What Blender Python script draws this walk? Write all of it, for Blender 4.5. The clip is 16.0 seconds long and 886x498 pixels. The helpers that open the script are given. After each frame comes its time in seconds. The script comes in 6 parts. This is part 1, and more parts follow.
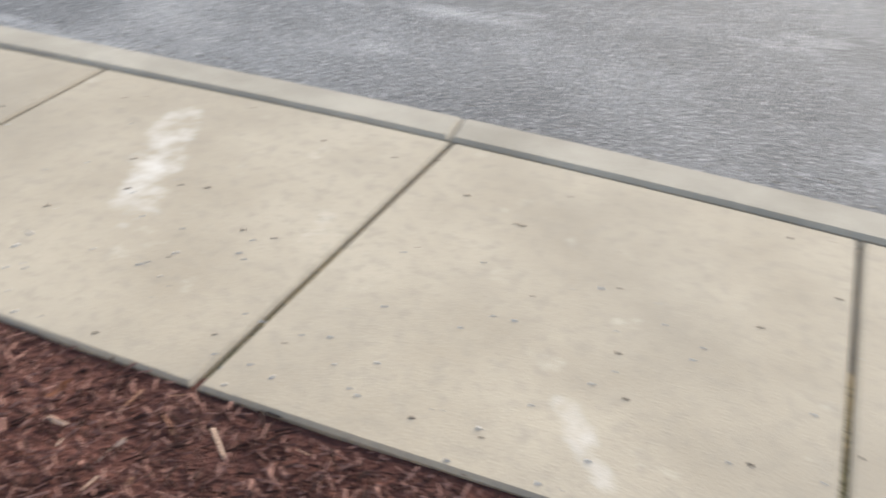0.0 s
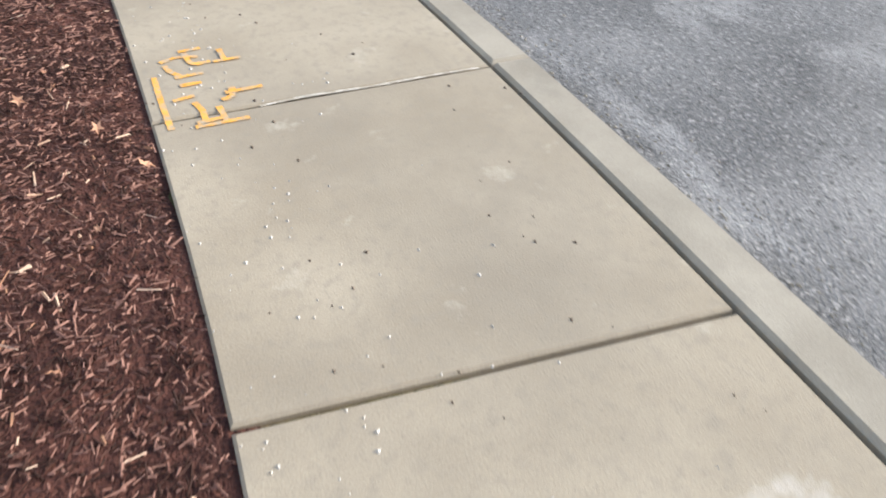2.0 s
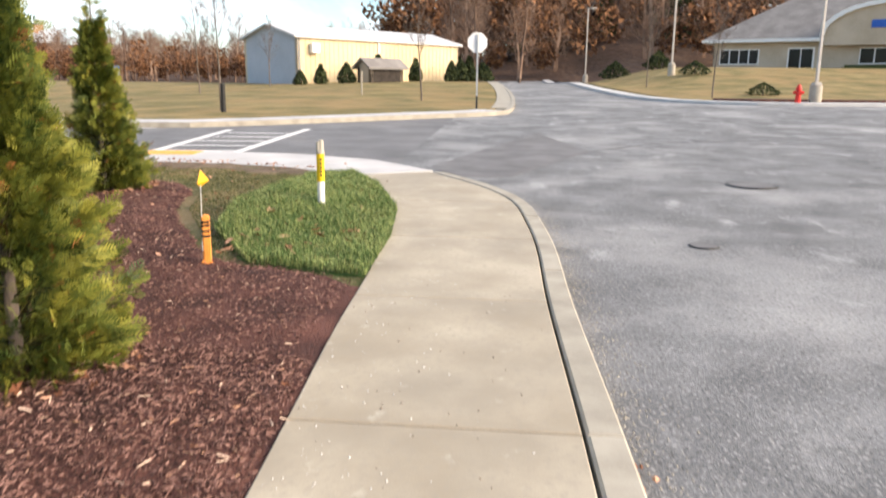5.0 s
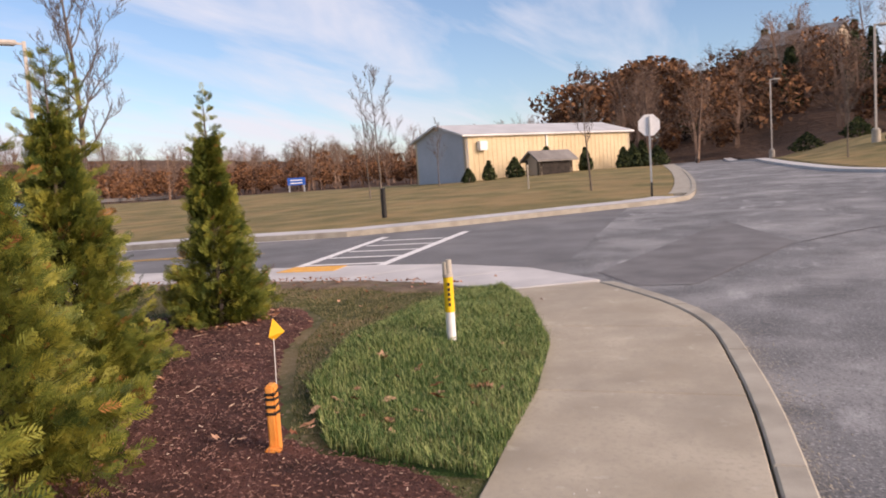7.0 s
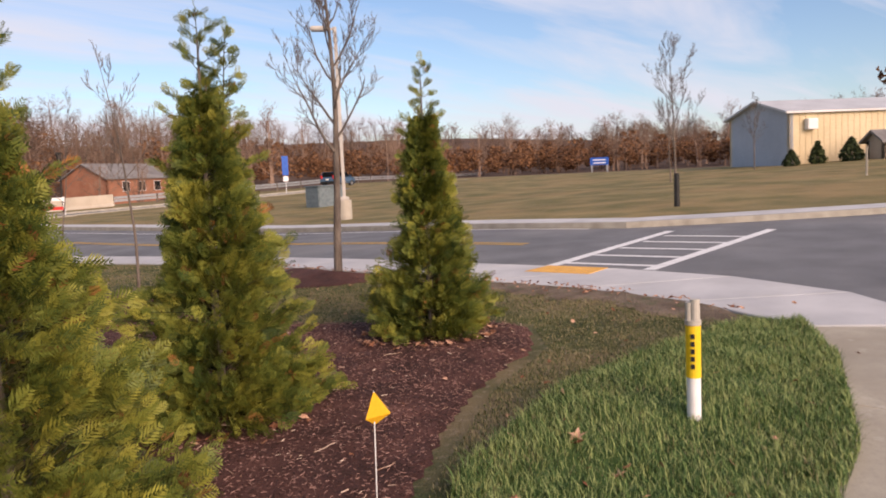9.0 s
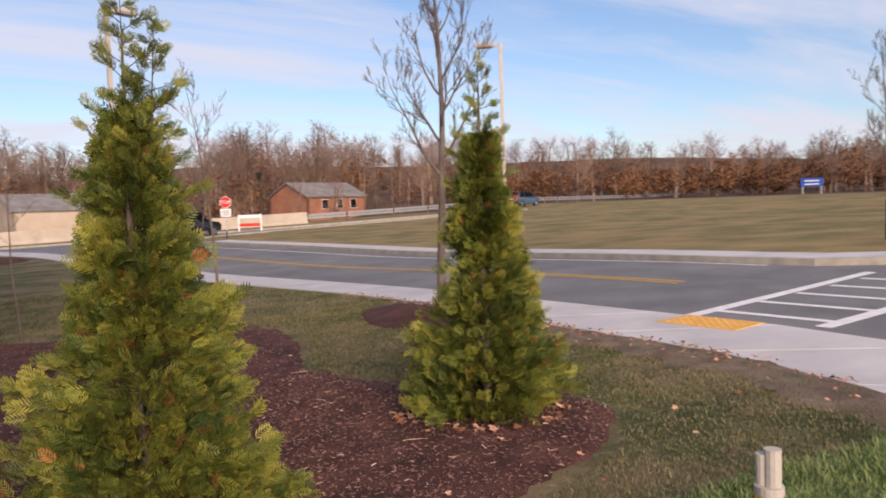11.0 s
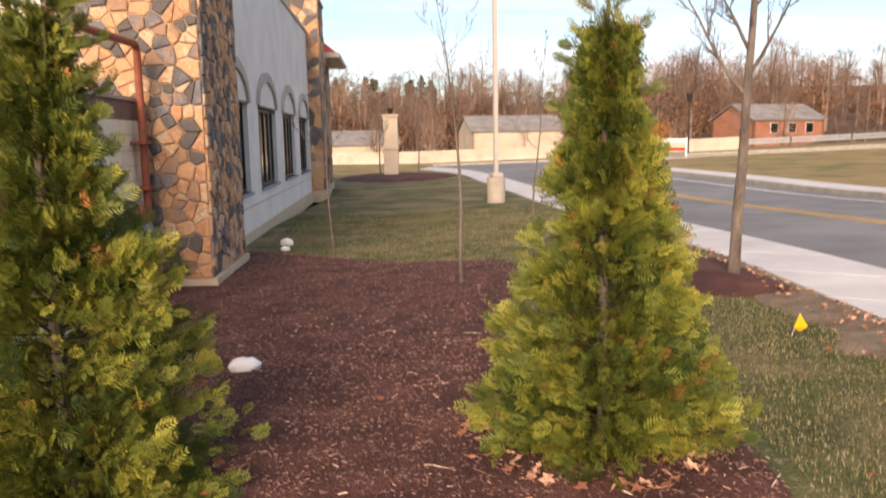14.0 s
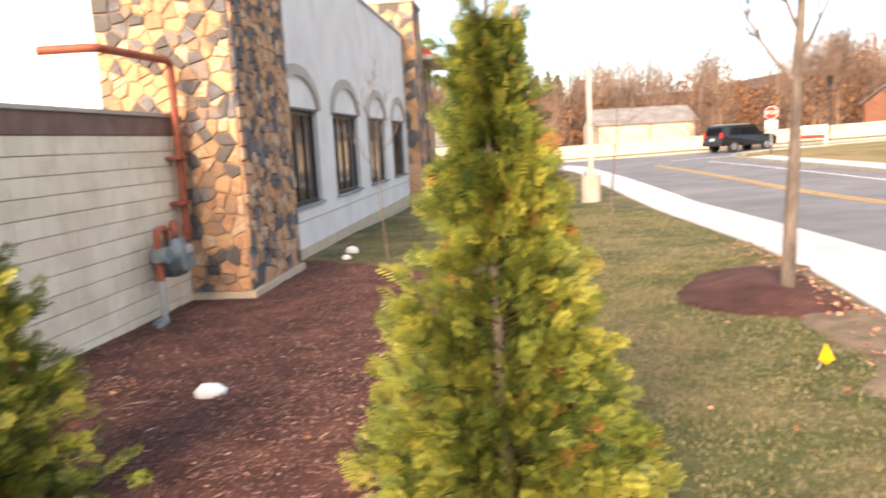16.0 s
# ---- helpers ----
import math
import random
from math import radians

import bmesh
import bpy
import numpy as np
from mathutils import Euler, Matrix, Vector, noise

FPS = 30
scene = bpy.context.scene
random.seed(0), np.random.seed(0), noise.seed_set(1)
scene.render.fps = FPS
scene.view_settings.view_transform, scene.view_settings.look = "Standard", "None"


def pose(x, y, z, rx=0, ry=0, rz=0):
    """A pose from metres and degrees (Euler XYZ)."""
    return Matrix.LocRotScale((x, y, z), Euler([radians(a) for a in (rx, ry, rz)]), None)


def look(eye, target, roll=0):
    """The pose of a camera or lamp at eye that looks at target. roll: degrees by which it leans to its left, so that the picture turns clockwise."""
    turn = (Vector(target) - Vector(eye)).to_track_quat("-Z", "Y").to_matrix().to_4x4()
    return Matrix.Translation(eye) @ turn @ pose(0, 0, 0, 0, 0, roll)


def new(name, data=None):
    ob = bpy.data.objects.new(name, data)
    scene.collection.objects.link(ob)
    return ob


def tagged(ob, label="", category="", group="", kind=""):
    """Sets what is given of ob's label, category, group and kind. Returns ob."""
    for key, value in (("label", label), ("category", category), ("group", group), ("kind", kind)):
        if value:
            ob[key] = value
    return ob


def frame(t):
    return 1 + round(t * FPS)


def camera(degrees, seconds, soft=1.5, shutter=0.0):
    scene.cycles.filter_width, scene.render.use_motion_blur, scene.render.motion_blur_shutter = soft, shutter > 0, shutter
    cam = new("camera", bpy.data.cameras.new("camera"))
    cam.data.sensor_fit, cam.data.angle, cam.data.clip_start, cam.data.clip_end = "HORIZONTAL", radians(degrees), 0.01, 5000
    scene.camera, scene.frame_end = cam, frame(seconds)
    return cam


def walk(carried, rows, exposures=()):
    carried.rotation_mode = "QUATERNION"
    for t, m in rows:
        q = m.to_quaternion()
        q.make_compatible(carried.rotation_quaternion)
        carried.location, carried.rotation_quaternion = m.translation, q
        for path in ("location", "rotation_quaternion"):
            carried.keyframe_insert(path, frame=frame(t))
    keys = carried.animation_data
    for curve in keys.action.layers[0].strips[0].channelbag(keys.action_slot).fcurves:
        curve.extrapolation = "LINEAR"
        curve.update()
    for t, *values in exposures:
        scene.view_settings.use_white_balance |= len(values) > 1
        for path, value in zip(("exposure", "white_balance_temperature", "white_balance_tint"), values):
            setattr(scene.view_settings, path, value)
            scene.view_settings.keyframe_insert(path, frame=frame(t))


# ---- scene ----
cam = camera(60.4, 16.0, soft=1.8, shutter=0.3)
METRES, EYE, TILT, LEAN, TURN = 15.6, 1.33, 0.0, 0.0, 15.8
ROWS = [
    (0.0, 0.0, 0.0, 0.0, 1.93, -37.13, -2.55),
    (0.5, -0.0071, 0.0189, 0.0013, 26.73, -40.81, 0.25),
    (1.0, -0.0202, 0.0394, 0.0061, 38.29, -39.19, 0.94),
    (1.5, -0.0307, 0.0642, 0.0048, 44.05, -38.21, 3.13),
    (2.0, -0.0485, 0.0853, 0.0028, 51.86, -39.4, -0.96),
    (2.5, -0.0752, 0.1014, 0.0041, 59.23, -35.5, -3.09),
    (3.0, -0.0962, 0.1189, 0.0054, 66.53, -31.18, -1.06),
    (3.5, -0.1205, 0.1347, 0.0059, 71.36, -31.15, 0.65),
    (4.0, -0.1471, 0.1544, 0.0071, 71.88, -31.89, 2.5),
    (4.5, -0.1743, 0.1726, 0.0106, 76.55, -26.25, 1.46),
    (5.0, -0.2073, 0.1861, 0.0154, 80.15, -12.2, -0.56),
    (5.2, -0.2206, 0.19, 0.0165, 80.5, -10.8, 0.0),
    (7.3, -0.363, 0.2225, 0.0205, 95.05, -4.75, 3.9),
    (7.5, -0.3764, 0.2254, 0.0209, 96.35, -4.78, 3.97),
    (8.0, -0.4108, 0.2312, 0.0217, 102.5, -5.14, 4.58),
    (8.5, -0.4472, 0.2341, 0.0238, 110.36, -5.49, 3.57),
    (10.8, -0.6082, 0.2478, 0.0299, 128.06, -3.4, 1.9),
    (11.0, -0.6216, 0.2483, 0.0301, 130.46, -3.32, 2.01),
    (11.5, -0.6561, 0.2476, 0.0307, 136.48, -3.71, 2.75),
    (12.0, -0.6902, 0.2505, 0.0309, 139.41, -3.23, 2.99),
    (12.5, -0.7246, 0.2521, 0.0323, 144.88, -3.42, 2.34),
    (13.0, -0.7577, 0.247, 0.0337, 151.28, -2.81, 1.87),
    (13.5, -0.7881, 0.2467, 0.0337, 157.88, -2.4, 2.43),
    (14.0, -0.8132, 0.2422, 0.0302, 163.65, -8.19, 1.02),
    (14.5, -0.8355, 0.2296, 0.0326, 164.75, -12.37, 2.69),
    (15.0, -0.8544, 0.2272, 0.0324, 167.72, -10.83, 4.67),
    (15.5, -0.8748, 0.2292, 0.0341, 180.54, -9.88, 2.72),
    (16.0, -0.9036, 0.224, 0.0333, 173.48, -8.03, 3.16),
]
EXPO = [(0.0, 0.69, 5650, 2), (2.5, 0.77, 5650, 2), (3.5, 0.84, 5800, 4), (4.4, 0.9, 5950, 6), (5.0, 0.97, 6150, 6), (5.2, 0.9, 6200, 8), (6.2, 0.35, 6200, 16), (7.3, 0.17, 6350, 19), (11.0, 0.04, 6150, 19), (12.5, 0.06, 6250, 20), (13.5, 0.12, 6700, 21), (14.0, 0.6, 6700, 15), (14.5, 1.2, 7300, 20), (15.0, 1.28, 7050, 15), (15.5, 1.45, 7000, 14), (16.0, 1.4, 6750, 12)]
walk(cam, [(t, pose(0, 0, EYE, TILT, LEAN, TURN) @ pose(METRES * x, METRES * y, METRES * z, 90 + pitch, roll, yaw)) for t, x, y, z, yaw, pitch, roll in ROWS], EXPO)

# ---- sky and sun ----
SUN_DIR = Vector((0.20, 0.87, 0.42)).normalized()
world = bpy.data.worlds.new("evening_sky")
scene.world = world
world.use_nodes = True
wn, wl = world.node_tree.nodes, world.node_tree.links
wn.clear()
w_out = wn.new("ShaderNodeOutputWorld")
w_bg = wn.new("ShaderNodeBackground")
w_bg.inputs["Strength"].default_value = 0.13
sky = wn.new("ShaderNodeTexSky")
sky.sky_type = 'NISHITA'
sky.sun_disc = False
sky.sun_elevation = radians(25)
sky.sun_rotation = math.atan2(SUN_DIR.x, SUN_DIR.y)
sky.air_density, sky.dust_density, sky.ozone_density = 1.0, 0.6, 2.0
w_co = wn.new("ShaderNodeTexCoord")
w_sep = wn.new("ShaderNodeSeparateXYZ")
wl.new(w_co.outputs["Generated"], w_sep.inputs[0])
w_z = wn.new("ShaderNodeMath"); w_z.operation = 'MAXIMUM'; w_z.inputs[1].default_value = 0.0
wl.new(w_sep.outputs["Z"], w_z.inputs[0])
w_z2 = wn.new("ShaderNodeMath"); w_z2.operation = 'ADD'; w_z2.inputs[1].default_value = 0.12
wl.new(w_z.outputs[0], w_z2.inputs[0])
w_dx = wn.new("ShaderNodeMath"); w_dx.operation = 'DIVIDE'
w_dy = wn.new("ShaderNodeMath"); w_dy.operation = 'DIVIDE'
wl.new(w_sep.outputs["X"], w_dx.inputs[0]); wl.new(w_z2.outputs[0], w_dx.inputs[1])
wl.new(w_sep.outputs["Y"], w_dy.inputs[0]); wl.new(w_z2.outputs[0], w_dy.inputs[1])
w_vec = wn.new("ShaderNodeCombineXYZ")
wl.new(w_dx.outputs[0], w_vec.inputs[0]); wl.new(w_dy.outputs[0], w_vec.inputs[1])
w_map = wn.new("ShaderNodeMapping")
w_map.inputs["Rotation"].default_value = (0, 0, radians(35))
w_map.inputs["Scale"].default_value = (0.42, 1.5, 1)
wl.new(w_vec.outputs[0], w_map.inputs[0])
w_noise = wn.new("ShaderNodeTexNoise")
w_noise.inputs["Scale"].default_value = 1.0
w_noise.inputs["Detail"].default_value = 7
w_noise.inputs["Roughness"].default_value = 0.55
w_noise.inputs["Distortion"].default_value = 0.6
wl.new(w_map.outputs[0], w_noise.inputs["Vector"])
w_ramp = wn.new("ShaderNodeValToRGB")
w_ramp.color_ramp.elements[0].position, w_ramp.color_ramp.elements[1].position = 0.41, 0.63
wl.new(w_noise.outputs["Fac"], w_ramp.inputs[0])
w_amt = wn.new("ShaderNodeMath"); w_amt.operation = 'MULTIPLY'; w_amt.inputs[1].default_value = 0.85
wl.new(w_ramp.outputs[0], w_amt.inputs[0])
w_mix = wn.new("ShaderNodeMix"); w_mix.data_type = 'RGBA'
wl.new(w_amt.outputs[0], w_mix.inputs[0])
wl.new(sky.outputs[0], w_mix.inputs[6])
w_mix.inputs[7].default_value = (5.8, 5.75, 5.9, 1)
wl.new(w_mix.outputs[2], w_bg.inputs["Color"])
wl.new(w_bg.outputs[0], w_out.inputs[0])

sun = new("sun", bpy.data.lights.new("sun", 'SUN'))
sun.data.energy, sun.data.angle, sun.data.color = 4.7, radians(38), (1.0, 0.74, 0.52)
sun.matrix_world = look(SUN_DIR * 200, (0, 0, 0))


# ---- materials ----
def mat(name, c1, c2, scale=4.0, rough=0.85, bump=0.3, fine=60.0, metal=0.0, c3=None, spec=0.3, contrast=0.5, island=0.0, objrand=0.0, stretch=None, bump_dist=0.02):
    """Two-scale noise colour with fine relief, in world metres."""
    m = bpy.data.materials.new(name)
    m.use_nodes = True
    n, l = m.node_tree.nodes, m.node_tree.links
    b = n["Principled BSDF"]
    b.inputs["Roughness"].default_value, b.inputs["Metallic"].default_value = rough, metal
    b.inputs["Specular IOR Level"].default_value = spec
    geo = n.new("ShaderNodeNewGeometry")
    src = geo.outputs["Position"]
    if stretch:
        mp = n.new("ShaderNodeMapping"); mp.inputs["Scale"].default_value = stretch
        l.new(src, mp.inputs[0]); src = mp.outputs[0]
    big = n.new("ShaderNodeTexNoise"); big.inputs["Scale"].default_value = scale; big.inputs["Detail"].default_value = 6
    small = n.new("ShaderNodeTexNoise"); small.inputs["Scale"].default_value = fine; small.inputs["Detail"].default_value = 3
    l.new(src, big.inputs["Vector"]); l.new(src, small.inputs["Vector"])
    ramp = n.new("ShaderNodeValToRGB")
    e = ramp.color_ramp.elements
    e[0].position, e[1].position = 0.5 - contrast * 0.4, 0.5 + contrast * 0.4
    e[0].color, e[1].color = (*c1, 1), (*c2, 1)
    if c3:
        mid = e.new(0.5); mid.color = (*c3, 1)
    addn = n.new("ShaderNodeMath"); addn.operation = 'MULTIPLY_ADD'; addn.inputs[1].default_value = 0.45
    sub = n.new("ShaderNodeMath"); sub.operation = 'SUBTRACT'; sub.inputs[1].default_value = 0.225
    l.new(small.outputs["Fac"], addn.inputs[0]); l.new(big.outputs["Fac"], addn.inputs[2])
    l.new(addn.outputs[0], sub.inputs[0])
    fac = sub.outputs[0]
    rnd = None
    if island:
        rnd, amt = geo.outputs["Random Per Island"], island
    if objrand:
        oi = n.new("ShaderNodeObjectInfo"); rnd, amt = oi.outputs["Random"], objrand
    if rnd:
        r2 = n.new("ShaderNodeMath"); r2.operation = 'MULTIPLY_ADD'; r2.inputs[1].default_value = amt
        r3 = n.new("ShaderNodeMath"); r3.operation = 'SUBTRACT'; r3.inputs[1].default_value = amt / 2
        l.new(rnd, r2.inputs[0]); l.new(fac, r2.inputs[2]); l.new(r2.outputs[0], r3.inputs[0]); fac = r3.outputs[0]
    l.new(fac, ramp.inputs[0])
    l.new(ramp.outputs[0], b.inputs["Base Color"])
    if bump:
        bp = n.new("ShaderNodeBump"); bp.inputs["Strength"].default_value = bump; bp.inputs["Distance"].default_value = bump_dist
        l.new(small.outputs["Fac"], bp.inputs["Height"]); l.new(bp.outputs[0], b.inputs["Normal"])
    return m


def overlay(m, colour, scale, lo, hi, amount=1.0, stretch=(1, 1, 1), offset=(0, 0, 0)):
    """Adds a noise-shaped stain of another colour over a material made by mat()."""
    n, l = m.node_tree.nodes, m.node_tree.links
    b = n["Principled BSDF"]
    old = b.inputs["Base Color"].links[0].from_socket
    geo = n.new("ShaderNodeNewGeometry")
    mp = n.new("ShaderNodeMapping"); mp.inputs["Scale"].default_value = stretch; mp.inputs["Location"].default_value = offset
    t = n.new("ShaderNodeTexNoise"); t.inputs["Scale"].default_value = scale; t.inputs["Detail"].default_value = 8; t.inputs["Roughness"].default_value = 0.6
    l.new(geo.outputs["Position"], mp.inputs[0]); l.new(mp.outputs[0], t.inputs["Vector"])
    r = n.new("ShaderNodeMapRange"); r.inputs[1].default_value = lo; r.inputs[2].default_value = hi; r.inputs[4].default_value = amount
    l.new(t.outputs["Fac"], r.inputs[0])
    x = n.new("ShaderNodeMix"); x.data_type = 'RGBA'
    l.new(r.outputs[0], x.inputs[0]); l.new(old, x.inputs[6]); x.inputs[7].default_value = (*colour, 1)
    l.new(x.outputs[2], b.inputs["Base Color"])
    return m


def streak(m, colour, a, b, half):
    """Adds one ragged lime streak along a line on the ground to a material made by mat()."""
    n, l = m.node_tree.nodes, m.node_tree.links
    bs = n["Principled BSDF"]
    old = bs.inputs["Base Color"].links[0].from_socket
    d = Vector((b[0] - a[0], b[1] - a[1], 0))
    length = d.length
    d.normalize()
    geo = n.new("ShaderNodeNewGeometry")
    wob = n.new("ShaderNodeTexNoise"); wob.inputs["Scale"].default_value = 11; wob.inputs["Detail"].default_value = 6
    l.new(geo.outputs["Position"], wob.inputs["Vector"]); wob.inputs["Roughness"].default_value = 0.62
    rel = n.new("ShaderNodeVectorMath"); rel.operation = 'SUBTRACT'; rel.inputs[1].default_value = (a[0], a[1], 0)
    l.new(geo.outputs["Position"], rel.inputs[0])

    def along(axis):
        q = n.new("ShaderNodeVectorMath"); q.operation = 'DOT_PRODUCT'; q.inputs[1].default_value = axis
        l.new(rel.outputs[0], q.inputs[0])
        return q.outputs["Value"]

    def calc(op, x, y):
        q = n.new("ShaderNodeMath"); q.operation = op
        for k, v in enumerate((x, y)):
            if isinstance(v, (int, float)):
                q.inputs[k].default_value = v
            else:
                l.new(v, q.inputs[k])
        return q.outputs[0]

    across = calc('DIVIDE', calc('ABSOLUTE', along((-d.y, d.x, 0)), 0), half)
    run = calc('DIVIDE', calc('ABSOLUTE', calc('SUBTRACT', along(tuple(d)), length / 2), 0), length / 2)
    edge = calc('ADD', calc('MULTIPLY', across, across), calc('POWER', run, 4))
    rag = calc('SUBTRACT', calc('MULTIPLY', wob.outputs["Fac"], 3.4), calc('ADD', edge, 1.25))
    r = n.new("ShaderNodeMapRange"); r.inputs[1].default_value = -0.1; r.inputs[2].default_value = 0.9; r.inputs[4].default_value = 0.8
    l.new(rag, r.inputs[0])
    x = n.new("ShaderNodeMix"); x.data_type = 'RGBA'
    l.new(r.outputs[0], x.inputs[0]); l.new(old, x.inputs[6]); x.inputs[7].default_value = (*colour, 1)
    l.new(x.outputs[2], bs.inputs["Base Color"])
    return m


M = {}
M["concrete"] = overlay(overlay(mat("sidewalk_concrete", (0.325, 0.287, 0.222), (0.455, 0.412, 0.328), 1.6, 0.9, 0.3, 160, c3=(0.39, 0.35, 0.276), objrand=0.14, bump_dist=0.004), (0.27, 0.245, 0.20), 0.9, 0.46, 0.70, 0.75), (0.55, 0.52, 0.445), 5, 0.62, 0.72, 0.55)
M["concrete"] = overlay(overlay(M["concrete"], (0.31, 0.285, 0.235), 22, 0.50, 0.66, 0.55), (0.25, 0.23, 0.195), 70, 0.60, 0.70, 0.6)
M["concrete"] = streak(M["concrete"], (0.66, 0.645, 0.60), (-1.68, 2.25), (-1.36, 1.42), 0.11)
M["concrete"] = streak(M["concrete"], (0.58, 0.56, 0.51), (0.10, 1.0), (-0.06, 1.28), 0.05)
M["kerb"] = overlay(mat("kerb_concrete", (0.29, 0.27, 0.225), (0.42, 0.395, 0.335), 3, 0.9, 0.3, 180, objrand=0.1, bump_dist=0.004), (0.24, 0.23, 0.2), 2.5, 0.58, 0.75, 0.6)
M["pale"] = overlay(mat("pale_concrete", (0.42, 0.42, 0.425), (0.56, 0.555, 0.55), 1.2, 0.9, 0.2, 120, bump_dist=0.004), (0.45, 0.44, 0.42), 1.5, 0.55, 0.75, 0.6)
M["asphalt"] = overlay(overlay(mat("asphalt", (0.095, 0.099, 0.105), (0.245, 0.253, 0.262), 1.1, 0.85, 0.9, 95, contrast=0.7, bump_dist=0.012), (0.38, 0.385, 0.39), 0.33, 0.50, 0.68, 0.75, (1, 1, 1), (3, 1, 0)), (0.50, 0.51, 0.52), 0.9, 0.59, 0.74, 0.65, (1, 2.0, 1), (0, 7, 0))
M["asphalt"] = overlay(overlay(M["asphalt"], (0.46, 0.46, 0.46), 48, 0.55, 0.62, 0.6), (0.035, 0.035, 0.037), 40, 0.55, 0.63, 0.6, (1, 1, 1), (9, 4, 0))
M["road"] = overlay(mat("road_asphalt", (0.12, 0.122, 0.128), (0.21, 0.213, 0.22), 0.8, 0.85, 0.6, 70, contrast=0.7), (0.24, 0.235, 0.23), 0.25, 0.5, 0.7, 0.7)
M["patch"] = mat("asphalt_patch", (0.13, 0.13, 0.135), (0.20, 0.20, 0.205), 1.5, 0.85, 0.6, 90)
M["crack"] = mat("crack_sealer", (0.02, 0.02, 0.022), (0.05, 0.05, 0.05), 8, 0.6, 0.4, 60)
M["mulch"] = overlay(mat("mulch", (0.032, 0.015, 0.0125), (0.165, 0.073, 0.056), 2.2, 0.95, 1.0, 70, c3=(0.086, 0.037, 0.030), contrast=0.75, bump_dist=0.03), (0.20, 0.095, 0.068), 30, 0.58, 0.75, 0.7, (1, 2, 1))
M["chips"] = mat("mulch_chips", (0.034, 0.017, 0.014), (0.275, 0.16, 0.132), 6, 0.9, 0.3, 40, c3=(0.105, 0.051, 0.042), island=0.9)
M["pale_chip"] = mat("pale_chips", (0.30, 0.17, 0.11), (0.60, 0.46, 0.36), 6, 0.9, 0.2, 40, island=0.9)
M["lawn"] = overlay(overlay(mat("lawn", (0.035, 0.05, 0.016), (0.115, 0.12, 0.042), 1.3, 0.95, 0.9, 55, c3=(0.07, 0.082, 0.028), bump_dist=0.03), (0.21, 0.16, 0.085), 0.7, 0.44, 0.60, 0.85), (0.30, 0.24, 0.16), 14, 0.54, 0.68, 0.65)
M["field"] = overlay(mat("dry_field", (0.13, 0.12, 0.042), (0.30, 0.235, 0.105), 0.5, 0.95, 0.8, 25, c3=(0.21, 0.17, 0.07), bump_dist=0.05), (0.30, 0.20, 0.09), 0.25, 0.45, 0.65, 0.6)
M["hill"] = mat("woodland_floor", (0.055, 0.034, 0.023), (0.16, 0.10, 0.064), 0.12, 0.95, 0.8, 1.2, c3=(0.10, 0.06, 0.04), bump_dist=0.5)
M["soil"] = overlay(mat("bare_soil", (0.10, 0.07, 0.048), (0.25, 0.19, 0.135), 3, 0.95, 0.9, 45, bump_dist=0.03), (0.09, 0.10, 0.04), 5, 0.52, 0.64, 0.6)
M["green"] = mat("green_turf", (0.025, 0.055, 0.014), (0.085, 0.14, 0.035), 2.0, 0.95, 0.9, 50, c3=(0.05, 0.095, 0.024), bump_dist=0.03)
M["blade"] = mat("grass_blades", (0.055, 0.105, 0.026), (0.31, 0.36, 0.13), 3, 0.7, 0, 40, island=1.0, c3=(0.12, 0.20, 0.055))
M["dryblade"] = mat("dry_grass_blades", (0.05, 0.07, 0.02), (0.27, 0.23, 0.12), 3, 0.8, 0, 40, island=0.8, c3=(0.12, 0.125, 0.05))
M["cedar"] = mat("arborvitae_leaf", (0.030, 0.055, 0.011), (0.30, 0.285, 0.042), 2.4, 0.6, 0.0, 60, island=0.52, c3=(0.13, 0.155, 0.024), contrast=0.85)
M["cedar_dry"] = mat("arborvitae_dry_spray", (0.16, 0.07, 0.02), (0.38, 0.17, 0.05), 6, 0.8, 0, 60, island=0.8)
# near-black green for inner twigs, the crown's inner shade put into colour
M["cedar_in_shade"] = mat("arborvitae_inner_shade", (0.02, 0.026, 0.008), (0.07, 0.065, 0.018), 6, 0.9, 0.2, 60, island=0.8)
M["bark"] = mat("bark", (0.075, 0.06, 0.05), (0.20, 0.165, 0.135), 8, 0.9, 0.7, 50, stretch=(1, 1, 0.25))
M["farbark"] = mat("far_bark", (0.11, 0.078, 0.060), (0.30, 0.21, 0.155), 0.2, 0.95, 0, 3, island=0.4, c3=(0.19, 0.125, 0.09))
M["rust"] = mat("rust_foliage", (0.09, 0.045, 0.024), (0.26, 0.13, 0.06), 0.3, 0.9, 0, 3, island=0.9)
M["conifer"] = mat("dark_conifer", (0.012, 0.022, 0.008), (0.06, 0.075, 0.025), 0.4, 0.9, 0, 3, island=0.9)
M["leaf_litter"] = mat("dead_leaves", (0.20, 0.085, 0.045), (0.55, 0.33, 0.22), 9, 0.8, 0.2, 60, island=0.9)
M["stucco"] = mat("stucco", (0.62, 0.60, 0.575), (0.74, 0.72, 0.69), 1.2, 0.9, 0.25, 140, bump_dist=0.004)
M["trim"] = mat("taupe_trim", (0.36, 0.33, 0.29), (0.45, 0.41, 0.365), 3, 0.9, 0.2, 120, bump_dist=0.004)
M["cmu"] = overlay(mat("cream_block", (0.66, 0.58, 0.44), (0.80, 0.72, 0.57), 2.5, 0.9, 0.7, 55, objrand=0.25, bump_dist=0.012), (0.5, 0.43, 0.33), 3, 0.55, 0.75, 0.5)
M["cmu_joint"] = mat("block_joint", (0.42, 0.37, 0.28), (0.52, 0.46, 0.36), 6, 0.95, 0.3, 90)
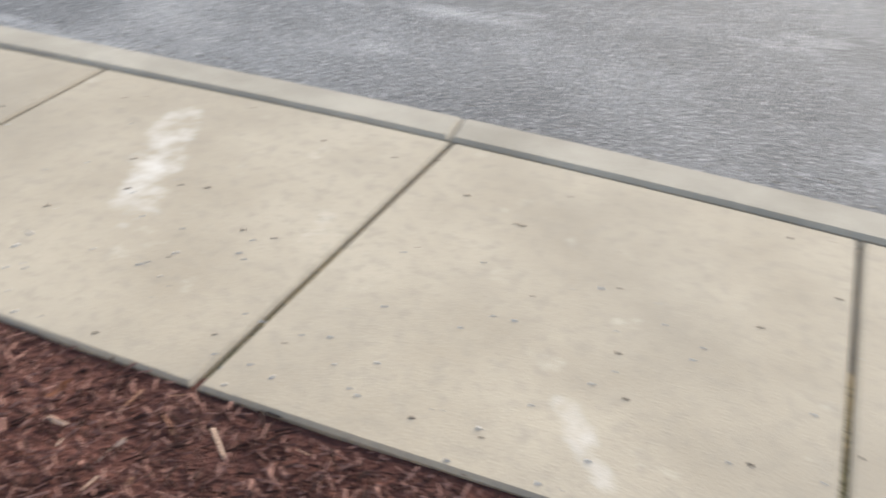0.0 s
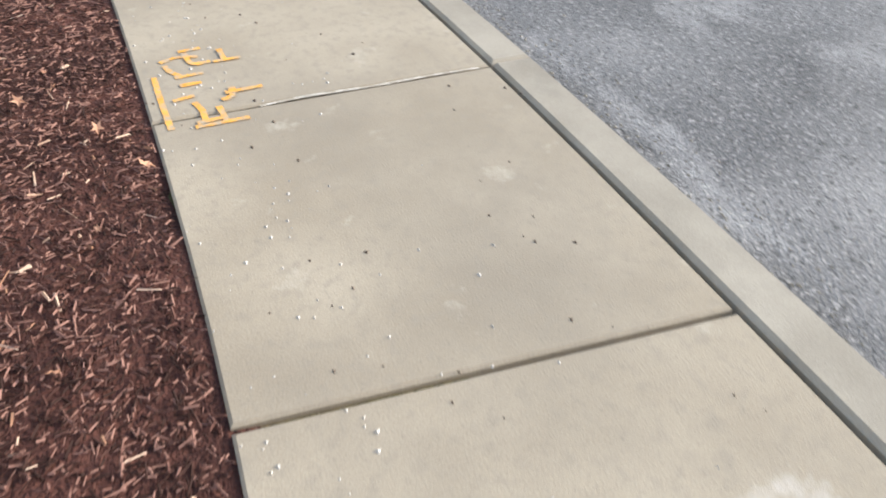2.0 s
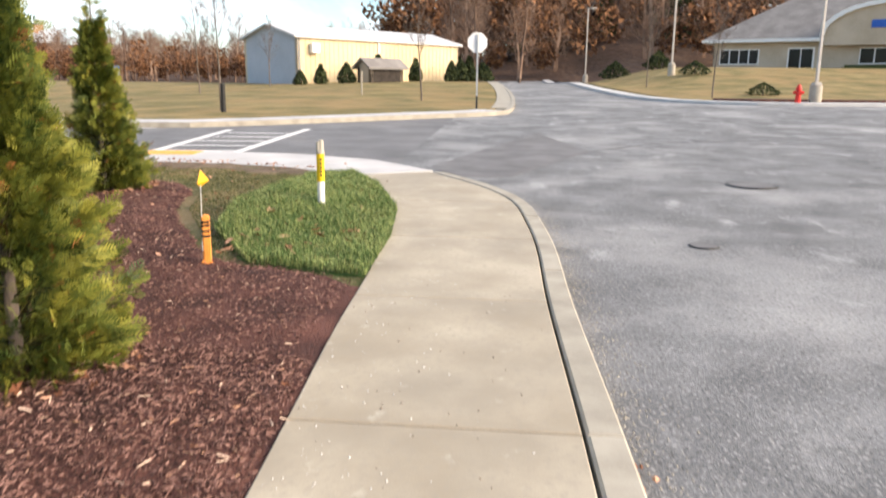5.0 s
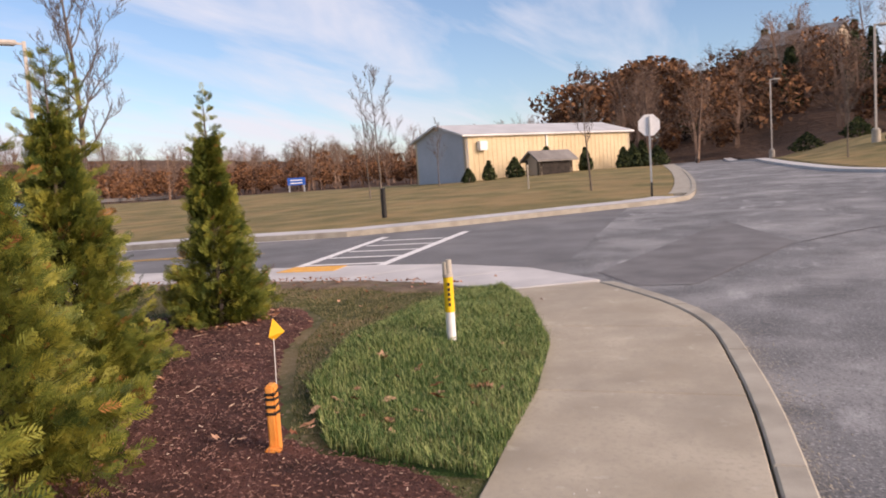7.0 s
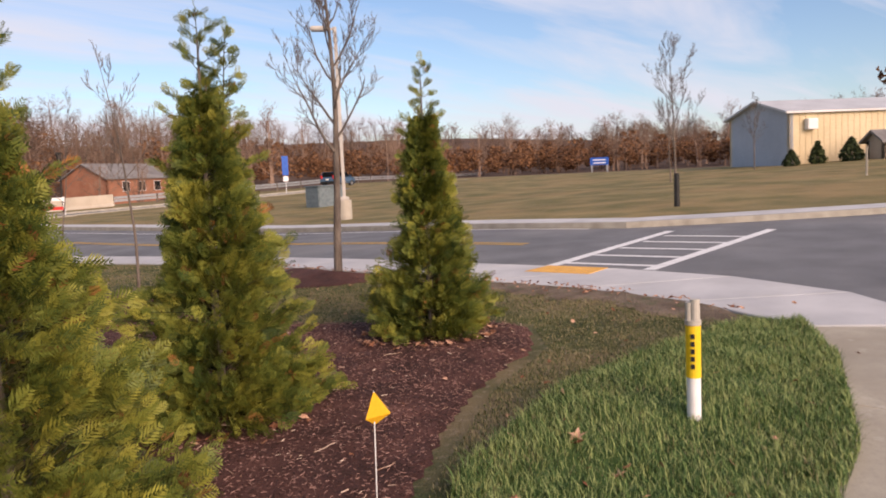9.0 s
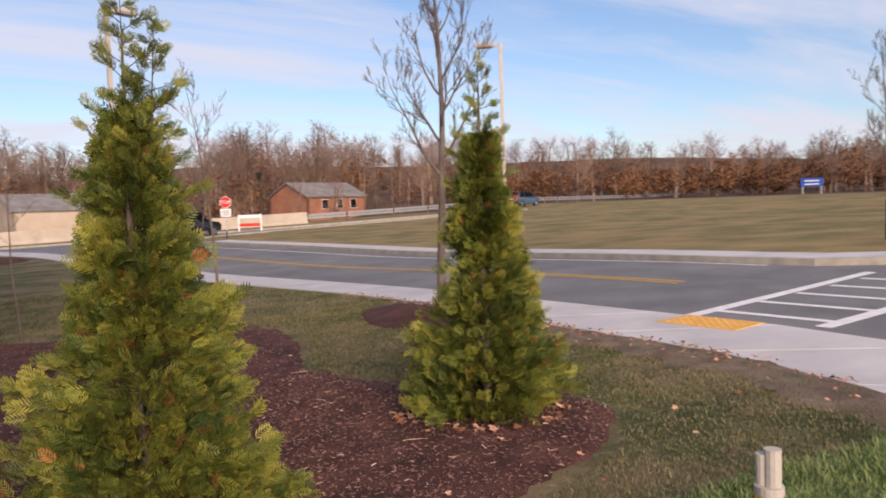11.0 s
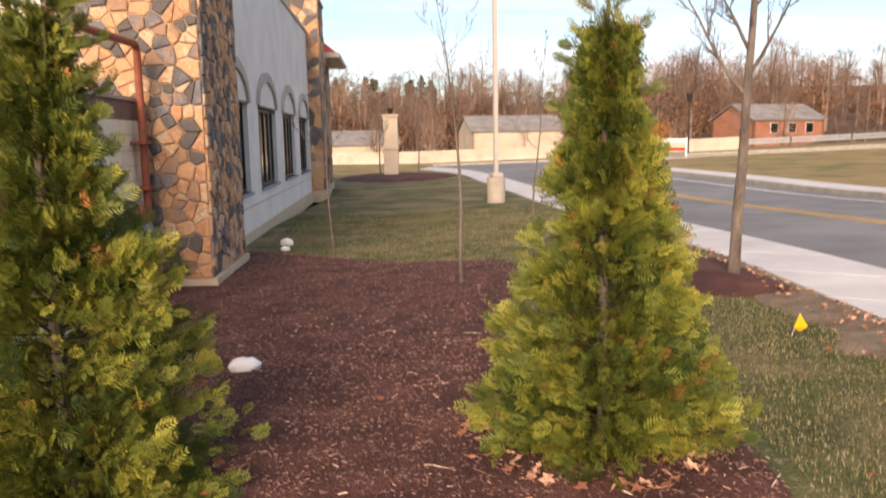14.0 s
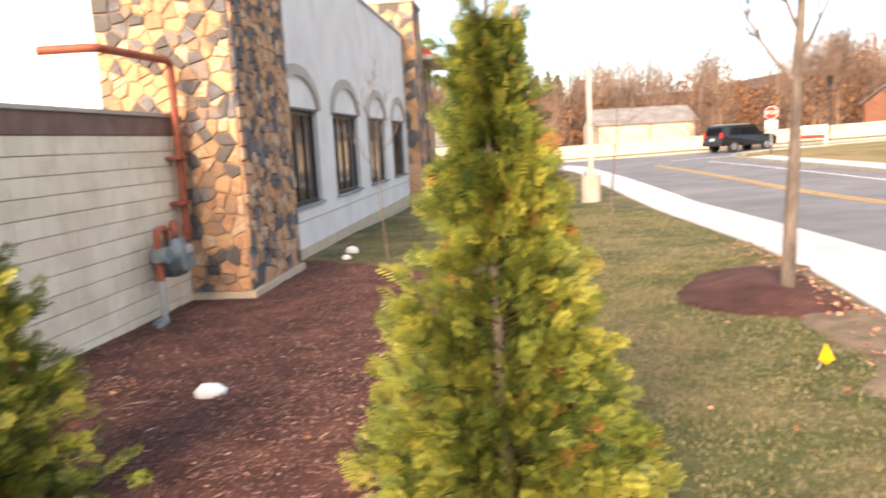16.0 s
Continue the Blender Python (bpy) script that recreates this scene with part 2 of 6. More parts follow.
M["cap"] = mat("brown_coping", (0.16, 0.10, 0.08), (0.23, 0.15, 0.12), 4, 0.85, 0.3, 80)
M["flash"] = mat("metal_coping", (0.33, 0.31, 0.28), (0.42, 0.40, 0.37), 4, 0.5, 0.1, 60, metal=0.3)
M["stone"] = mat("field_stone", (0.11, 0.10, 0.095), (0.50, 0.30, 0.165), 3.0, 0.88, 0.9, 26, c3=(0.33, 0.205, 0.125), objrand=1.5, contrast=1.2, bump_dist=0.025)
ramp_ = [q for q in M["stone"].node_tree.nodes if q.bl_idname == "ShaderNodeValToRGB"][0].color_ramp
for k_, c_ in ((0.24, (0.17, 0.172, 0.185)), (0.34, (0.31, 0.20, 0.135)), (0.62, (0.56, 0.325, 0.17)), (0.74, (0.40, 0.19, 0.10)), (0.86, (0.54, 0.43, 0.30))):
    ramp_.elements.new(k_).color = (*c_, 1)
M["stone"] = overlay(M["stone"], (0.12, 0.105, 0.095), 7, 0.55, 0.72, 0.45)
M["mortar"] = mat("mortar", (0.34, 0.24, 0.16), (0.50, 0.37, 0.26), 5, 0.95, 0.6, 70)
M["plinth"] = mat("stone_plinth", (0.44, 0.36, 0.26), (0.55, 0.46, 0.34), 4, 0.9, 0.2, 90)
M["pipe"] = mat("rust_painted_pipe", (0.20, 0.055, 0.032), (0.31, 0.095, 0.055), 7, 0.55, 0.1, 80)
M["meter"] = mat("grey_meter", (0.13, 0.17, 0.185), (0.21, 0.25, 0.265), 6, 0.5, 0.1, 80, metal=0.2)
M["galv"] = mat("galvanised_steel", (0.36, 0.37, 0.375), (0.5, 0.51, 0.52), 5, 0.45, 0.1, 70, metal=0.6)
M["lamp"] = mat("lamp_paint", (0.42, 0.39, 0.35), (0.5, 0.47, 0.43), 5, 0.5, 0.05, 60)
M["lens"] = mat("lamp_lens", (0.12, 0.13, 0.14), (0.2, 0.21, 0.22), 5, 0.2, 0, 60)
M["frame"] = mat("dark_bronze_frame", (0.012, 0.011, 0.010), (0.03, 0.027, 0.025), 6, 0.4, 0.05, 60)
M["sill"] = mat("blue_grey_sill", (0.20, 0.23, 0.27), (0.28, 0.31, 0.35), 6, 0.6, 0.05, 60)
# near-black colour that paints in the shade of unlit interiors
M["dark"] = mat("interior_shade", (0.02, 0.017, 0.015), (0.05, 0.042, 0.036), 3, 0.9, 0, 40)
M["white"] = mat("white_paint", (0.72, 0.72, 0.71), (0.84, 0.84, 0.83), 8, 0.6, 0.1, 80)
M["line"] = overlay(mat("road_paint", (0.66, 0.66, 0.65), (0.80, 0.80, 0.79), 6, 0.8, 0.2, 90), (0.3, 0.3, 0.3), 9, 0.6, 0.75, 0.5)
M["yline"] = mat("yellow_road_paint", (0.50, 0.30, 0.06), (0.66, 0.41, 0.09), 6, 0.8, 0.2, 90)
M["tactile"] = mat("tactile_paving", (0.62, 0.33, 0.07), (0.75, 0.43, 0.11), 6, 0.8, 0.2, 60)
M["ypaint"] = overlay(mat("spray_paint", (0.72, 0.36, 0.06), (0.85, 0.48, 0.11), 9, 0.85, 0.1, 90), (0.44, 0.40, 0.32), 22, 0.46, 0.62, 0.9)
M["bol_y"] = mat("yellow_plastic", (0.75, 0.50, 0.01), (0.86, 0.60, 0.02), 4, 0.45, 0.05, 60)
M["bol_g"] = mat("grey_plastic", (0.38, 0.35, 0.30), (0.48, 0.45, 0.39), 6, 0.6, 0.1, 60)
M["stake"] = mat("orange_stake", (0.66, 0.24, 0.04), (0.82, 0.36, 0.08), 5, 0.75, 0.3, 60, stretch=(3, 3, 0.5))
M["flag"] = mat("yellow_flag", (0.80, 0.42, 0.01), (0.92, 0.52, 0.02), 4, 0.5, 0, 60)
M["black"] = mat("black_plastic", (0.010, 0.010, 0.010), (0.03, 0.03, 0.03), 6, 0.5, 0.1, 60)
M["carpaint"] = mat("black_car_paint", (0.008, 0.009, 0.012), (0.016, 0.018, 0.022), 1, 0.12, 0, 30, spec=0.6)
M["bluepaint"] = mat("blue_car_paint", (0.05, 0.09, 0.15), (0.07, 0.12, 0.19), 1, 0.2, 0, 30, spec=0.6)
M["tyre"] = mat("tyre_rubber", (0.012, 0.012, 0.012), (0.03, 0.03, 0.03), 9, 0.85, 0.2, 60)
M["rim"] = mat("alloy_rim", (0.3, 0.3, 0.31), (0.42, 0.42, 0.43), 9, 0.3, 0, 60, metal=0.8)
M["red"] = mat("red_paint", (0.50, 0.025, 0.02), (0.62, 0.04, 0.03), 5, 0.5, 0.05, 60)
M["redroof"] = mat("red_metal_roof", (0.42, 0.04, 0.03), (0.55, 0.07, 0.05), 2, 0.5, 0.1, 20)
M["blue"] = mat("blue_sign", (0.02, 0.09, 0.42), (0.04, 0.13, 0.50), 5, 0.5, 0.05, 60)
M["barn_y"] = mat("cream_metal_siding", (0.58, 0.47, 0.29), (0.70, 0.585, 0.38), 0.4, 0.7, 0.1, 6)
# siding of the barn's shaded gable, the shade put in as blue-grey colour
M["barn_shade"] = mat("shaded_gable_siding", (0.36, 0.40, 0.45), (0.45, 0.49, 0.54), 0.4, 0.7, 0.1, 6)
M["barn_roof"] = mat("pale_metal_roof", (0.50, 0.50, 0.50), (0.62, 0.62, 0.62), 0.5, 0.5, 0.1, 6, metal=0.2)
M["shingle"] = mat("grey_shingles", (0.16, 0.15, 0.145), (0.25, 0.24, 0.23), 0.8, 0.9, 0.4, 8)
M["tan"] = mat("tan_siding", (0.42, 0.35, 0.26), (0.54, 0.46, 0.36), 0.5, 0.85, 0.2, 10)
M["brickfar"] = mat("far_brick", (0.28, 0.12, 0.07), (0.38, 0.18, 0.11), 0.6, 0.9, 0.2, 10)
M["barrier"] = overlay(mat("barrier_concrete", (0.40, 0.35, 0.28), (0.52, 0.46, 0.37), 0.7, 0.9, 0.2, 20), (0.3, 0.27, 0.22), 0.6, 0.5, 0.7, 0.6)
M["planter"] = mat("lamp_base_concrete", (0.34, 0.31, 0.26), (0.46, 0.42, 0.35), 2, 0.9, 0.3, 60)
M["cupw"] = mat("white_foam", (0.74, 0.73, 0.72), (0.84, 0.83, 0.82), 8, 0.6, 0.1, 60)
glass = bpy.data.materials.new("window_glass")
glass.use_nodes = True
gb = glass.node_tree.nodes["Principled BSDF"]
gb.inputs["Base Color"].default_value, gb.inputs["Roughness"].default_value = (0.012, 0.013, 0.014, 1), 0.08
gb.inputs["Specular IOR Level"].default_value = 0.18
M["glass"] = glass


# ---- helpers for building ----
def sm(u):
    u = min(max(u, 0.0), 1.0)
    return u * u * (3 - 2 * u)


def zg(x, y):
    """Level of the made ground."""
    d = max(0.0, -11 - x)
    side = sm((x + 15) / 4)
    return 0.03 * min(d * d / (d + 1.5), 62) - 0.2 * side * sm((-2 - y) / 7) - (0.3 - 0.2 * side) * sm((-9 - y) / 16)


def mesh_of(name, verts, faces):
    me = bpy.data.meshes.new(name)
    me.from_pydata(verts, [], faces)
    me.update()
    return me


def part(name, src, material, parent=None, label="", smooth=False):
    """Links a bmesh or a mesh as one object under a thing or part."""
    if isinstance(src, bmesh.types.BMesh):
        me = bpy.data.meshes.new(name)
        src.normal_update()
        src.to_mesh(me)
        src.free()
    else:
        me = src
    if material and not me.materials:
        me.materials.append(material)
    if smooth:
        me.polygons.foreach_set("use_smooth", [True] * len(me.polygons))
    ob = new(name, me)
    if parent:
        ob.parent = parent
    if label:
        tagged(ob, label)
    return ob


def thing(name, at, label, category, group="", kind="", rz=0.0):
    ob = new(name)
    ob.empty_display_size = 0.1
    ob.matrix_basis = pose(at[0], at[1], at[2], 0, 0, rz)
    return tagged(ob, label, category, group, kind)


def box(bm, x0, y0, z0, x1, y1, z1, bevel=0.0):
    r = bmesh.ops.create_cube(bm, size=1.0)
    vs = r["verts"]
    for v in vs:
        v.co = Vector(((x0 + x1) / 2 + v.co.x * (x1 - x0), (y0 + y1) / 2 + v.co.y * (y1 - y0), (z0 + z1) / 2 + v.co.z * (z1 - z0)))
    if bevel:
        es = list({e for v in vs for e in v.link_edges})
        bmesh.ops.bevel(bm, geom=es, offset=bevel, segments=2, affect='EDGES')
    return bm


def boxed(*a, bevel=0.0):
    return box(bmesh.new(), *a, bevel=bevel)


def rod(bm, p0, p1, r0, r1=None, n=10):
    """A tapered round bar between two points."""
    p0, p1 = Vector(p0), Vector(p1)
    r1 = r0 if r1 is None else r1
    d = p1 - p0
    rot = d.to_track_quat('Z', 'Y').to_matrix().to_4x4()
    bmesh.ops.create_cone(bm, cap_ends=True, segments=n, radius1=r0, radius2=max(r1, 1e-4), depth=d.length, matrix=Matrix.Translation((p0 + p1) / 2) @ rot)
    return bm


def prism(pts, z0, z1):
    """An upright solid over a plan outline."""
    bm = bmesh.new()
    lo = [bm.verts.new((x, y, z0)) for x, y in pts]
    hi = [bm.verts.new((x, y, z1)) for x, y in pts]
    n = len(pts)
    bm.faces.new(hi)
    bm.faces.new(lo[::-1])
    for i in range(n):
        bm.faces.new((lo[i], lo[(i + 1) % n], hi[(i + 1) % n], hi[i]))
    bmesh.ops.recalc_face_normals(bm, faces=bm.faces)
    return bm


def at_x(line, x):
    """y on a polyline given from large x to small x."""
    for (xa, ya), (xb, yb) in zip(line, line[1:]):
        if xb <= x <= xa:
            return ya + (yb - ya) * (x - xa) / (xb - xa)
    return line[0][1] if x > line[0][0] else line[-1][1]


def at_y(line, y):
    return at_x([(b, a) for a, b in line], y)


def smooth_line(pts, step=0.35):
    """A curve through points, resampled."""
    out = []
    P = [Vector((*p, 0)) for p in pts]
    for i in range(len(P) - 1):
        a, b, c, d = P[max(i - 1, 0)], P[i], P[i + 1], P[min(i + 2, len(P) - 1)]
        k = max(1, int((c - b).length / step))
        for j in range(k):
            t = j / k
            q = 0.5 * ((2 * b) + (c - a) * t + (2 * a - 5 * b + 4 * c - d) * t * t + (3 * b - a - 3 * c + d) * t ** 3)
            out.append((q.x, q.y))
    out.append(pts[-1])
    return out


def inside(poly, x, y):
    hit = False
    n = len(poly)
    for i in range(n):
        x0, y0 = poly[i]
        x1, y1 = poly[(i + 1) % n]
        if (y0 > y) != (y1 > y) and x < x0 + (x1 - x0) * (y - y0) / (y1 - y0):
            hit = not hit
    return hit


def inside_np(poly, X, Y):
    hit = np.zeros(X.shape, bool)
    n = len(poly)
    for i in range(n):
        x0, y0 = poly[i]
        x1, y1 = poly[(i + 1) % n]
        if y0 == y1:
            continue
        hit ^= ((y0 > Y) != (y1 > Y)) & (X < x0 + (x1 - x0) * (Y - y0) / (y1 - y0))
    return hit


def edge_dist(poly, X, Y):
    best = np.full(X.shape, 1e9)
    n = len(poly)
    for i in range(n):
        x0, y0 = poly[i]
        x1, y1 = poly[(i + 1) % n]
        dx, dy = x1 - x0, y1 - y0
        t = np.clip(((X - x0) * dx + (Y - y0) * dy) / (dx * dx + dy * dy + 1e-12), 0, 1)
        best = np.minimum(best, np.hypot(X - x0 - t * dx, Y - y0 - t * dy))
    return best


zg_np = np.vectorize(zg)


def ribbon(name, left, right, z_of, material, parent=None, thick=0.0, label=""):
    """A strip between two lines of equal length, laid at z_of, with thickness below."""
    v, f = [], []
    for (a, b), (c, d) in zip(left, right):
        v += [(a, b, z_of(a, b)), (c, d, z_of(c, d)), (a, b, z_of(a, b) - thick), (c, d, z_of(c, d) - thick)]
    for i in range(len(left) - 1):
        k, m = 4 * i, 4 * i + 4
        f.append((k, k + 1, m + 1, m))
        if thick:
            f += [(k + 2, k, m, m + 2), (k + 1, k + 3, m + 3, m + 1)]
    if thick:
        f += [(0, 2, 3, 1), (k + 4, k + 5, k + 7, k + 6)]
    me = mesh_of(name, v, f)
    bm = bmesh.new()
    bm.from_mesh(me)
    bmesh.ops.recalc_face_normals(bm, faces=bm.faces)
    if not thick:
        for fc in bm.faces:
            fc.normal_update()
            if fc.normal.z < 0:
                fc.normal_flip()
    bm.to_mesh(me)
    bm.free()
    return part(name, me, material, parent, label)


def resample(line, n):
    d = [0.0]
    for a, b in zip(line, line[1:]):
        d.append(d[-1] + math.hypot(b[0] - a[0], b[1] - a[1]))
    s = np.linspace(0, d[-1], n)
    return list(zip(np.interp(s, d, [p[0] for p in line]), np.interp(s, d, [p[1] for p in line])))


def offset_line(line, w):
    """Moves a plan line sideways (to the left of its run for w > 0)."""
    out = []
    for i, p in enumerate(line):
        a, b = line[max(i - 1, 0)], line[min(i + 1, len(line) - 1)]
        dx, dy = b[0] - a[0], b[1] - a[1]
        k = math.hypot(dx, dy) or 1
        out.append((p[0] - dy / k * w, p[1] + dx / k * w))
    return out


# ---- plan lines ----
WALK_IN = smooth_line([(9, -1.2), (6, -0.1), (3, 0.6), (0.8, 0.9), (-0.8, 0.98), (-2.2, 1.05), (-3.6, 1.03), (-5.4, 0.95), (-7.2, 0.82), (-8.6, 0.71), (-10.5, 0.6), (-13.1, 0.34), (-15.0, -0.25), (-16.1, -0.8)])
WALK_OUT = smooth_line([(9, 0.3), (6, 1.35), (3, 1.95), (0.8, 2.2), (-0.7, 2.32), (-2.1, 2.36), (-3.7, 2.36), (-5.4, 2.30), (-7.2, 2.24), (-9.4, 2.14), (-11.3, 2.09), (-12.7, 1.98), (-14.0, 1.80), (-15.2, 1.32), (-16.65, 0.37)])
KERB_OUT = offset_line(WALK_OUT, -0.19)
WALK2_IN = smooth_line([(-16.1, -0.8), (-16.68, -1.86), (-17.15, -3.5), (-17.2, -6), (-17.2, -11), (-17.0, -14), (-16.65, -19), (-16.3, -25), (-15.3, -37), (-14.6, -45), (-12, -56)], 0.6)
WALK2_OUT = smooth_line([(-16.75, 0.42), (-17.6, -0.4), (-18.5, -1.6), (-18.85, -4.2), (-18.65, -7), (-18.45, -10), (-18.25, -13), (-17.9, -20), (-17.2, -31), (-16.4, -41), (-15.3, -50), (-13.0, -58)], 0.6)
FAR_KERB = smooth_line([(-13, -64), (-19, -62.5), (-26, -61.5), (-40, -60.5), (-60, -62), (-60, -57.5), (-40, -55.5), (-27.5, -54), (-24.4, -50), (-24.2, -44), (-24.9, -32), (-25.2, -20), (-25.2, -9.5), (-26.0, -7), (-27.7, -4.6), (-30.4, -1.3), (-32.3, 0.9), (-35, 1.5), (-45, 1.4), (-60, 0.6), (-80, -1), (-100, -3)], 1.2)

ENTRY_R = [(-100, 5), (-80, 6.5), (-60, 7.5), (-47, 8.8), (-43.2, 10.8), (-42.2, 13.5), (-42.6, 18), (-44, 30), (-46, 60)]
ASPHALT = KERB_OUT + WALK2_OUT + FAR_KERB + smooth_line(ENTRY_R, 1.5) + [(20, 60), (20, -1), (12, -2.5)]

# ---- ground ----
grid_x = np.concatenate([np.linspace(-900, -110, 24), np.linspace(-105, -37, 60), np.arange(-36, 9.01, 0.28), np.linspace(12, 500, 16)])
grid_y = np.concatenate([np.linspace(-900, -110, 28), np.linspace(-106, -33, 60), np.arange(-32, 10.01, 0.28), np.linspace(12, 100, 30), np.linspace(115, 600, 12)])
GX, GY = np.meshgrid(grid_x, grid_y, indexing="ij")


def sm_np(u):
    u = np.clip(u, 0, 1)
    return u * u * (3 - 2 * u)


def hills(X, Y):
    north = 14 * sm_np((-Y - 105) / 130) - 2.5 * sm_np((-Y - 72) / 14) * sm_np((X + 75) / 30)
    west = 4 * sm_np((-X - 130) / 160)
    wood = 14 * sm_np((-X - 92) / 70) * sm_np((Y + 25) / 45)
    bank = 1.5 * sm_np((-X - 48) / 30) * sm_np((Y - 8) / 8)
    return north + west + wood + bank


GREEN = [(-9.95, 0.65), (-10.2, -0.45), (-11.3, -1.2), (-13.2, -1.65), (-14.8, -1.5), (-16.0, -1.35), (-16.25, -0.85), (-15.0, -0.2), (-13.1, 0.40), (-11.6, 0.58)]


def mound(X, Y):
    """Raised turf by the corner of the walk."""
    return 0.16 * np.exp(-(((X + 12.9) / 1.9) ** 2 + ((Y + 0.95) / 0.72) ** 2))


def ground_z(X, Y):
    return zg_np(X, Y) + hills(X, Y) + mound(X, Y)


inn = inside_np(ASPHALT, GX, GY)
dist = edge_dist(ASPHALT, GX, GY)
signed = np.where(inn, dist, -dist)
drop = sm_np((signed + 0.75) / 0.3)
GZ = ground_z(GX, GY) - 0.025 - 0.4 * drop - 0.3 * sm_np((GX + 9.0) / 0.3) * sm_np((-10.6 - GY) / 0.3) * sm_np((GY + 34) / 1) * sm_np((9 - GX) / 1)
n_i, n_j = GX.shape
gv = np.stack([GX.ravel(), GY.ravel(), GZ.ravel()], 1).tolist()
ids = np.arange(n_i * n_j).reshape(n_i, n_j)
quads = np.stack([ids[:-1, :-1], ids[1:, :-1], ids[1:, 1:], ids[:-1, 1:]], -1).reshape(-1, 4)
g_me = mesh_of("ground", gv, quads.tolist())
for key in ("lawn", "field", "hill"):
    g_me.materials.append(M[key])
cx, cy = GX[:-1, :-1].ravel(), GY[:-1, :-1].ravel()
kind = np.where((cx < -25.5) | (cy < -48), 1, 0)
kind = np.where((cx < -92) | (cy < -74) | (cx > 40) | (cy > 80), 2, kind)
g_me.polygons.foreach_set("material_index", kind.tolist())
ground = tagged(part("ground", g_me, None, smooth=True), "short mixed lawn and dry autumn field on gentle slopes", "ground", kind="structure")


def draped(name, poly, step, z_of, material, label, category, rough_edge=0.0):
    """A bed with its own outline, laid on the ground, its rim sunk."""
    xs, ys = [p[0] for p in poly], [p[1] for p in poly]
    X, Y = np.meshgrid(np.arange(min(xs), max(xs) + step, step), np.arange(min(ys), max(ys) + step, step), indexing="ij")
    d = np.where(inside_np(poly, X, Y), 1, -1) * edge_dist(poly, X, Y)
    d = d + rough_edge * np.array([noise.noise((a * 1.7, b * 1.7, 0)) for a, b in zip(X.ravel(), Y.ravel())]).reshape(X.shape)
    Z = z_of(X, Y, d)
    idx = np.arange(X.size).reshape(X.shape)
    q = np.stack([idx[:-1, :-1], idx[1:, :-1], idx[1:, 1:], idx[:-1, 1:]], -1).reshape(-1, 4)
    keep = (np.stack([d[:-1, :-1], d[1:, :-1], d[1:, 1:], d[:-1, 1:]], -1).reshape(-1, 4) > -step * 1.2).all(1)
    q = q[keep]
    used = np.unique(q)
    re = np.full(X.size, -1)
    re[used] = np.arange(len(used))
    v = np.stack([X.ravel(), Y.ravel(), Z.ravel()], 1)[used]
    ob = part(name, mesh_of(name, v.tolist(), re[q].tolist()), material, smooth=True)
    return tagged(ob, label, category, kind="structure")


BED = [(p[0], p[1] + 0.13) for p in WALK_IN if p[0] > -10.0] + [(-10.0, 0.3), (-10.35, -0.85), (-11.5, -1.6), (-12.8, -2.3), (-14.2, -2.7), (-14.95, -3.3), (-15.0, -4.2), (-14.5, -5.0), (-14.0, -5.75), (-13.75, -6.9), (-14.3, -8.3), (-14.5, -9.5), (-14.2, -10.9), (-12.6, -11.8), (-11.2, -13.2), (-9.9, -14.0), (-9.0, -14.0), (-8.9, -9.0), (-8.0, -4.0), (9, -5)]


def bed_z(X, Y, d):
    bumps = np.array([noise.noise((a * 3, b * 3, 5)) for a, b in zip(X.ravel(), Y.ravel())]).reshape(X.shape) * 0.014
    side = np.clip((Y - (0.2 + 0 * X)) * 1.5, 0, 1)
    return ground_z(X, Y) + np.where(d > 0, 0.0 + 0.035 * sm_np(d / 0.4), -0.06) - 0.025 * side + bumps


mulch_bed = draped("mulch_bed", BED, 0.09, bed_z, M["mulch"], "dark red-brown shredded bark mulch bed beside the pavement", "mulch bed", 0.05)
ring = [(-16.75 + 1.15 * math.cos(a) * (1 + 0.12 * math.sin(3 * a)), -8.85 + 1.35 * math.sin(a)) for a in np.linspace(0, 2 * math.pi, 28)[:-1]]
ring = [(max(x, -17.15), y) for x, y in ring]
ring_bed = draped("mulch_ring", ring, 0.1, lambda X, Y, d: ground_z(X, Y) + np.where(d > 0, 0.16 * sm_np(d / 0.9), -0.07), M["mulch"], "low mound of dark mulch round a street tree", "mulch bed", 0.05)
far_ring = [(-11 + 3.4 * math.cos(a), -43.5 + 4.6 * math.sin(a)) for a in np.linspace(0, 2 * math.pi, 28)[:-1]]
draped("mulch_ring", far_ring, 0.3, lambda X, Y, d: ground_z(X, Y) + np.where(d > 0, 0.12 * sm_np(d / 0.9), -0.1), M["mulch"], "dark mulch bed round a tan pillar", "mulch bed", 0.1)
draped("turf", GREEN, 0.09, lambda X, Y, d: ground_z(X, Y) + np.where(d > 0, -0.012 + 0.05 * sm_np((d - 0.1) / 0.4), -0.06), M["green"], "lush green turf mound at the bend of the pavement", "grass", 0.08)

SOIL = [p for p in WALK2_IN if -11 < p[1] < -1.0]
SOIL = [(x - 0.05, y) for x, y in SOIL] + [(x + 0.7, y) for x, y in SOIL[::-1]]
draped("soil_verge", SOIL, 0.09, lambda X, Y, d: ground_z(X, Y) + np.where(d > 0, -0.012 + 0.02 * sm_np(d / 0.2), -0.06), M["soil"], "worn bare soil verge beside the pale footpath", "soil", 0.3)

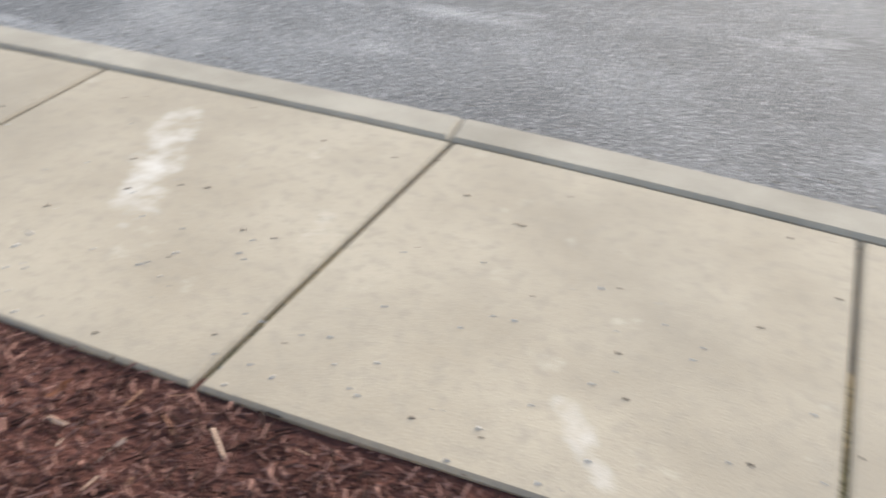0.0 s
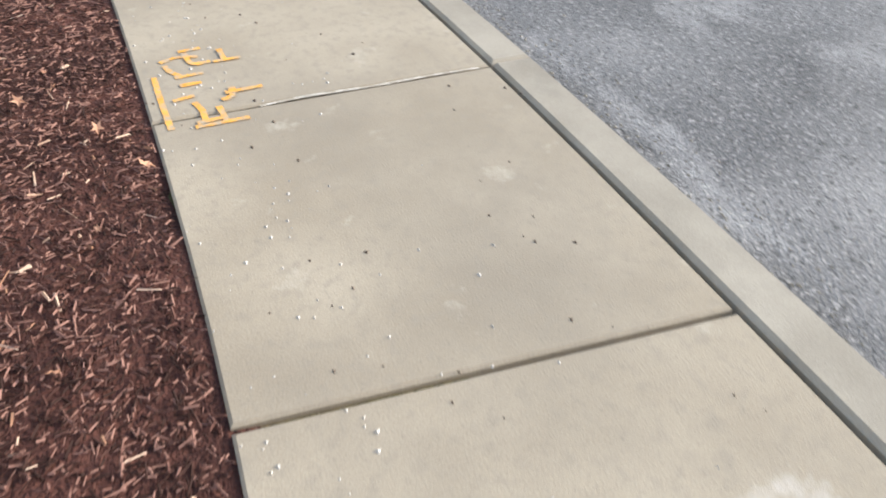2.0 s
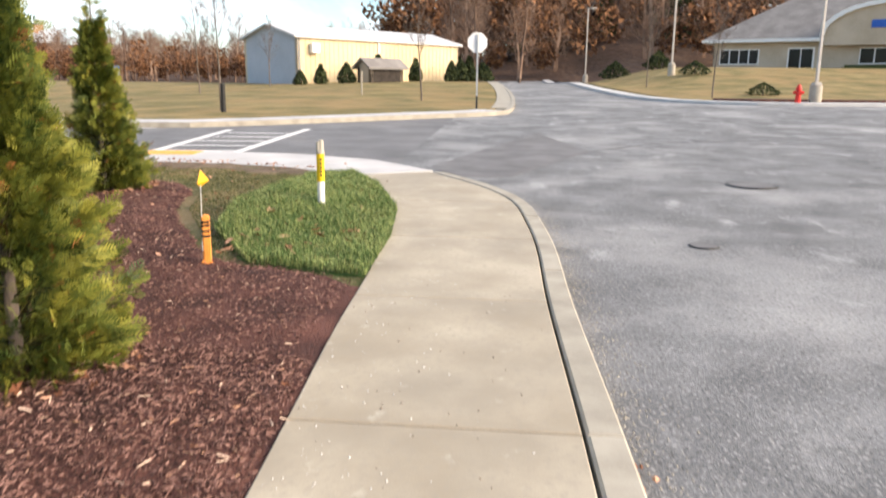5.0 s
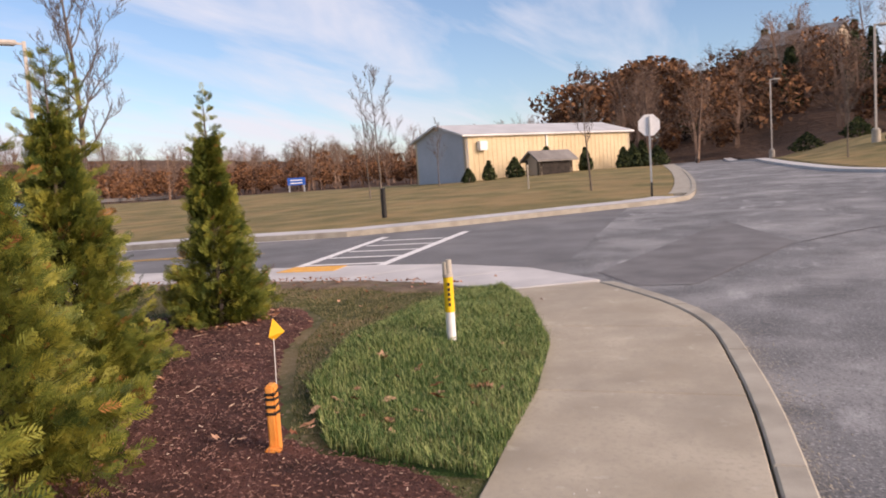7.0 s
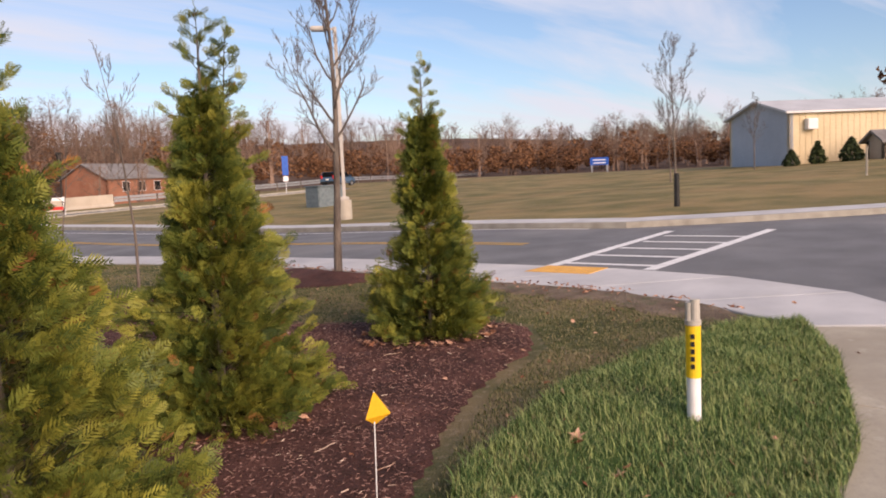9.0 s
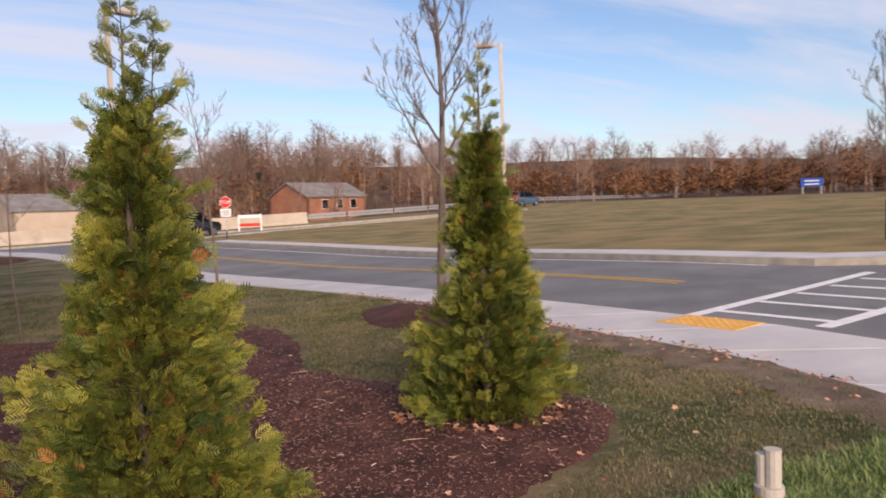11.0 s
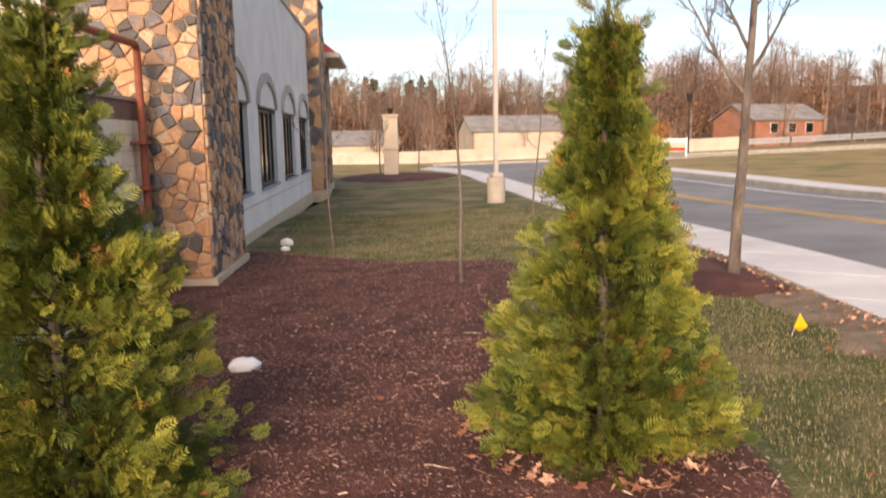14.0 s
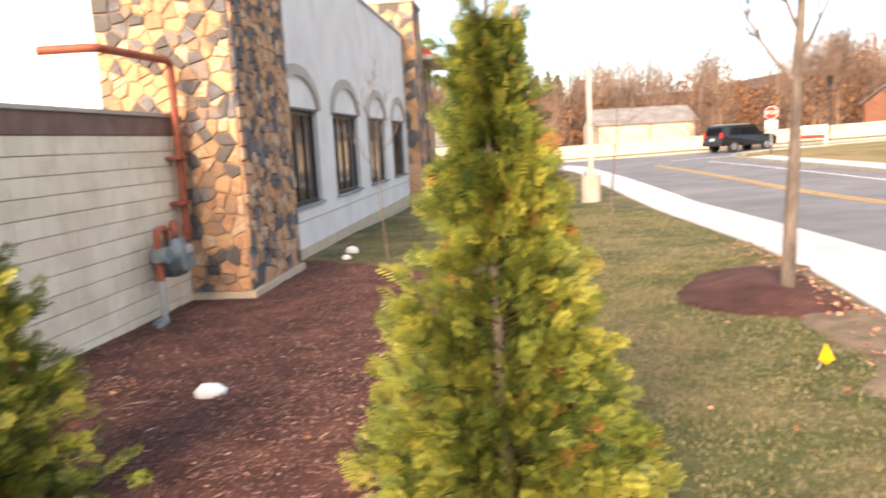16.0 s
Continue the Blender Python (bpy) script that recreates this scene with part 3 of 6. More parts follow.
# ---- asphalt ----
ax, ay = np.meshgrid(np.concatenate([np.linspace(-100, -37, 50), np.arange(-36, 20.1, 0.5)]), np.concatenate([np.linspace(-66, -31, 36), np.arange(-30, 12, 0.5), np.linspace(12.5, 60, 20)]), indexing="ij")
a_in = inside_np(ASPHALT, ax, ay) | (edge_dist(ASPHALT, ax, ay) < 0.62)
az = zg_np(ax, ay) + hills(ax, ay) - 0.13
idx = np.arange(ax.size).reshape(ax.shape)
q = np.stack([idx[:-1, :-1], idx[1:, :-1], idx[1:, 1:], idx[:-1, 1:]], -1).reshape(-1, 4)
q = q[np.stack([a_in[:-1, :-1], a_in[1:, :-1], a_in[1:, 1:], a_in[:-1, 1:]], -1).reshape(-1, 4).all(1)]
road_me = mesh_of("road", np.stack([ax.ravel(), ay.ravel(), az.ravel()], 1).tolist(), q.tolist())
road_me.materials.append(M["asphalt"])
road_me.materials.append(M["road"])
rc = ax.ravel()[q[:, 0]], ay.ravel()[q[:, 0]]
road_me.polygons.foreach_set("material_index", np.where(rc[1] < -0.6 - 0.02 * rc[0] * 0, 1, 0).tolist())
road = tagged(part("road", road_me, None, smooth=True), "worn grey asphalt with pale salt stains and patches", "road", kind="structure")


def z_road(x, y):
    return zg(x, y) + float(hills(np.array(x), np.array(y))) - 0.13


def road_strip(name, a, b, w, material, label, category="road marking", lift=0.006, parent=None):
    n = max(2, int(math.hypot(b[0] - a[0], b[1] - a[1]) / 0.5) + 1)
    line = resample([a, b], n)
    return tagged(ribbon(name, offset_line(line, w / 2), offset_line(line, -w / 2), lambda x, y: z_road(x, y) + lift, material), label, category, kind="structure")


# crosswalk and lane lines
for a, b in (((-19.25, -6.0), (-25.0, -6.35)), ((-19.6, -4.2), (-25.6, -4.25))):
    road_strip("crosswalk_line", a, b, 0.22, M["line"], "white painted crosswalk border line on asphalt")
for k in range(5):
    x = -19.9 - 1.05 * k
    road_strip("crosswalk_bar", (x, -5.95 - 0.03 * k), (x - 0.12, -4.3), 0.16, M["line"], "white painted crosswalk bar on asphalt")
for off, m_key, lab in ((0.35, "line", "white edge line along the road"), (-3.45, "yline", "double yellow centre line"), (-3.68, "yline", "double yellow centre line"), (-6.6, "line", "white edge line along the road")):
    ln = [p for p in offset_line(WALK2_OUT, -0.28) if p[1] < -8.2 and p[1] > -46]
    ln = offset_line(ln, -abs(off) + 0.28 if off < 0 else 0.0)
    ln = resample(ln, 60)
    tagged(ribbon("lane_line", offset_line(ln, 0.055), offset_line(ln, -0.055), lambda x, y: z_road(x, y) + 0.007, M[m_key]), lab, "road marking", kind="structure")
road_strip("stop_line", (-24.6, -51.0), (-21.0, -51.4), 0.3, M["line"], "white lane line at the junction")
# resurfaced patch and sealed cracks
patch = [(-18.2, 0.2), (-25.4, 2.3), (-21.2, 3.4), (-17.0, 1.7), (-16.9, 0.9)]
tagged(part("asphalt_patch", mesh_of("asphalt_patch", [(x, y, z_road(x, y) + 0.006) for x, y in patch], [tuple(range(len(patch)))[::-1]]), M["patch"]), "darker asphalt repair patch", "road", kind="structure")
for pts in ([(-5.93, 2.6), (-5.96, 2.95), (-6.0, 3.4), (-6.07, 4.04), (-6.0, 5.2), (-6.2, 7.0)], [(-21.2, 3.5), (-23.5, 5.6), (-24.5, 9.0)]):
    ln = smooth_line(pts, 0.12)
    ln = [(x + 0.02 * noise.noise((x * 9, y * 9, 1)), y) for x, y in ln]
    tagged(ribbon("asphalt_crack", offset_line(ln, 0.022), offset_line(ln, -0.022), lambda x, y: z_road(x, y) + 0.005, M["crack"]), "dark sealed crack across the asphalt", "road crack", kind="structure")


def manhole(x, y, r, label):
    m = thing("manhole_cover", (x, y, z_road(x, y)), label, "manhole cover")
    bm = bmesh.new()
    bmesh.ops.create_cone(bm, cap_ends=True, segments=32, radius1=r, radius2=r - 0.01, depth=0.03, matrix=Matrix.Translation((0, 0, -0.003)))
    part("rim", bm, M["crack"], m)
    bm = bmesh.new()
    bmesh.ops.create_cone(bm, cap_ends=True, segments=32, radius1=r * 0.84, radius2=r * 0.83, depth=0.03, matrix=Matrix.Translation((0, 0, 0.002)))
    part("lid", bm, M["patch"], m)


manhole(-12.2, 3.9, 0.17, "small dark iron valve cover in the asphalt")
manhole(-16.7, 5.65, 0.42, "round iron manhole cover in worn asphalt")

# ---- building ----
B_ANG = 3.6
BLD = pose(-10.07, -10.4, -0.22, 0, 0, B_ANG)  # local x: into the building, local -y: along the long wall


def b_world(u, v, z=0.0):
    return BLD @ Vector((u, -v, z))


def in_building(ob):
    ob.matrix_basis = BLD @ ob.matrix_basis
    return ob


WALL_U, WALL_END, WALL_TOP = 0.45, 19.0, 6.05
WIN_W, WIN_P, WIN_V0, SILL, HEAD = 2.75, 4.12, 3.15, 0.98, 2.85


def wall_with_windows():
    """The long stucco wall: strips round four openings, one mesh."""
    bm = bmesh.new()
    u0, u1 = WALL_U, WALL_U + 0.3
    box(bm, u0, -WALL_END, -0.3, u1, -2.4, SILL)
    box(bm, u0, -WALL_END, HEAD, u1, -2.4, WALL_TOP)
    edges = [2.4]
    for k in range(4):
        edges += [WIN_V0 + k * WIN_P, WIN_V0 + k * WIN_P + WIN_W]
    edges.append(WALL_END)
    for a, b in zip(edges[::2], edges[1::2]):
        if b > a:
            box(bm, u0, -b, SILL, u1, -a, HEAD)
    return bm


wall_west = tagged(in_building(part("wall_west", wall_with_windows(), M["stucco"])), "white stucco wall with arched window surrounds", "wall", kind="structure")
tagged(in_building(part("wall_north", boxed(-0.1 + 0.6, -WALL_END - 0.3, -0.3, 12, -WALL_END, WALL_TOP), M["stucco"])), "white stucco end wall", "wall", kind="structure")
tagged(in_building(part("wall_south", boxed(1.92, -0.75, -0.3, 12, -0.45, 6.8), M["stucco"])), "white stucco wall behind a block screen wall", "wall", kind="structure")
tagged(in_building(part("wall_east", boxed(11.7, -WALL_END, -0.3, 12, -0.8, WALL_TOP), M["stucco"])), "plain stucco wall", "wall", kind="structure")
tagged(in_building(part("roof", boxed(WALL_U - 0.06, -WALL_END, WALL_TOP, 12, -2.4, WALL_TOP + 0.1, bevel=0.02), M["flash"])), "flat roof with thin metal coping", "roof", kind="structure")
# floor coloured near-black to carry the room's shade
tagged(in_building(part("floor", boxed(WALL_U + 0.3, -WALL_END, -0.05, 11.7, -0.8, 0.02), M["dark"])), "interior floor with room shade put into its colour", "floor", kind="structure")
tagged(in_building(part("trim", boxed(WALL_U - 0.04, -WALL_END, -0.3, WALL_U - 0.002, -2.4, 0.16, bevel=0.01), M["plinth"])), "cream base course along the stucco wall", "trim", kind="structure")
tagged(in_building(part("trim", boxed(WALL_U - 0.012, -WALL_END, SILL - 0.32, WALL_U - 0.002, -2.4, SILL - 0.30), M["trim"])), "thin groove line in the stucco below the windows", "trim", kind="structure")


def arch_mesh(r_in_w, rise, band, proud):
    """A half-round band over an opening."""
    bm = bmesh.new()
    n = 20
    a_in, a_out = r_in_w / 2, r_in_w / 2 + band
    rings = []
    for k in range(n + 1):
        t = math.pi * k / n
        row = []
        for a, h in ((a_in, rise), (a_out, rise + band)):
            for u in (0.0, -proud):
                row.append(bm.verts.new((u, -a * math.cos(t), h * math.sin(t))))
        rings.append(row)
    for p, s in zip(rings, rings[1:]):
        for i, j in ((0, 1), (1, 3), (3, 2), (2, 0)):
            bm.faces.new((p[i], p[j], s[j], s[i]))
    bmesh.ops.recalc_face_normals(bm, faces=bm.faces)
    return bm


def arched_window(k):
    v0 = WIN_V0 + k * WIN_P
    w = thing("window", (0, 0, 0), "dark bronze four-light window under a taupe stucco arch", "window", "arched windows", "structure")
    w.name = "window_%d" % (k + 1)
    w.matrix_basis = BLD @ pose(WALL_U, -(v0 + WIN_W / 2), 0)
    h = WIN_W / 2
    bm = bmesh.new()
    box(bm, 0.10, -h, SILL, 0.16, h, SILL + 0.07)
    box(bm, 0.10, -h, HEAD - 0.09, 0.16, h, HEAD)
    box(bm, 0.10, -h, SILL + 0.07, 0.16, -h + 0.07, HEAD - 0.09)
    box(bm, 0.10, h - 0.07, SILL + 0.07, 0.16, h, HEAD - 0.09)
    part("window_frame", bm, M["frame"], w)
    for j in (-1, 0, 1):
        part("mullion", boxed(0.095, j * h / 2 - 0.04, SILL + 0.07, 0.155, j * h / 2 + 0.04, HEAD - 0.09), M["frame"], w)
    for j in range(4):
        y0 = -h + 0.07 + j * (WIN_W - 0.14) / 4
        p = part("pane", boxed(0.125, y0, SILL + 0.07, 0.131, y0 + (WIN_W - 0.14) / 4, HEAD - 0.09), M["glass"], w)
    part("window_sill", boxed(-0.07, -h - 0.03, SILL - 0.06, 0.10, h + 0.03, SILL, bevel=0.01), M["sill"], w, "blue-grey metal sill")
    arch = part("arch", arch_mesh(WIN_W - 0.1, 0.62, 0.22, 0.06), M["trim"], w, "taupe stucco arch band")
    arch.location = (0, 0, HEAD + 0.02)
    part("lintel", boxed(-0.03, -h, HEAD - 0.012, -0.002, h, HEAD + 0.03), M["frame"], w)
    # added dark sheet behind the panes, painted as the room's shade
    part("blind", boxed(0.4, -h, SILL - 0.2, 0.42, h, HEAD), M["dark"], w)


for k in range(4):
    arched_window(k)

# ---- stone columns: irregular stones fitted by a relaxed cell layout ----
def stone_cells(width, height, size, seed):
    """Cells of a jittered Voronoi layout clipped to a rectangle."""
    rng = random.Random(seed)
    nx, ny = max(2, round(width / size)), max(2, round(height / (size * 0.78)))
    pts = []
    for _ in range(nx * ny * 40):
        p = (rng.uniform(0, width), rng.uniform(0, height))
        near = size * rng.choice((0.42, 0.55, 0.75, 1.0))
        if all(math.hypot(p[0] - a, (p[1] - b) * 1.3) > near for a, b in pts):
            pts.append(p)
        if len(pts) >= nx * ny * 1.2:
            break
    cells = []
    for i, (px, py) in enumerate(pts):
        poly = [(0, 0), (width, 0), (width, height), (0, height)]
        for j, (qx, qy) in enumerate(pts):
            if i == j or abs(qx - px) > size * 3 or abs(qy - py) > size * 3:
                continue
            mx, my, nx_, ny_ = (px + qx) / 2, (py + qy) / 2, qx - px, qy - py
            out = []
            for k in range(len(poly)):
                a, b = poly[k], poly[(k + 1) % len(poly)]
                da, db = (a[0] - mx) * nx_ + (a[1] - my) * ny_, (b[0] - mx) * nx_ + (b[1] - my) * ny_
                if da <= 0:
                    out.append(a)
                if (da < 0) != (db < 0):
                    t = da / (da - db)
                    out.append((a[0] + t * (b[0] - a[0]), a[1] + t * (b[1] - a[1])))
            poly = out
            if len(poly) < 3:
                break
        if len(poly) >= 3:
            cells.append(poly)
    return cells


STONE_JOBS = []


def stone_face(parent, origin, along, out, width, height, size, seed, depth=0.035):
    STONE_JOBS.append((parent, Vector(origin), Vector(along), Vector(out), width, height, size, seed, depth))


def lay_stones():
    for parent, origin, along, out, width, height, size, seed, depth in STONE_JOBS:
        rng = random.Random(seed + 7)
        up = Vector((0, 0, 1))
        for poly in stone_cells(width, height, size, seed):
            cx_, cy_ = sum(p[0] for p in poly) / len(poly), sum(p[1] for p in poly) / len(poly)
            gap = 0.009
            base, mid, top = [], [], []
            d = depth * rng.uniform(0.6, 1.3)
            for x, y in poly:
                r = math.hypot(x - cx_, y - cy_) + 1e-6
                for lst, g in ((base, gap), (mid, gap + 0.004), (top, gap + 0.022)):
                    k = max(0.3, 1 - g / r)
                    lst.append((cx_ + (x - cx_) * k, cy_ + (y - cy_) * k))
            n = len(poly)
            v = []
            for lst, h in ((base, 0.0), (mid, d * 0.7), (top, d)):
                v += [tuple(along * (x - cx_) + up * (y - cy_) + out * h) for x, y in lst]
            f = [tuple(range(2 * n, 3 * n))]
            for a in (0, n):
                f += [(a + i, a + (i + 1) % n, a + n + (i + 1) % n, a + n + i) for i in range(n)]
            me = mesh_of("stone", v, f)
            bm = bmesh.new()
            bm.from_mesh(me)
            bmesh.ops.recalc_face_normals(bm, faces=bm.faces)
            bm.to_mesh(me)
            bm.free()
            ob = part("stone", me, M["stone"], parent)
            ob.location = origin + along * cx_ + up * cy_


def stone_column(v0, v1, u0, u1, top, label, size, seed, faces):
    col = thing("stone_column", (0, 0, 0), label, "stone column", kind="structure")
    col.matrix_basis = BLD.copy()
    part("core", boxed(u0, -v1, -0.3, u1, -v0, top), M["mortar"], col)
    part("plinth", prism([(u0 - 0.075, -v1 - 0.02), (u1, -v1 - 0.02), (u1, -v0 + 0.075), (u0 - 0.075, -v0 + 0.075)], -0.3, 0.15), M["plinth"], col, "cream stone plinth")
    part("cap", boxed(u0 - 0.08, -v1 - 0.08, top, u1 + 0.05, -v0 + 0.08, top + 0.12, bevel=0.02), M["plinth"], col)
    for f in faces:
        if f == "south":
            stone_face(col, (u0, -v0, 0.15), (1, 0, 0), (0, 1, 0), u1 - u0, top - 0.15, size, seed)
        if f == "west":
            stone_face(col, (u0, -v1, 0.15), (0, 1, 0), (-1, 0, 0), v1 - v0, top - 0.15, size, seed + 1)
    return col


stone_column(0.0, 2.4, 0.0, 1.9, 6.9, "broad column faced in brown and grey field stone", 0.225, 3, ("south", "west"))
stone_column(WALL_END, WALL_END + 2.2, 0.0, 1.6, 7.3, "far column faced in mixed brown field stone", 0.42, 11, ("south", "west"))
stone_column(WALL_END + 4.0, WALL_END + 6.2, 0.1, 4.0, 5.3, "stone corner pier under a red metal roof", 0.5, 17, ("south", "west"))
rr = thing("red_roof", (0, 0, 0), "small red metal hip roof with grey eaves", "roof", kind="structure")
rr.matrix_basis = BLD @ pose(2.0, -(WALL_END + 5.0), 5.42)
bm = bmesh.new()
bmesh.ops.create_cone(bm, cap_ends=True, segments=4, radius1=3.6, radius2=1.4, depth=1.3, matrix=Matrix.Translation((0, 0, 0.85)) @ Matrix.Rotation(math.pi / 4, 4, 'Z'))
part("roof_slope", bm, M["redroof"], rr)
part("eave", boxed(-2.65, -2.65, 0, 2.65, 2.65, 0.2, bevel=0.02), M["flash"], rr)

# ---- block screen wall, pipe and meter ----
CMU_U, CMU_L, CMU_H = 0.88, 7.0, 2.35
screen_wall = thing("block_wall", (0, 0, 0), "cream split-face block screen wall with brown coping", "wall", kind="structure")
screen_wall.matrix_basis = BLD.copy()
part("core", boxed(CMU_U, 0.02, -0.3, CMU_U + 0.2, CMU_L, CMU_H), M["cmu_joint"], screen_wall)
part("coping_band", boxed(CMU_U - 0.03, 0.06, CMU_H, CMU_U + 0.23, CMU_L, CMU_H + 0.24, bevel=0.006), M["cap"], screen_wall, "brown coping band")
part("coping_metal", boxed(CMU_U - 0.06, 0.05, CMU_H + 0.24, CMU_U + 0.26, CMU_L, CMU_H + 0.29, bevel=0.006), M["flash"], screen_wall)
tagged(in_building(part("wall_return", boxed(CMU_U, CMU_L, -0.3, 12, CMU_L + 0.2, CMU_H + 0.25), M["cmu"])), "cream block wall return", "wall", kind="structure")


def pipe_run(name, pts, r, material, parent, label=""):
    """A bent pipe as a swept curve turned into a mesh."""
    cu = bpy.data.curves.new(name, 'CURVE')
    cu.dimensions, cu.bevel_depth, cu.bevel_resolution, cu.use_fill_caps = '3D', r, 4, True
    sp = cu.splines.new('POLY')
    rounded = [Vector(pts[0])]
    for a, b, c in zip(pts, pts[1:], pts[2:]):
        a, b, c = Vector(a), Vector(b), Vector(c)
        k = min(2.2 * r, (a - b).length / 2, (c - b).length / 2)
        p, s = b + (a - b).normalized() * k, b + (c - b).normalized() * k
        for t in (0, 0.25, 0.5, 0.75, 1):
            rounded.append((1 - t) ** 2 * p + 2 * t * (1 - t) * b + t * t * s)
    rounded.append(Vector(pts[-1]))
    sp.points.add(len(rounded) - 1)
    for q_, p in zip(sp.points, rounded):
        q_.co = (*p, 1)
    tmp = bpy.data.objects.new(name, cu)
    me = bpy.data.meshes.new_from_object(tmp)
    bpy.data.objects.remove(tmp)
    me.materials.clear()
    return part(name, me, material, parent, label, smooth=True)


gp = thing("gas_pipe", (0, 0, 0), "rust-red painted gas pipe clamped to a block wall", "pipe")
gp.matrix_basis = BLD.copy()
PX = CMU_U - 0.14
pipe_run("riser", [(PX, 0.42, 0.95), (PX, 0.28, 0.95), (PX, 0.28, 3.32), (PX + 0.1, 1.9, 3.32), (PX + 0.75, 1.95, 3.32)], 0.05, M["pipe"], gp)
for z in (1.45, 2.05):
    part("clamp", boxed(PX - 0.09, 0.18, z - 0.02, CMU_U + 0.005, 0.46, z + 0.02, bevel=0.006), M["pipe"], gp)
part("flange", rod(bmesh.new(), (PX, 0.28, 1.02), (PX, 0.28, 1.14), 0.065, n=16), M["pipe"], gp)

gm = thing("gas_meter", (0, 0, 0), "grey gas meter with rusty fittings beside a stone column", "gas meter")
gm.matrix_basis = BLD @ pose(CMU_U - 0.26, 1.0, -0.08) @ Matrix.Scale(1.3, 4)
bm = boxed(-0.13, -0.2, 0.5, 0.13, 0.16, 0.86, bevel=0.06)
part("meter_body", bm, M["meter"], gm, smooth=True)
part("meter_face", boxed(-0.16, -0.13, 0.55, -0.12, 0.09, 0.8, bevel=0.015), M["meter"], gm)
part("index_box", boxed(-0.18, -0.07, 0.72, -0.15, 0.05, 0.80, bevel=0.01), M["galv"], gm)
pipe_run("outlet", [(0.0, -0.08, 0.85), (0.0, -0.08, 1.0), (0.07, -0.2, 1.0), (0.08, -0.21, 0.93)], 0.035, M["pipe"], gm)
pipe_run("inlet", [(0.0, 0.1, 0.85), (0.0, 0.1, 0.98), (0.0, 0.3, 0.98), (0.0, 0.3, 0.5)], 0.035, M["pipe"], gm)
bm = rod(bmesh.new(), (0, 0.3, 0.68), (0, 0.3, 0.8), 0.075, n=16)
rod(bm, (-0.1, 0.3, 0.74), (0.02, 0.3, 0.74), 0.08, 0.07, 16)
part("regulator", bm, M["meter"], gm)
pipe_run("standpipe", [(0.0, 0.3, 0.5), (0.0, 0.3, -0.1)], 0.032, M["galv"], gm)
pipe_run("ground_pipe", [(0.0, 0.27, 0.1), (-0.05, 0.55, 0.1), (-0.05, 0.62, -0.1)], 0.035, M["meter"], gm)
bm = rod(bmesh.new(), (0, 0.36, 0.1), (0, 0.44, 0.1), 0.06, n=14)
part("valve", bm, M["meter"], gm)

# ---- plants ----
def tubes(segs, sides=4):
    """Tapered branch segments (p0, p1, r0, r1) as one vertex and face list."""
    v, f = [], []
    for p0, p1, r0, r1 in segs:
        d = (p1 - p0)
        if d.length < 1e-6:
            continue
        a = d.orthogonal().normalized()
        b = d.normalized().cross(a)
        k = len(v)
        for p, r in ((p0, r0), (p1, r1)):
            for s in range(sides):
                t = 2 * math.pi * s / sides
                v.append(tuple(p + (a * math.cos(t) + b * math.sin(t)) * r))
        for s in range(sides):
            f.append((k + s, k + (s + 1) % sides, k + sides + (s + 1) % sides, k + sides + s))
    return v, f


def bare_segments(rng, height, r0, fork=0.4, spread=0.5, levels=4, kids=(5, 3, 3, 2), lean=0.0):
    """Trunk and limbs of a leafless tree, as (trunk, limbs)."""
    trunk, limbs = [], []
    p = Vector((0, 0, -0.1))
    d = Vector((lean, 0, 1)).normalized()
    n = 12
    pts = [p.copy()]
    for i in range(n):
        d = (d + Vector((rng.uniform(-0.05, 0.05), rng.uniform(-0.05, 0.05), 0.03))).normalized()
        p = p + d * height / n
        pts.append(p.copy())
    for i in range(n):
        trunk.append((pts[i], pts[i + 1], r0 * (1 - i / n) ** 0.8 + 0.004, r0 * (1 - (i + 1) / n) ** 0.8 + 0.004))

    def grow(start, direction, length, r, level):
        k = 4
        q_ = start.copy()
        dd = direction.copy()
        for i in range(k):
            dd = (dd + Vector((rng.uniform(-0.24, 0.24), rng.uniform(-0.24, 0.24), 0.08 + rng.uniform(-0.08, 0.1)))).normalized()
            e = q_ + dd * length / k
            limbs.append((q_, e, r * (1 - 0.75 * i / k), r * (1 - 0.75 * (i + 1) / k)))
            if level < levels and i >= 0:
                for _ in range(kids[min(level, len(kids) - 1)] if i else 1):
                    if rng.random() < 0.62:
                        side = dd.cross(Vector((rng.uniform(-1, 1), rng.uniform(-1, 1), rng.uniform(-1, 1)))).normalized()
                        grow(e, (dd + side * rng.uniform(0.45, 0.95)).normalized(), length * rng.uniform(0.4, 0.72), max(r * 0.55 * (1 - 0.5 * i / k), 0.002), level + 1)
            q_ = e

    for i in range(int(n * fork), n):
        for _ in range(kids[0] // 2 + (rng.random() < 0.5)):
            a = rng.uniform(0, 2 * math.pi)
            up = 0.9 + 0.5 * i / n
            grow(pts[i], Vector((math.cos(a) * spread * 1.6, math.sin(a) * spread * 1.6, up)).normalized(), height * 0.22 * (1.2 - 0.75 * (i - n * fork) / (n - n * fork + 1)), r0 * 0.34 * (1.2 - i / n), 2)
    return trunk, limbs


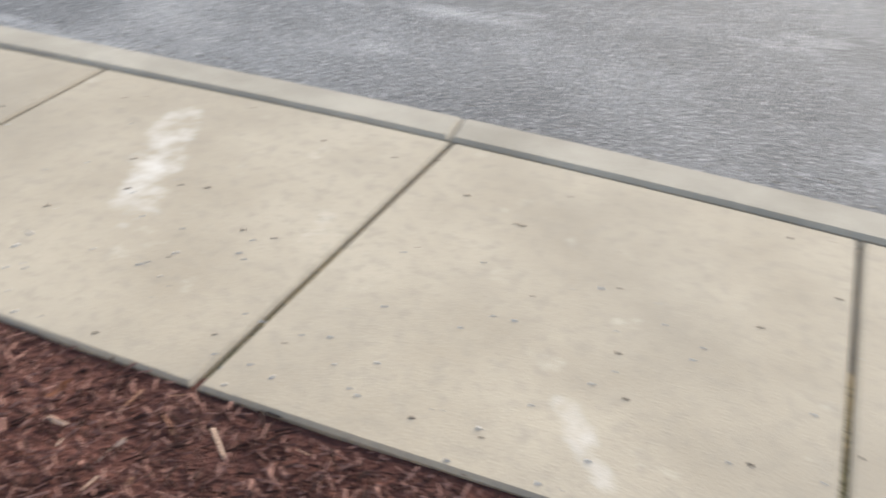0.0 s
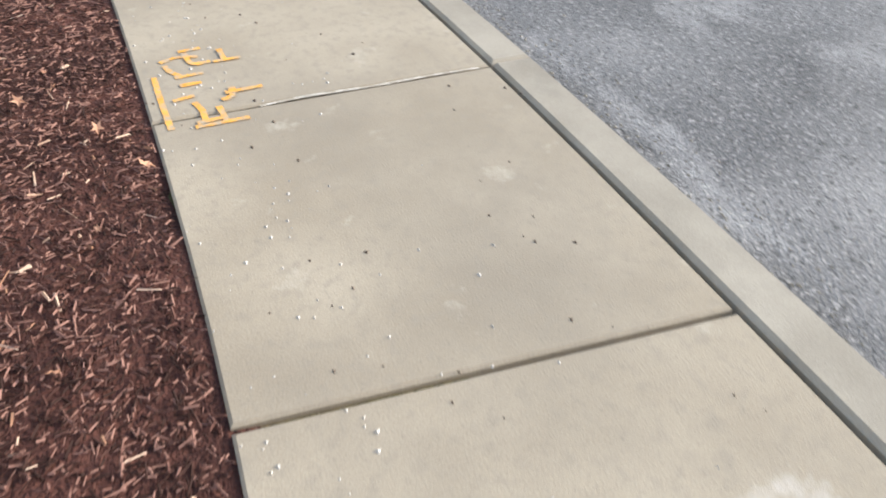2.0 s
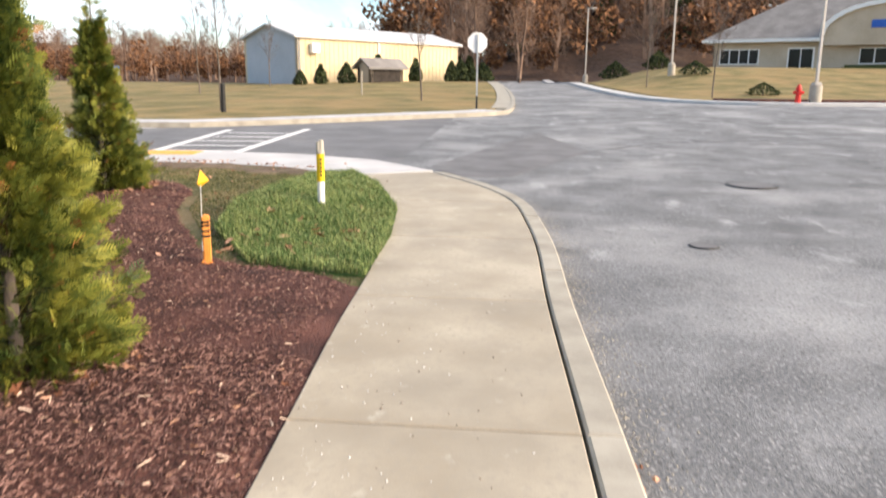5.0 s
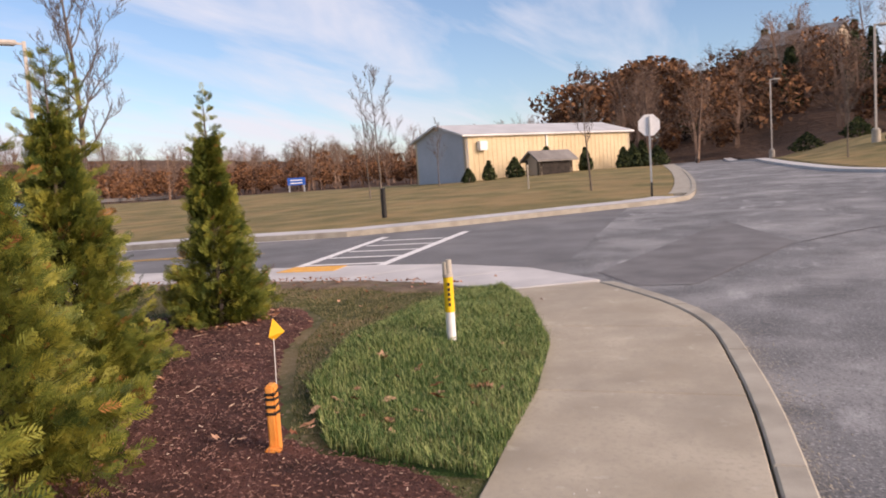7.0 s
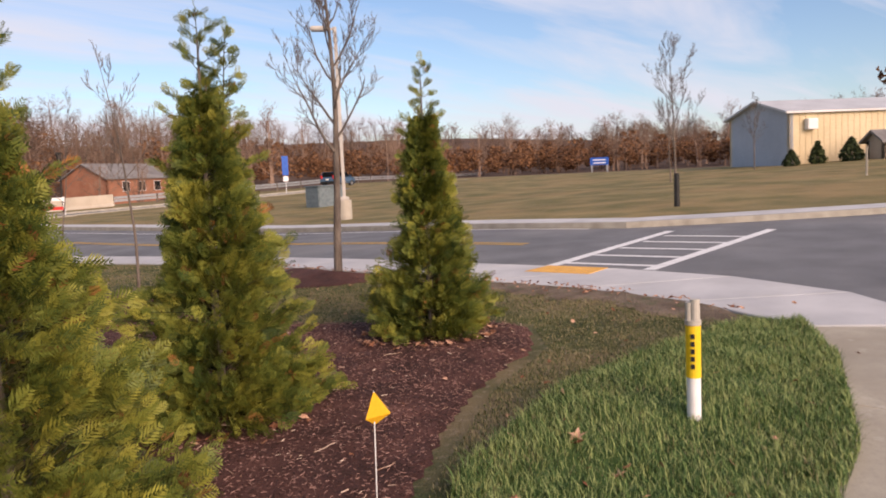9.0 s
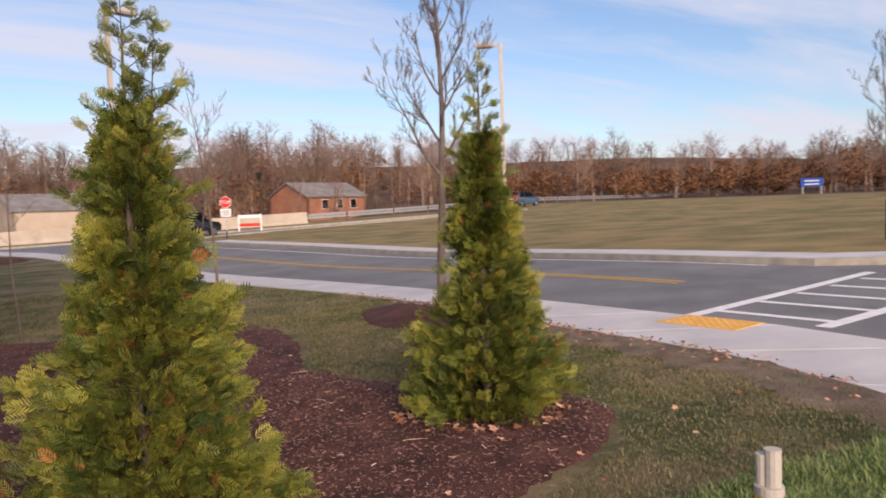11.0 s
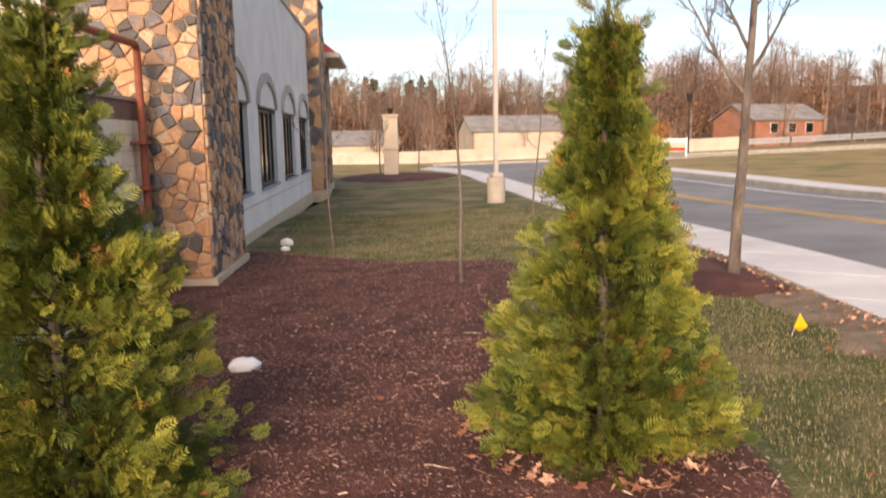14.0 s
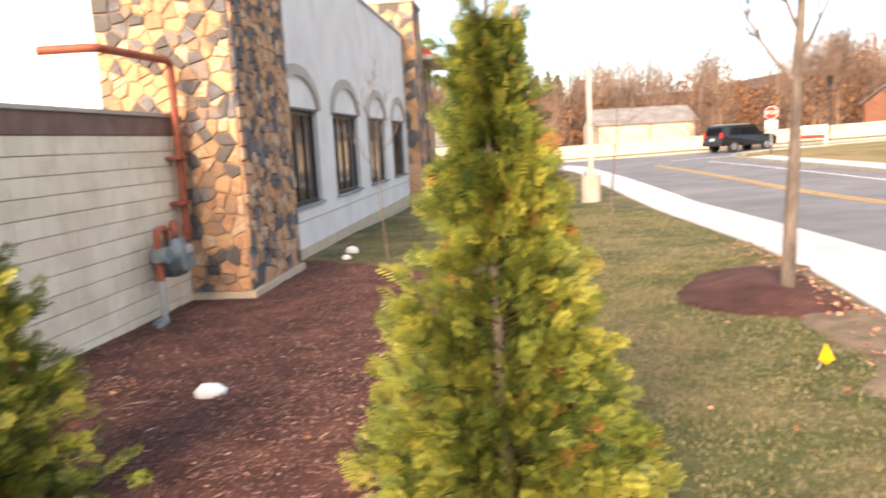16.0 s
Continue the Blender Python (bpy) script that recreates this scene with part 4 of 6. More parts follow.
def bare_tree(x, y, z, height, r0, seed, label, fork=0.35, width=1.6, limbs=16, lean=0.0, name="bare_tree"):
    """A young leafless tree: a slim trunk with limbs that leave it sideways and sweep upward."""
    rng = random.Random(seed)
    t = thing(name, (x, y, z), label, "tree")
    segs = []
    pts, p, d = [Vector((0, 0, -0.1))], Vector((0, 0, -0.1)), Vector((lean, 0, 1)).normalized()
    n = 14
    for i in range(n):
        d = (d + Vector((rng.uniform(-0.05, 0.05), rng.uniform(-0.05, 0.05), 0.03))).normalized()
        p = p + d * height / n
        pts.append(p.copy())
    rad = [r0 * (1 - 0.93 * (i / n) ** 0.9) for i in range(n + 1)]

    def shoot(start, d, length, r, level):
        k = 6 if level == 0 else 4
        q_ = start
        for i in range(k):
            d = (d + Vector((rng.uniform(-0.16, 0.16), rng.uniform(-0.16, 0.16), 0.17))).normalized()
            e = q_ + d * length / k
            r1 = max(r * (1 - 0.8 * (i + 1) / k), 0.0028)
            segs.append((q_, e, max(r * (1 - 0.8 * i / k), 0.0028), r1))
            if level < 3 and i >= (1 if level == 0 else 0):
                for _ in range(1 + (rng.random() < 0.45)):
                    b = rng.uniform(0, 2 * math.pi)
                    side = d.orthogonal().normalized()
                    side = (side * math.cos(b) + d.cross(side) * math.sin(b)).normalized()
                    shoot(e, (d * 0.9 + side * rng.uniform(0.5, 0.9)).normalized(), length * rng.uniform(0.26, 0.46), max(r1 * 0.65, 0.0028), level + 1)
            q_ = e

    for i in range(limbs):
        u = i / (limbs - 1)
        h = fork + (0.93 - fork) * u
        k = min(int(h * n), n - 1)
        at = pts[k].lerp(pts[k + 1], h * n - k)
        a = i * 2.4 + rng.uniform(-0.4, 0.4)
        shoot(at, Vector((math.cos(a), math.sin(a), 0.75 + 0.5 * u)).normalized(), width * (0.95 - 0.55 * u) * rng.uniform(0.75, 1.15), rad[k] * 0.5, 0 if r0 > 0.03 else 1)
    v = [tuple(q + Vector((math.cos(a), math.sin(a), 0)) * max(r, 0.003)) for q, r in zip(pts, rad) for a in np.linspace(0, 2 * math.pi, 9)[:-1]]
    f = [(8 * i + k, 8 * i + (k + 1) % 8, 8 * i + 8 + (k + 1) % 8, 8 * i + 8 + k) for i in range(n) for k in range(8)]
    part("trunk", mesh_of("trunk", v, f), M["bark"], t, smooth=True)
    v, f = tubes(segs, 4)
    part("crown", mesh_of("crown", v, f), M["bark"], t)
    return t


def frond_bank(seed, count, height, radius, leads):
    """Sprays of an arborvitae: flat ferny fans of scale leaf on short twigs, and loose open leaders on top."""
    py = random.Random(seed)
    green, dry = ([], []), ([], [])
    lobes = [(py.uniform(0, 2 * math.pi), py.uniform(0.15, 0.95), py.uniform(0.75, 1.3)) for _ in range(20)]
    body = 0.76 * height

    def reach(h, a):
        u = h / body
        prof = radius * (1.0 - 0.93 * u ** 0.82) * min(1, 0.72 + 3 * u)
        for la, ls, lk in lobes:
            prof *= 1 + 0.75 * (lk - 1) * max(0, math.cos(a - la)) ** 3 * math.exp(-((u - ls) / 0.13) ** 2)
        return max(prof, 0.05) * (1 + 0.12 * math.sin(5 * a + 9 * u) + 0.08 * math.sin(11 * a - 23 * u))

    def fan(p, d, size):
        """One flat spray: a midrib with paired narrow leaves, all joined."""
        V, F = dry if py.random() < 0.02 else green
        side = d.cross(Vector((py.uniform(-1, 1), py.uniform(-1, 1), py.uniform(-0.3, 0.3))))
        if side.length < 1e-3:
            return
        side.normalize()
        nrm = d.cross(side).normalized()
        n, w, k = 6, size * 0.036, len(V)
        bend = py.uniform(0.05, 0.28)
        rib = [p + d * (size * i / n) - nrm * (bend * size * (i / n) ** 2) for i in range(n + 1)]
        V.extend(tuple(r) for r in rib)
        for i in range(n):
            c = len(V)
            V.append(tuple(rib[i] + side * w * 0.7))
            F.append((k + i, c, k + i + 1))
            ln = size * (0.46, 0.56, 0.52, 0.44, 0.34, 0.22)[i] * py.uniform(0.8, 1.2)
            for sg in (-1, 1):
                out = (d * 0.8 + side * sg * 0.75 + nrm * py.uniform(-0.2, 0.1)).normalized()
                lat = out.cross(nrm).normalized() * w * 1.25
                c = len(V)
                V.extend((tuple(rib[i] + out * ln * 0.5 + lat), tuple(rib[i] + out * ln), tuple(rib[i] + out * ln * 0.45 - lat)))
                F.append((k + i, c, c + 1, c + 2))

    segs = []
    for _ in range(count // 30):
        u = py.random() ** 1.45
        h = 0.02 * height + u * body
        a = py.uniform(0, 2 * math.pi)
        r = reach(h, a) * py.choice((0.5, 0.75, 0.92, 1.02, 1.15, 1.28))
        rise = py.uniform(0.15, 0.7) * r
        b0, b1 = Vector((0, 0, max(0.03, h - rise))), Vector((r * math.cos(a), r * math.sin(a), h))
        segs.append((b0, b1, 0.007, 0.002))
        out_ = (b1 - b0).normalized()
        lat = Vector((-math.sin(a), math.cos(a), py.uniform(-0.5, 0.5))).normalized()
        spread = 0.05 + 0.15 * r
        for _j in range(22):
            t = 1 - 0.55 * py.random() ** 1.6
            q_ = py.uniform(-1, 1)
            p = b0 + (b1 - b0) * t + lat * q_ * spread + Vector((0, 0, py.gauss(0, 0.02)))
            d = (out_ * 0.9 + lat * q_ * 0.8 + Vector((py.gauss(0, 0.22), py.gauss(0, 0.22), py.uniform(-0.3, 0.6)))).normalized()
            fan(p, d, py.uniform(0.06, 0.14))
    for lead in range(leads):
        ox, oy = (0, 0) if lead == 0 else (py.uniform(-0.2, 0.2), py.uniform(-0.2, 0.2))
        hh = height * (1.0, 0.95, 0.84)[lead]
        foot, top = Vector((ox * 0.3, oy * 0.3, body * 0.55)), Vector((ox, oy, hh))
        segs.append((foot, top, 0.014, 0.003))
        n_side = 26
        for i in range(n_side):
            u = i / n_side
            b0 = foot + (top - foot) * (0.34 + 0.66 * u)
            a = i * 2.4 + py.uniform(-0.5, 0.5)
            ln = (0.07 + 0.30 * (1 - u)) * py.uniform(0.5, 1.3) * radius / 0.75
            dr = Vector((math.cos(a), math.sin(a), py.uniform(0.3, 0.9))).normalized()
            e = b0 + dr * ln
            segs.append((b0, e, 0.004, 0.0015))
            for j_ in range(5 + int(ln * 40)):
                t = py.uniform(0.35, 1.0)
                fan(b0 + (e - b0) * t, (dr + Vector((py.uniform(-0.7, 0.7), py.uniform(-0.7, 0.7), py.uniform(-0.3, 0.5)))).normalized(), py.uniform(0.05, 0.10))
        fan(top, Vector((0, 0, 1)), 0.1)
    return green, dry, segs


def arborvitae(x, y, height, radius, seed, count, label, leads=1, rz=0.0):
    z = float(ground_z(np.array(x), np.array(y)))
    t = thing("arborvitae", (x, y, z), label, "evergreen tree", "row of arborvitae", rz=rz)
    v, f = tubes([(Vector((0, 0, -0.05)), Vector((0.02, 0.01, height * 0.5)), 0.04, 0.022), (Vector((0.02, 0.01, height * 0.5)), Vector((0, 0, height * 0.93)), 0.022, 0.006)], 8)
    part("trunk", mesh_of("trunk", v, f), M["bark"], t, smooth=True)
    green, dry, segs = frond_bank(seed, count, height, radius, leads)
    crown = part("crown", mesh_of("crown", *green), M["cedar"], t)
    part("dry_sprays", mesh_of("dry_sprays", *dry), M["cedar_dry"], crown, "rusty dried sprays")
    # twigs painted darker than the trunk, as shade inside the crown
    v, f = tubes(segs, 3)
    part("branch", mesh_of("branch", v, f), M["cedar_in_shade"], t)
    return t


arborvitae(-7.62, -0.82, 2.7, 0.62, 5, 12000, "bushy yellow-green arborvitae growing out of the mulch")
arborvitae(-9.45, -2.35, 2.7, 0.80, 6, 13500, "broad green arborvitae with orange flecks in the mulch bed")
arborvitae(-11.33, -3.55, 3.05, 0.76, 7, 15000, "tall twin-topped green and gold arborvitae in mulch", 3)
arborvitae(-14.17, -4.0, 2.9, 0.61, 8, 15000, "conical arborvitae with dead leaves round its foot")

bare_tree(-16.62, -8.4, 0.14, 6.4, 0.075, 21, "slender leafless street tree in a mulch mound", 0.34, 1.5, 17, name="street_tree")
bare_tree(-13.53, -9.2, 0.06, 3.75, 0.029, 22, "thin leafless sapling in the mulch bed", 0.46, 0.95, 8, name="sapling")
bare_tree(-11.45, -12.9, -0.2, 3.4, 0.021, 23, "short thin leafless sapling beside the building", 0.5, 0.8, 7, name="sapling")
bare_tree(-15.35, -16.5, -0.15, 4.3, 0.024, 24, "thin leafless sapling on the lawn", 0.42, 0.95, 8, name="sapling")
for x, y, h, s in ((-10.2, -41.5, 4.2, 25), (-12.2, -46, 4.4, 26), (-31.5, -9.2, 5.2, 27), (-40.4, -2.9, 5.5, 28), (-48.5, -17.3, 7.5, 29), (-62, -17.5, 5.0, 30), (-60, 10.5, 5.5, 32), (-47, 12, 4.6, 33)):
    bare_tree(x, y, float(ground_z(np.array(x), np.array(y))), h, 0.05, s, "thin leafless young tree on open grass", 0.33, 1.5, 11, name="young_tree")

# ---- street furniture ----
def street_lamp(x, y, height, face, label, base_h=0.78):
    z = float(ground_z(np.array(x), np.array(y)))
    t = thing("street_lamp", (x, y, z), label, "street lamp", "parking lot lamps", rz=face)
    bm = bmesh.new()
    bmesh.ops.create_cone(bm, cap_ends=True, segments=24, radius1=0.30, radius2=0.29, depth=base_h + 0.4, matrix=Matrix.Translation((0, 0, base_h / 2 - 0.2)))
    part("concrete_base", bm, M["planter"], t, "weathered concrete base", smooth=False)
    part("base_plate", boxed(-0.19, -0.19, base_h, 0.19, 0.19, base_h + 0.14, bevel=0.03), M["lamp"], t)
    part("pole", boxed(-0.065, -0.065, base_h + 0.14, 0.065, 0.065, height, bevel=0.012), M["lamp"], t)
    part("arm", boxed(0.0, -0.03, height - 0.13, 0.35, 0.03, height - 0.05), M["lamp"], t)
    head = part("lamp_head", boxed(0.25, -0.19, height - 0.14, 0.98, 0.19, height + 0.02, bevel=0.04), M["lamp"], t)
    part("lens", boxed(0.33, -0.15, height - 0.165, 0.92, 0.15, height - 0.138), M["lens"], t)
    return t


street_lamp(-15.15, -24.3, 8.45, 200, "tall tan street lamp on a concrete base in the lawn")
street_lamp(-29.0, -22.4, 7.75, 323, "tall tan street lamp on a round base across the road")
street_lamp(-43.3, 16.0, 8.4, 100, "tall white street lamp beside a fire hydrant")
street_lamp(-68, 13.6, 8.2, 100, "tall white street lamp on a planted island")
street_lamp(-94, 8.8, 8.2, 100, "distant white street lamp by the woods")


def octagon(r, th):
    bm = bmesh.new()
    bmesh.ops.create_cone(bm, cap_ends=True, segments=8, radius1=r, radius2=r, depth=th, matrix=Matrix.Rotation(math.pi / 2, 4, 'Y') @ Matrix.Rotation(math.pi / 8, 4, 'Z'))
    return bm


def words(parent, name, text, size, at, rot, material):
    cu = bpy.data.curves.new(name, 'FONT')
    cu.body, cu.size, cu.align_x, cu.align_y, cu.extrude = text, size, 'CENTER', 'CENTER', 0.002
    tmp = bpy.data.objects.new(name, cu)
    me = bpy.data.meshes.new_from_object(tmp)
    bpy.data.objects.remove(tmp)
    me.materials.clear()
    ob = part(name, me, material, parent)
    ob.matrix_basis = pose(*at, *rot)
    return ob


def stop_sign(x, y, face, label, top=2.9):
    """Faces local +x."""
    z = float(ground_z(np.array(x), np.array(y)))
    t = thing("stop_sign", (x, y, z), label, "traffic sign", rz=face)
    part("post", boxed(-0.03, -0.03, -0.3, 0.03, 0.03, top - 0.1), M["galv"], t)
    part("post_sleeve", boxed(-0.036, -0.036, -0.05, 0.036, 0.036, 0.5), M["black"], t)
    b = part("sign_back", octagon(0.40, 0.012), M["white"], t)
    b.location = (0.04, 0, top - 0.4)
    f = part("sign_face", octagon(0.37, 0.006), M["red"], t, "red sign face")
    f.location = (0.052, 0, top - 0.4)
    words(t, "lettering", "STOP", 0.28, (0.058, 0, top - 0.4), (90, 0, 90), M["white"])
    return t


stop_sign(-33.9, 0.1, 190, "stop sign seen from its pale back")
s2 = stop_sign(-26.3, -48.4, 62, "red stop sign with a white plate below", 2.75)
part("plate", boxed(0.03, -0.34, 1.4, 0.045, 0.34, 1.92, bevel=0.004), M["white"], s2, "white plate under the sign")
for k in range(3):
    part("lettering_bar", boxed(0.046, -0.24, 1.5 + 0.13 * k, 0.05, 0.24, 1.55 + 0.13 * k), M["black"], s2)

# ---- pipeline marker, stake, flags ----
def marker_post(x, y):
    z = float(ground_z(np.array(x), np.array(y)))
    t = thing("marker_post", (x, y, z), "white and yellow pipeline marker post in the grass", "marker post", rz=20)
    bm = bmesh.new()
    rod(bm, (0, 0, -0.1), (0, 0, 0.30), 0.043, n=20)
    part("lower_tube", bm, M["white"], t, "white lower tube")
    part("band", rod(bmesh.new(), (0, 0, 0.30), (0, 0, 0.63), 0.046, n=20), M["bol_y"], t, "yellow warning band")
    part("collar", rod(bmesh.new(), (0, 0, 0.63), (0, 0, 0.66), 0.05, n=20), M["bol_g"], t)
    bm = rod(bmesh.new(), (0, 0.012, 0.66), (0, 0.012, 0.79), 0.03, n=12)
    rod(bm, (0, -0.022, 0.66), (0, -0.022, 0.77), 0.024, n=12)
    part("cap", bm, M["bol_g"], t, "grey cap with two stubs")
    for k in range(5):
        a = part("lettering_bar", boxed(0.0455, -0.012, 0.36 + 0.047 * k, 0.049, 0.012, 0.39 + 0.047 * k), M["black"], t)


marker_post(-12.74, -0.46)
t = thing("survey_stake", (-10.13, -0.785, 0.0), "orange wooden survey stake bound with black tape", "survey stake", rz=15)
bm = boxed(-0.052, -0.03, -0.1, 0.052, 0.03, 0.45, bevel=0.012)
part("stake", bm, M["stake"], t)
for z, a in ((0.40, 6), (0.36, -7), (0.32, 5), (0.27, -4)):
    b = part("tape", boxed(-0.056, -0.034, -0.011, 0.056, 0.034, 0.011, bevel=0.004), M["black"], t)
    b.matrix_basis = pose(0, 0, z, 0, a, 0)
part("foot_block", boxed(0.03, -0.045, -0.05, 0.1, 0.05, 0.06, bevel=0.01), M["stake"], t)


def wire_flag(x, y, h, lean, label, size=0.1, mk="flag"):
    z = float(ground_z(np.array(x), np.array(y)))
    t = thing("marker_flag", (x, y, z), label, "marker flag", rz=105)
    part("wire", rod(bmesh.new(), (0, 0, -0.05), (lean, 0, h), 0.003, n=6), M["white"], t)
    v = [(lean, 0, h), (lean + size * 0.55, 0.02, h - size * 0.75), (lean - size * 0.05, 0.01, h - size * 1.2), (lean - size * 0.22, -0.03, h - size * 0.95)]
    bm = bmesh.new()
    a = [bm.verts.new(Vector(p) + Vector((0, 0.002, 0))) for p in v]
    b = [bm.verts.new(Vector(p) - Vector((0, 0.002, 0))) for p in v]
    bm.faces.new(a); bm.faces.new(b[::-1])
    for i in range(4):
        bm.faces.new((a[i], b[i], b[(i + 1) % 4], a[(i + 1) % 4]))
    bmesh.ops.recalc_face_normals(bm, faces=bm.faces)
    part("flag", bm, M[mk], t, "bright yellow plastic flag")


wire_flag(-10.52, -1.0, 0.76, 0.02, "small yellow utility flag on a thin wire", 0.13)
wire_flag(-16.2, -6.05, 0.2, 0.1, "bent yellow utility flag lying low in the grass", 0.13)

# ---- litter on the mulch ----
def crumpled(x, y, s, seed, label, name="litter"):
    bm = bmesh.new()
    bmesh.ops.create_icosphere(bm, subdivisions=3, radius=1)
    for v in bm.verts:
        k = 1 + 0.3 * noise.noise(v.co * 2.2 + Vector((seed, 0, 0)))
        v.co = Vector((v.co.x * s * 1.5 * k, v.co.y * s * k, max(v.co.z, -0.5) * s * 0.95 * k))
    ob = part(name, bm, M["cupw"], smooth=True)
    ob.location = (x, y, float(ground_z(np.array(x), np.array(y))) + 0.3 * s + 0.03)
    return tagged(ob, label, "litter")


crumpled(-11.6, -6.0, 0.088, 1, "crumpled white foam cup lying on the mulch", "foam_cup")
crumpled(-10.25, -14.8, 0.09, 2, "white paper cup by the building wall", "paper_cup")
crumpled(-10.4, -13.9, 0.06, 3, "scrap of white paper on the mulch", "paper_scrap")

# ---- vehicles ----
def suv(x, y, rz, paint, label, L=5.2, W=2.0, H=1.9):
    z = z_road(x, y)
    t = thing("suv", (x, y, z), label, "car", rz=rz)
    prof = [(-L / 2, 0.45), (-L / 2 + 0.03, 1.0), (-L / 2 + 0.12, 1.12), (-L / 2 + 0.32, 1.78), (-L / 2 + 0.55, H - 0.02), (0.35, H), (0.7, H - 0.08), (1.25, 1.2), (L / 2 - 0.25, 1.1), (L / 2, 0.9), (L / 2 - 0.02, 0.42)]
    bm = bmesh.new()
    rows = []
    for sgn in (-1, 1):
        rows.append([bm.verts.new((a, sgn * W / 2 * (1.0 if b < 1.15 else 0.86), b)) for a, b in prof])
    n = len(prof)
    for i in range(n):
        bm.faces.new((rows[0][i], rows[0][(i + 1) % n], rows[1][(i + 1) % n], rows[1][i]))
    bm.faces.new(rows[0]); bm.faces.new(rows[1][::-1])
    bmesh.ops.recalc_face_normals(bm, faces=bm.faces)
    bmesh.ops.bevel(bm, geom=list(bm.edges), offset=0.05, segments=2, affect='EDGES')
    part("body", bm, paint, t)
    for sg in (-1, 1):
        for a0, a1 in ((-2.0, -1.05), (-0.95, 0.0), (0.08, 0.95)):
            top = 0.0 if a1 < 0.5 else 0.35
            bm = bmesh.new()
            vs = [bm.verts.new(p) for p in ((a0, sg * W * 0.492, 1.2), (a1, sg * W * 0.492, 1.2), (a1 - top, sg * W * 0.437, 1.7), (a0 + (0.12 if a0 < -1.9 else 0), sg * W * 0.437, 1.7))]
            bm.faces.new(vs)
            bmesh.ops.solidify(bm, geom=bm.faces[:], thickness=0.02)
            part("side_window", bm, M["glass"], t)
        for a in (-1.55, 1.6):
            w = part("wheel", rod(bmesh.new(), (a, sg * (W / 2 - 0.26), 0.39), (a, sg * (W / 2 + 0.01), 0.39), 0.39, n=24), M["tyre"], t)
            part("rim", rod(bmesh.new(), (a, sg * (W / 2), 0.39), (a, sg * (W / 2 + 0.025), 0.39), 0.26, 0.24, n=20), M["rim"], w)
        part("tail_light", boxed(-L / 2 - 0.02, sg * W * 0.40 - 0.07, 1.0, -L / 2 + 0.14, sg * W * 0.40 + 0.07, 1.4, bevel=0.02), M["red"], t)
        part("mirror", boxed(0.95, sg * W * 0.5, 1.15, 1.1, sg * (W * 0.5 + 0.2), 1.33, bevel=0.03), paint, t)
        part("roof_rail", boxed(-1.9, sg * W * 0.36 - 0.02, H + 0.0, 0.3, sg * W * 0.36 + 0.02, H + 0.05), M["galv"], t)
    bm = bmesh.new()
    vs = [bm.verts.new(p) for p in ((-L / 2 + 0.13, -0.78, 1.2), (-L / 2 + 0.13, 0.78, 1.2), (-L / 2 + 0.3, 0.7, 1.72), (-L / 2 + 0.3, -0.7, 1.72))]
    bm.faces.new(vs)
    bmesh.ops.solidify(bm, geom=bm.faces[:], thickness=0.02)
    part("rear_window", bm, M["glass"], t)
    part("bumper", boxed(-L / 2 - 0.08, -W * 0.47, 0.45, -L / 2 + 0.1, W * 0.47, 0.72, bevel=0.05), M["black"], t)
    part("number_plate", boxed(-L / 2 - 0.025, -0.17, 0.85, -L / 2 + 0.05, 0.17, 1.0), M["white"], t)
    return t


suv(-26.6, -58.3, 214, M["carpaint"], "large black sport utility vehicle waiting at the junction")
suv(-66, -66, 200, M["bluepaint"], "blue pickup-sized car on the road behind the guardrail", 4.8, 1.9, 1.6)

# ---- barrier and guardrail ----
BAR = smooth_line([(30, -80), (8, -74), (-8, -70.5), (-20, -68.5), (-34, -67.0), (-40, -66.8)], 3)


def z_flat(x, y):
    return float(ground_z(np.array(x), np.array(y)))


barrier = thing("concrete_barrier", (0, 0, 0), "long low tan concrete barrier wall along the road", "barrier", kind="structure")
for a, b in zip(BAR, BAR[1:]):
    d = Vector((b[0] - a[0], b[1] - a[1], 0))
    nrm = Vector((-d.y, d.x, 0)).normalized()
    bm = bmesh.new()
    ring_pts = []
    for p in (a, b):
        z = zg(*p) - 0.1
        base = Vector((p[0], p[1], z))
        ring_pts.append([bm.verts.new(base + nrm * o + Vector((0, 0, h))) for o, h in ((-0.3, -1.5), (-0.3, 0.1), (-0.14, 0.35), (-0.1, 1.15), (0.1, 1.15), (0.14, 0.35), (0.3, 0.1), (0.3, -1.5))])
    for i in range(8):
        bm.faces.new((ring_pts[0][i], ring_pts[0][(i + 1) % 8], ring_pts[1][(i + 1) % 8], ring_pts[1][i]))
    bm.faces.new(ring_pts[0]); bm.faces.new(ring_pts[1][::-1])
    bmesh.ops.recalc_face_normals(bm, faces=bm.faces)
    part("barrier_section", bm, M["barrier"], barrier)

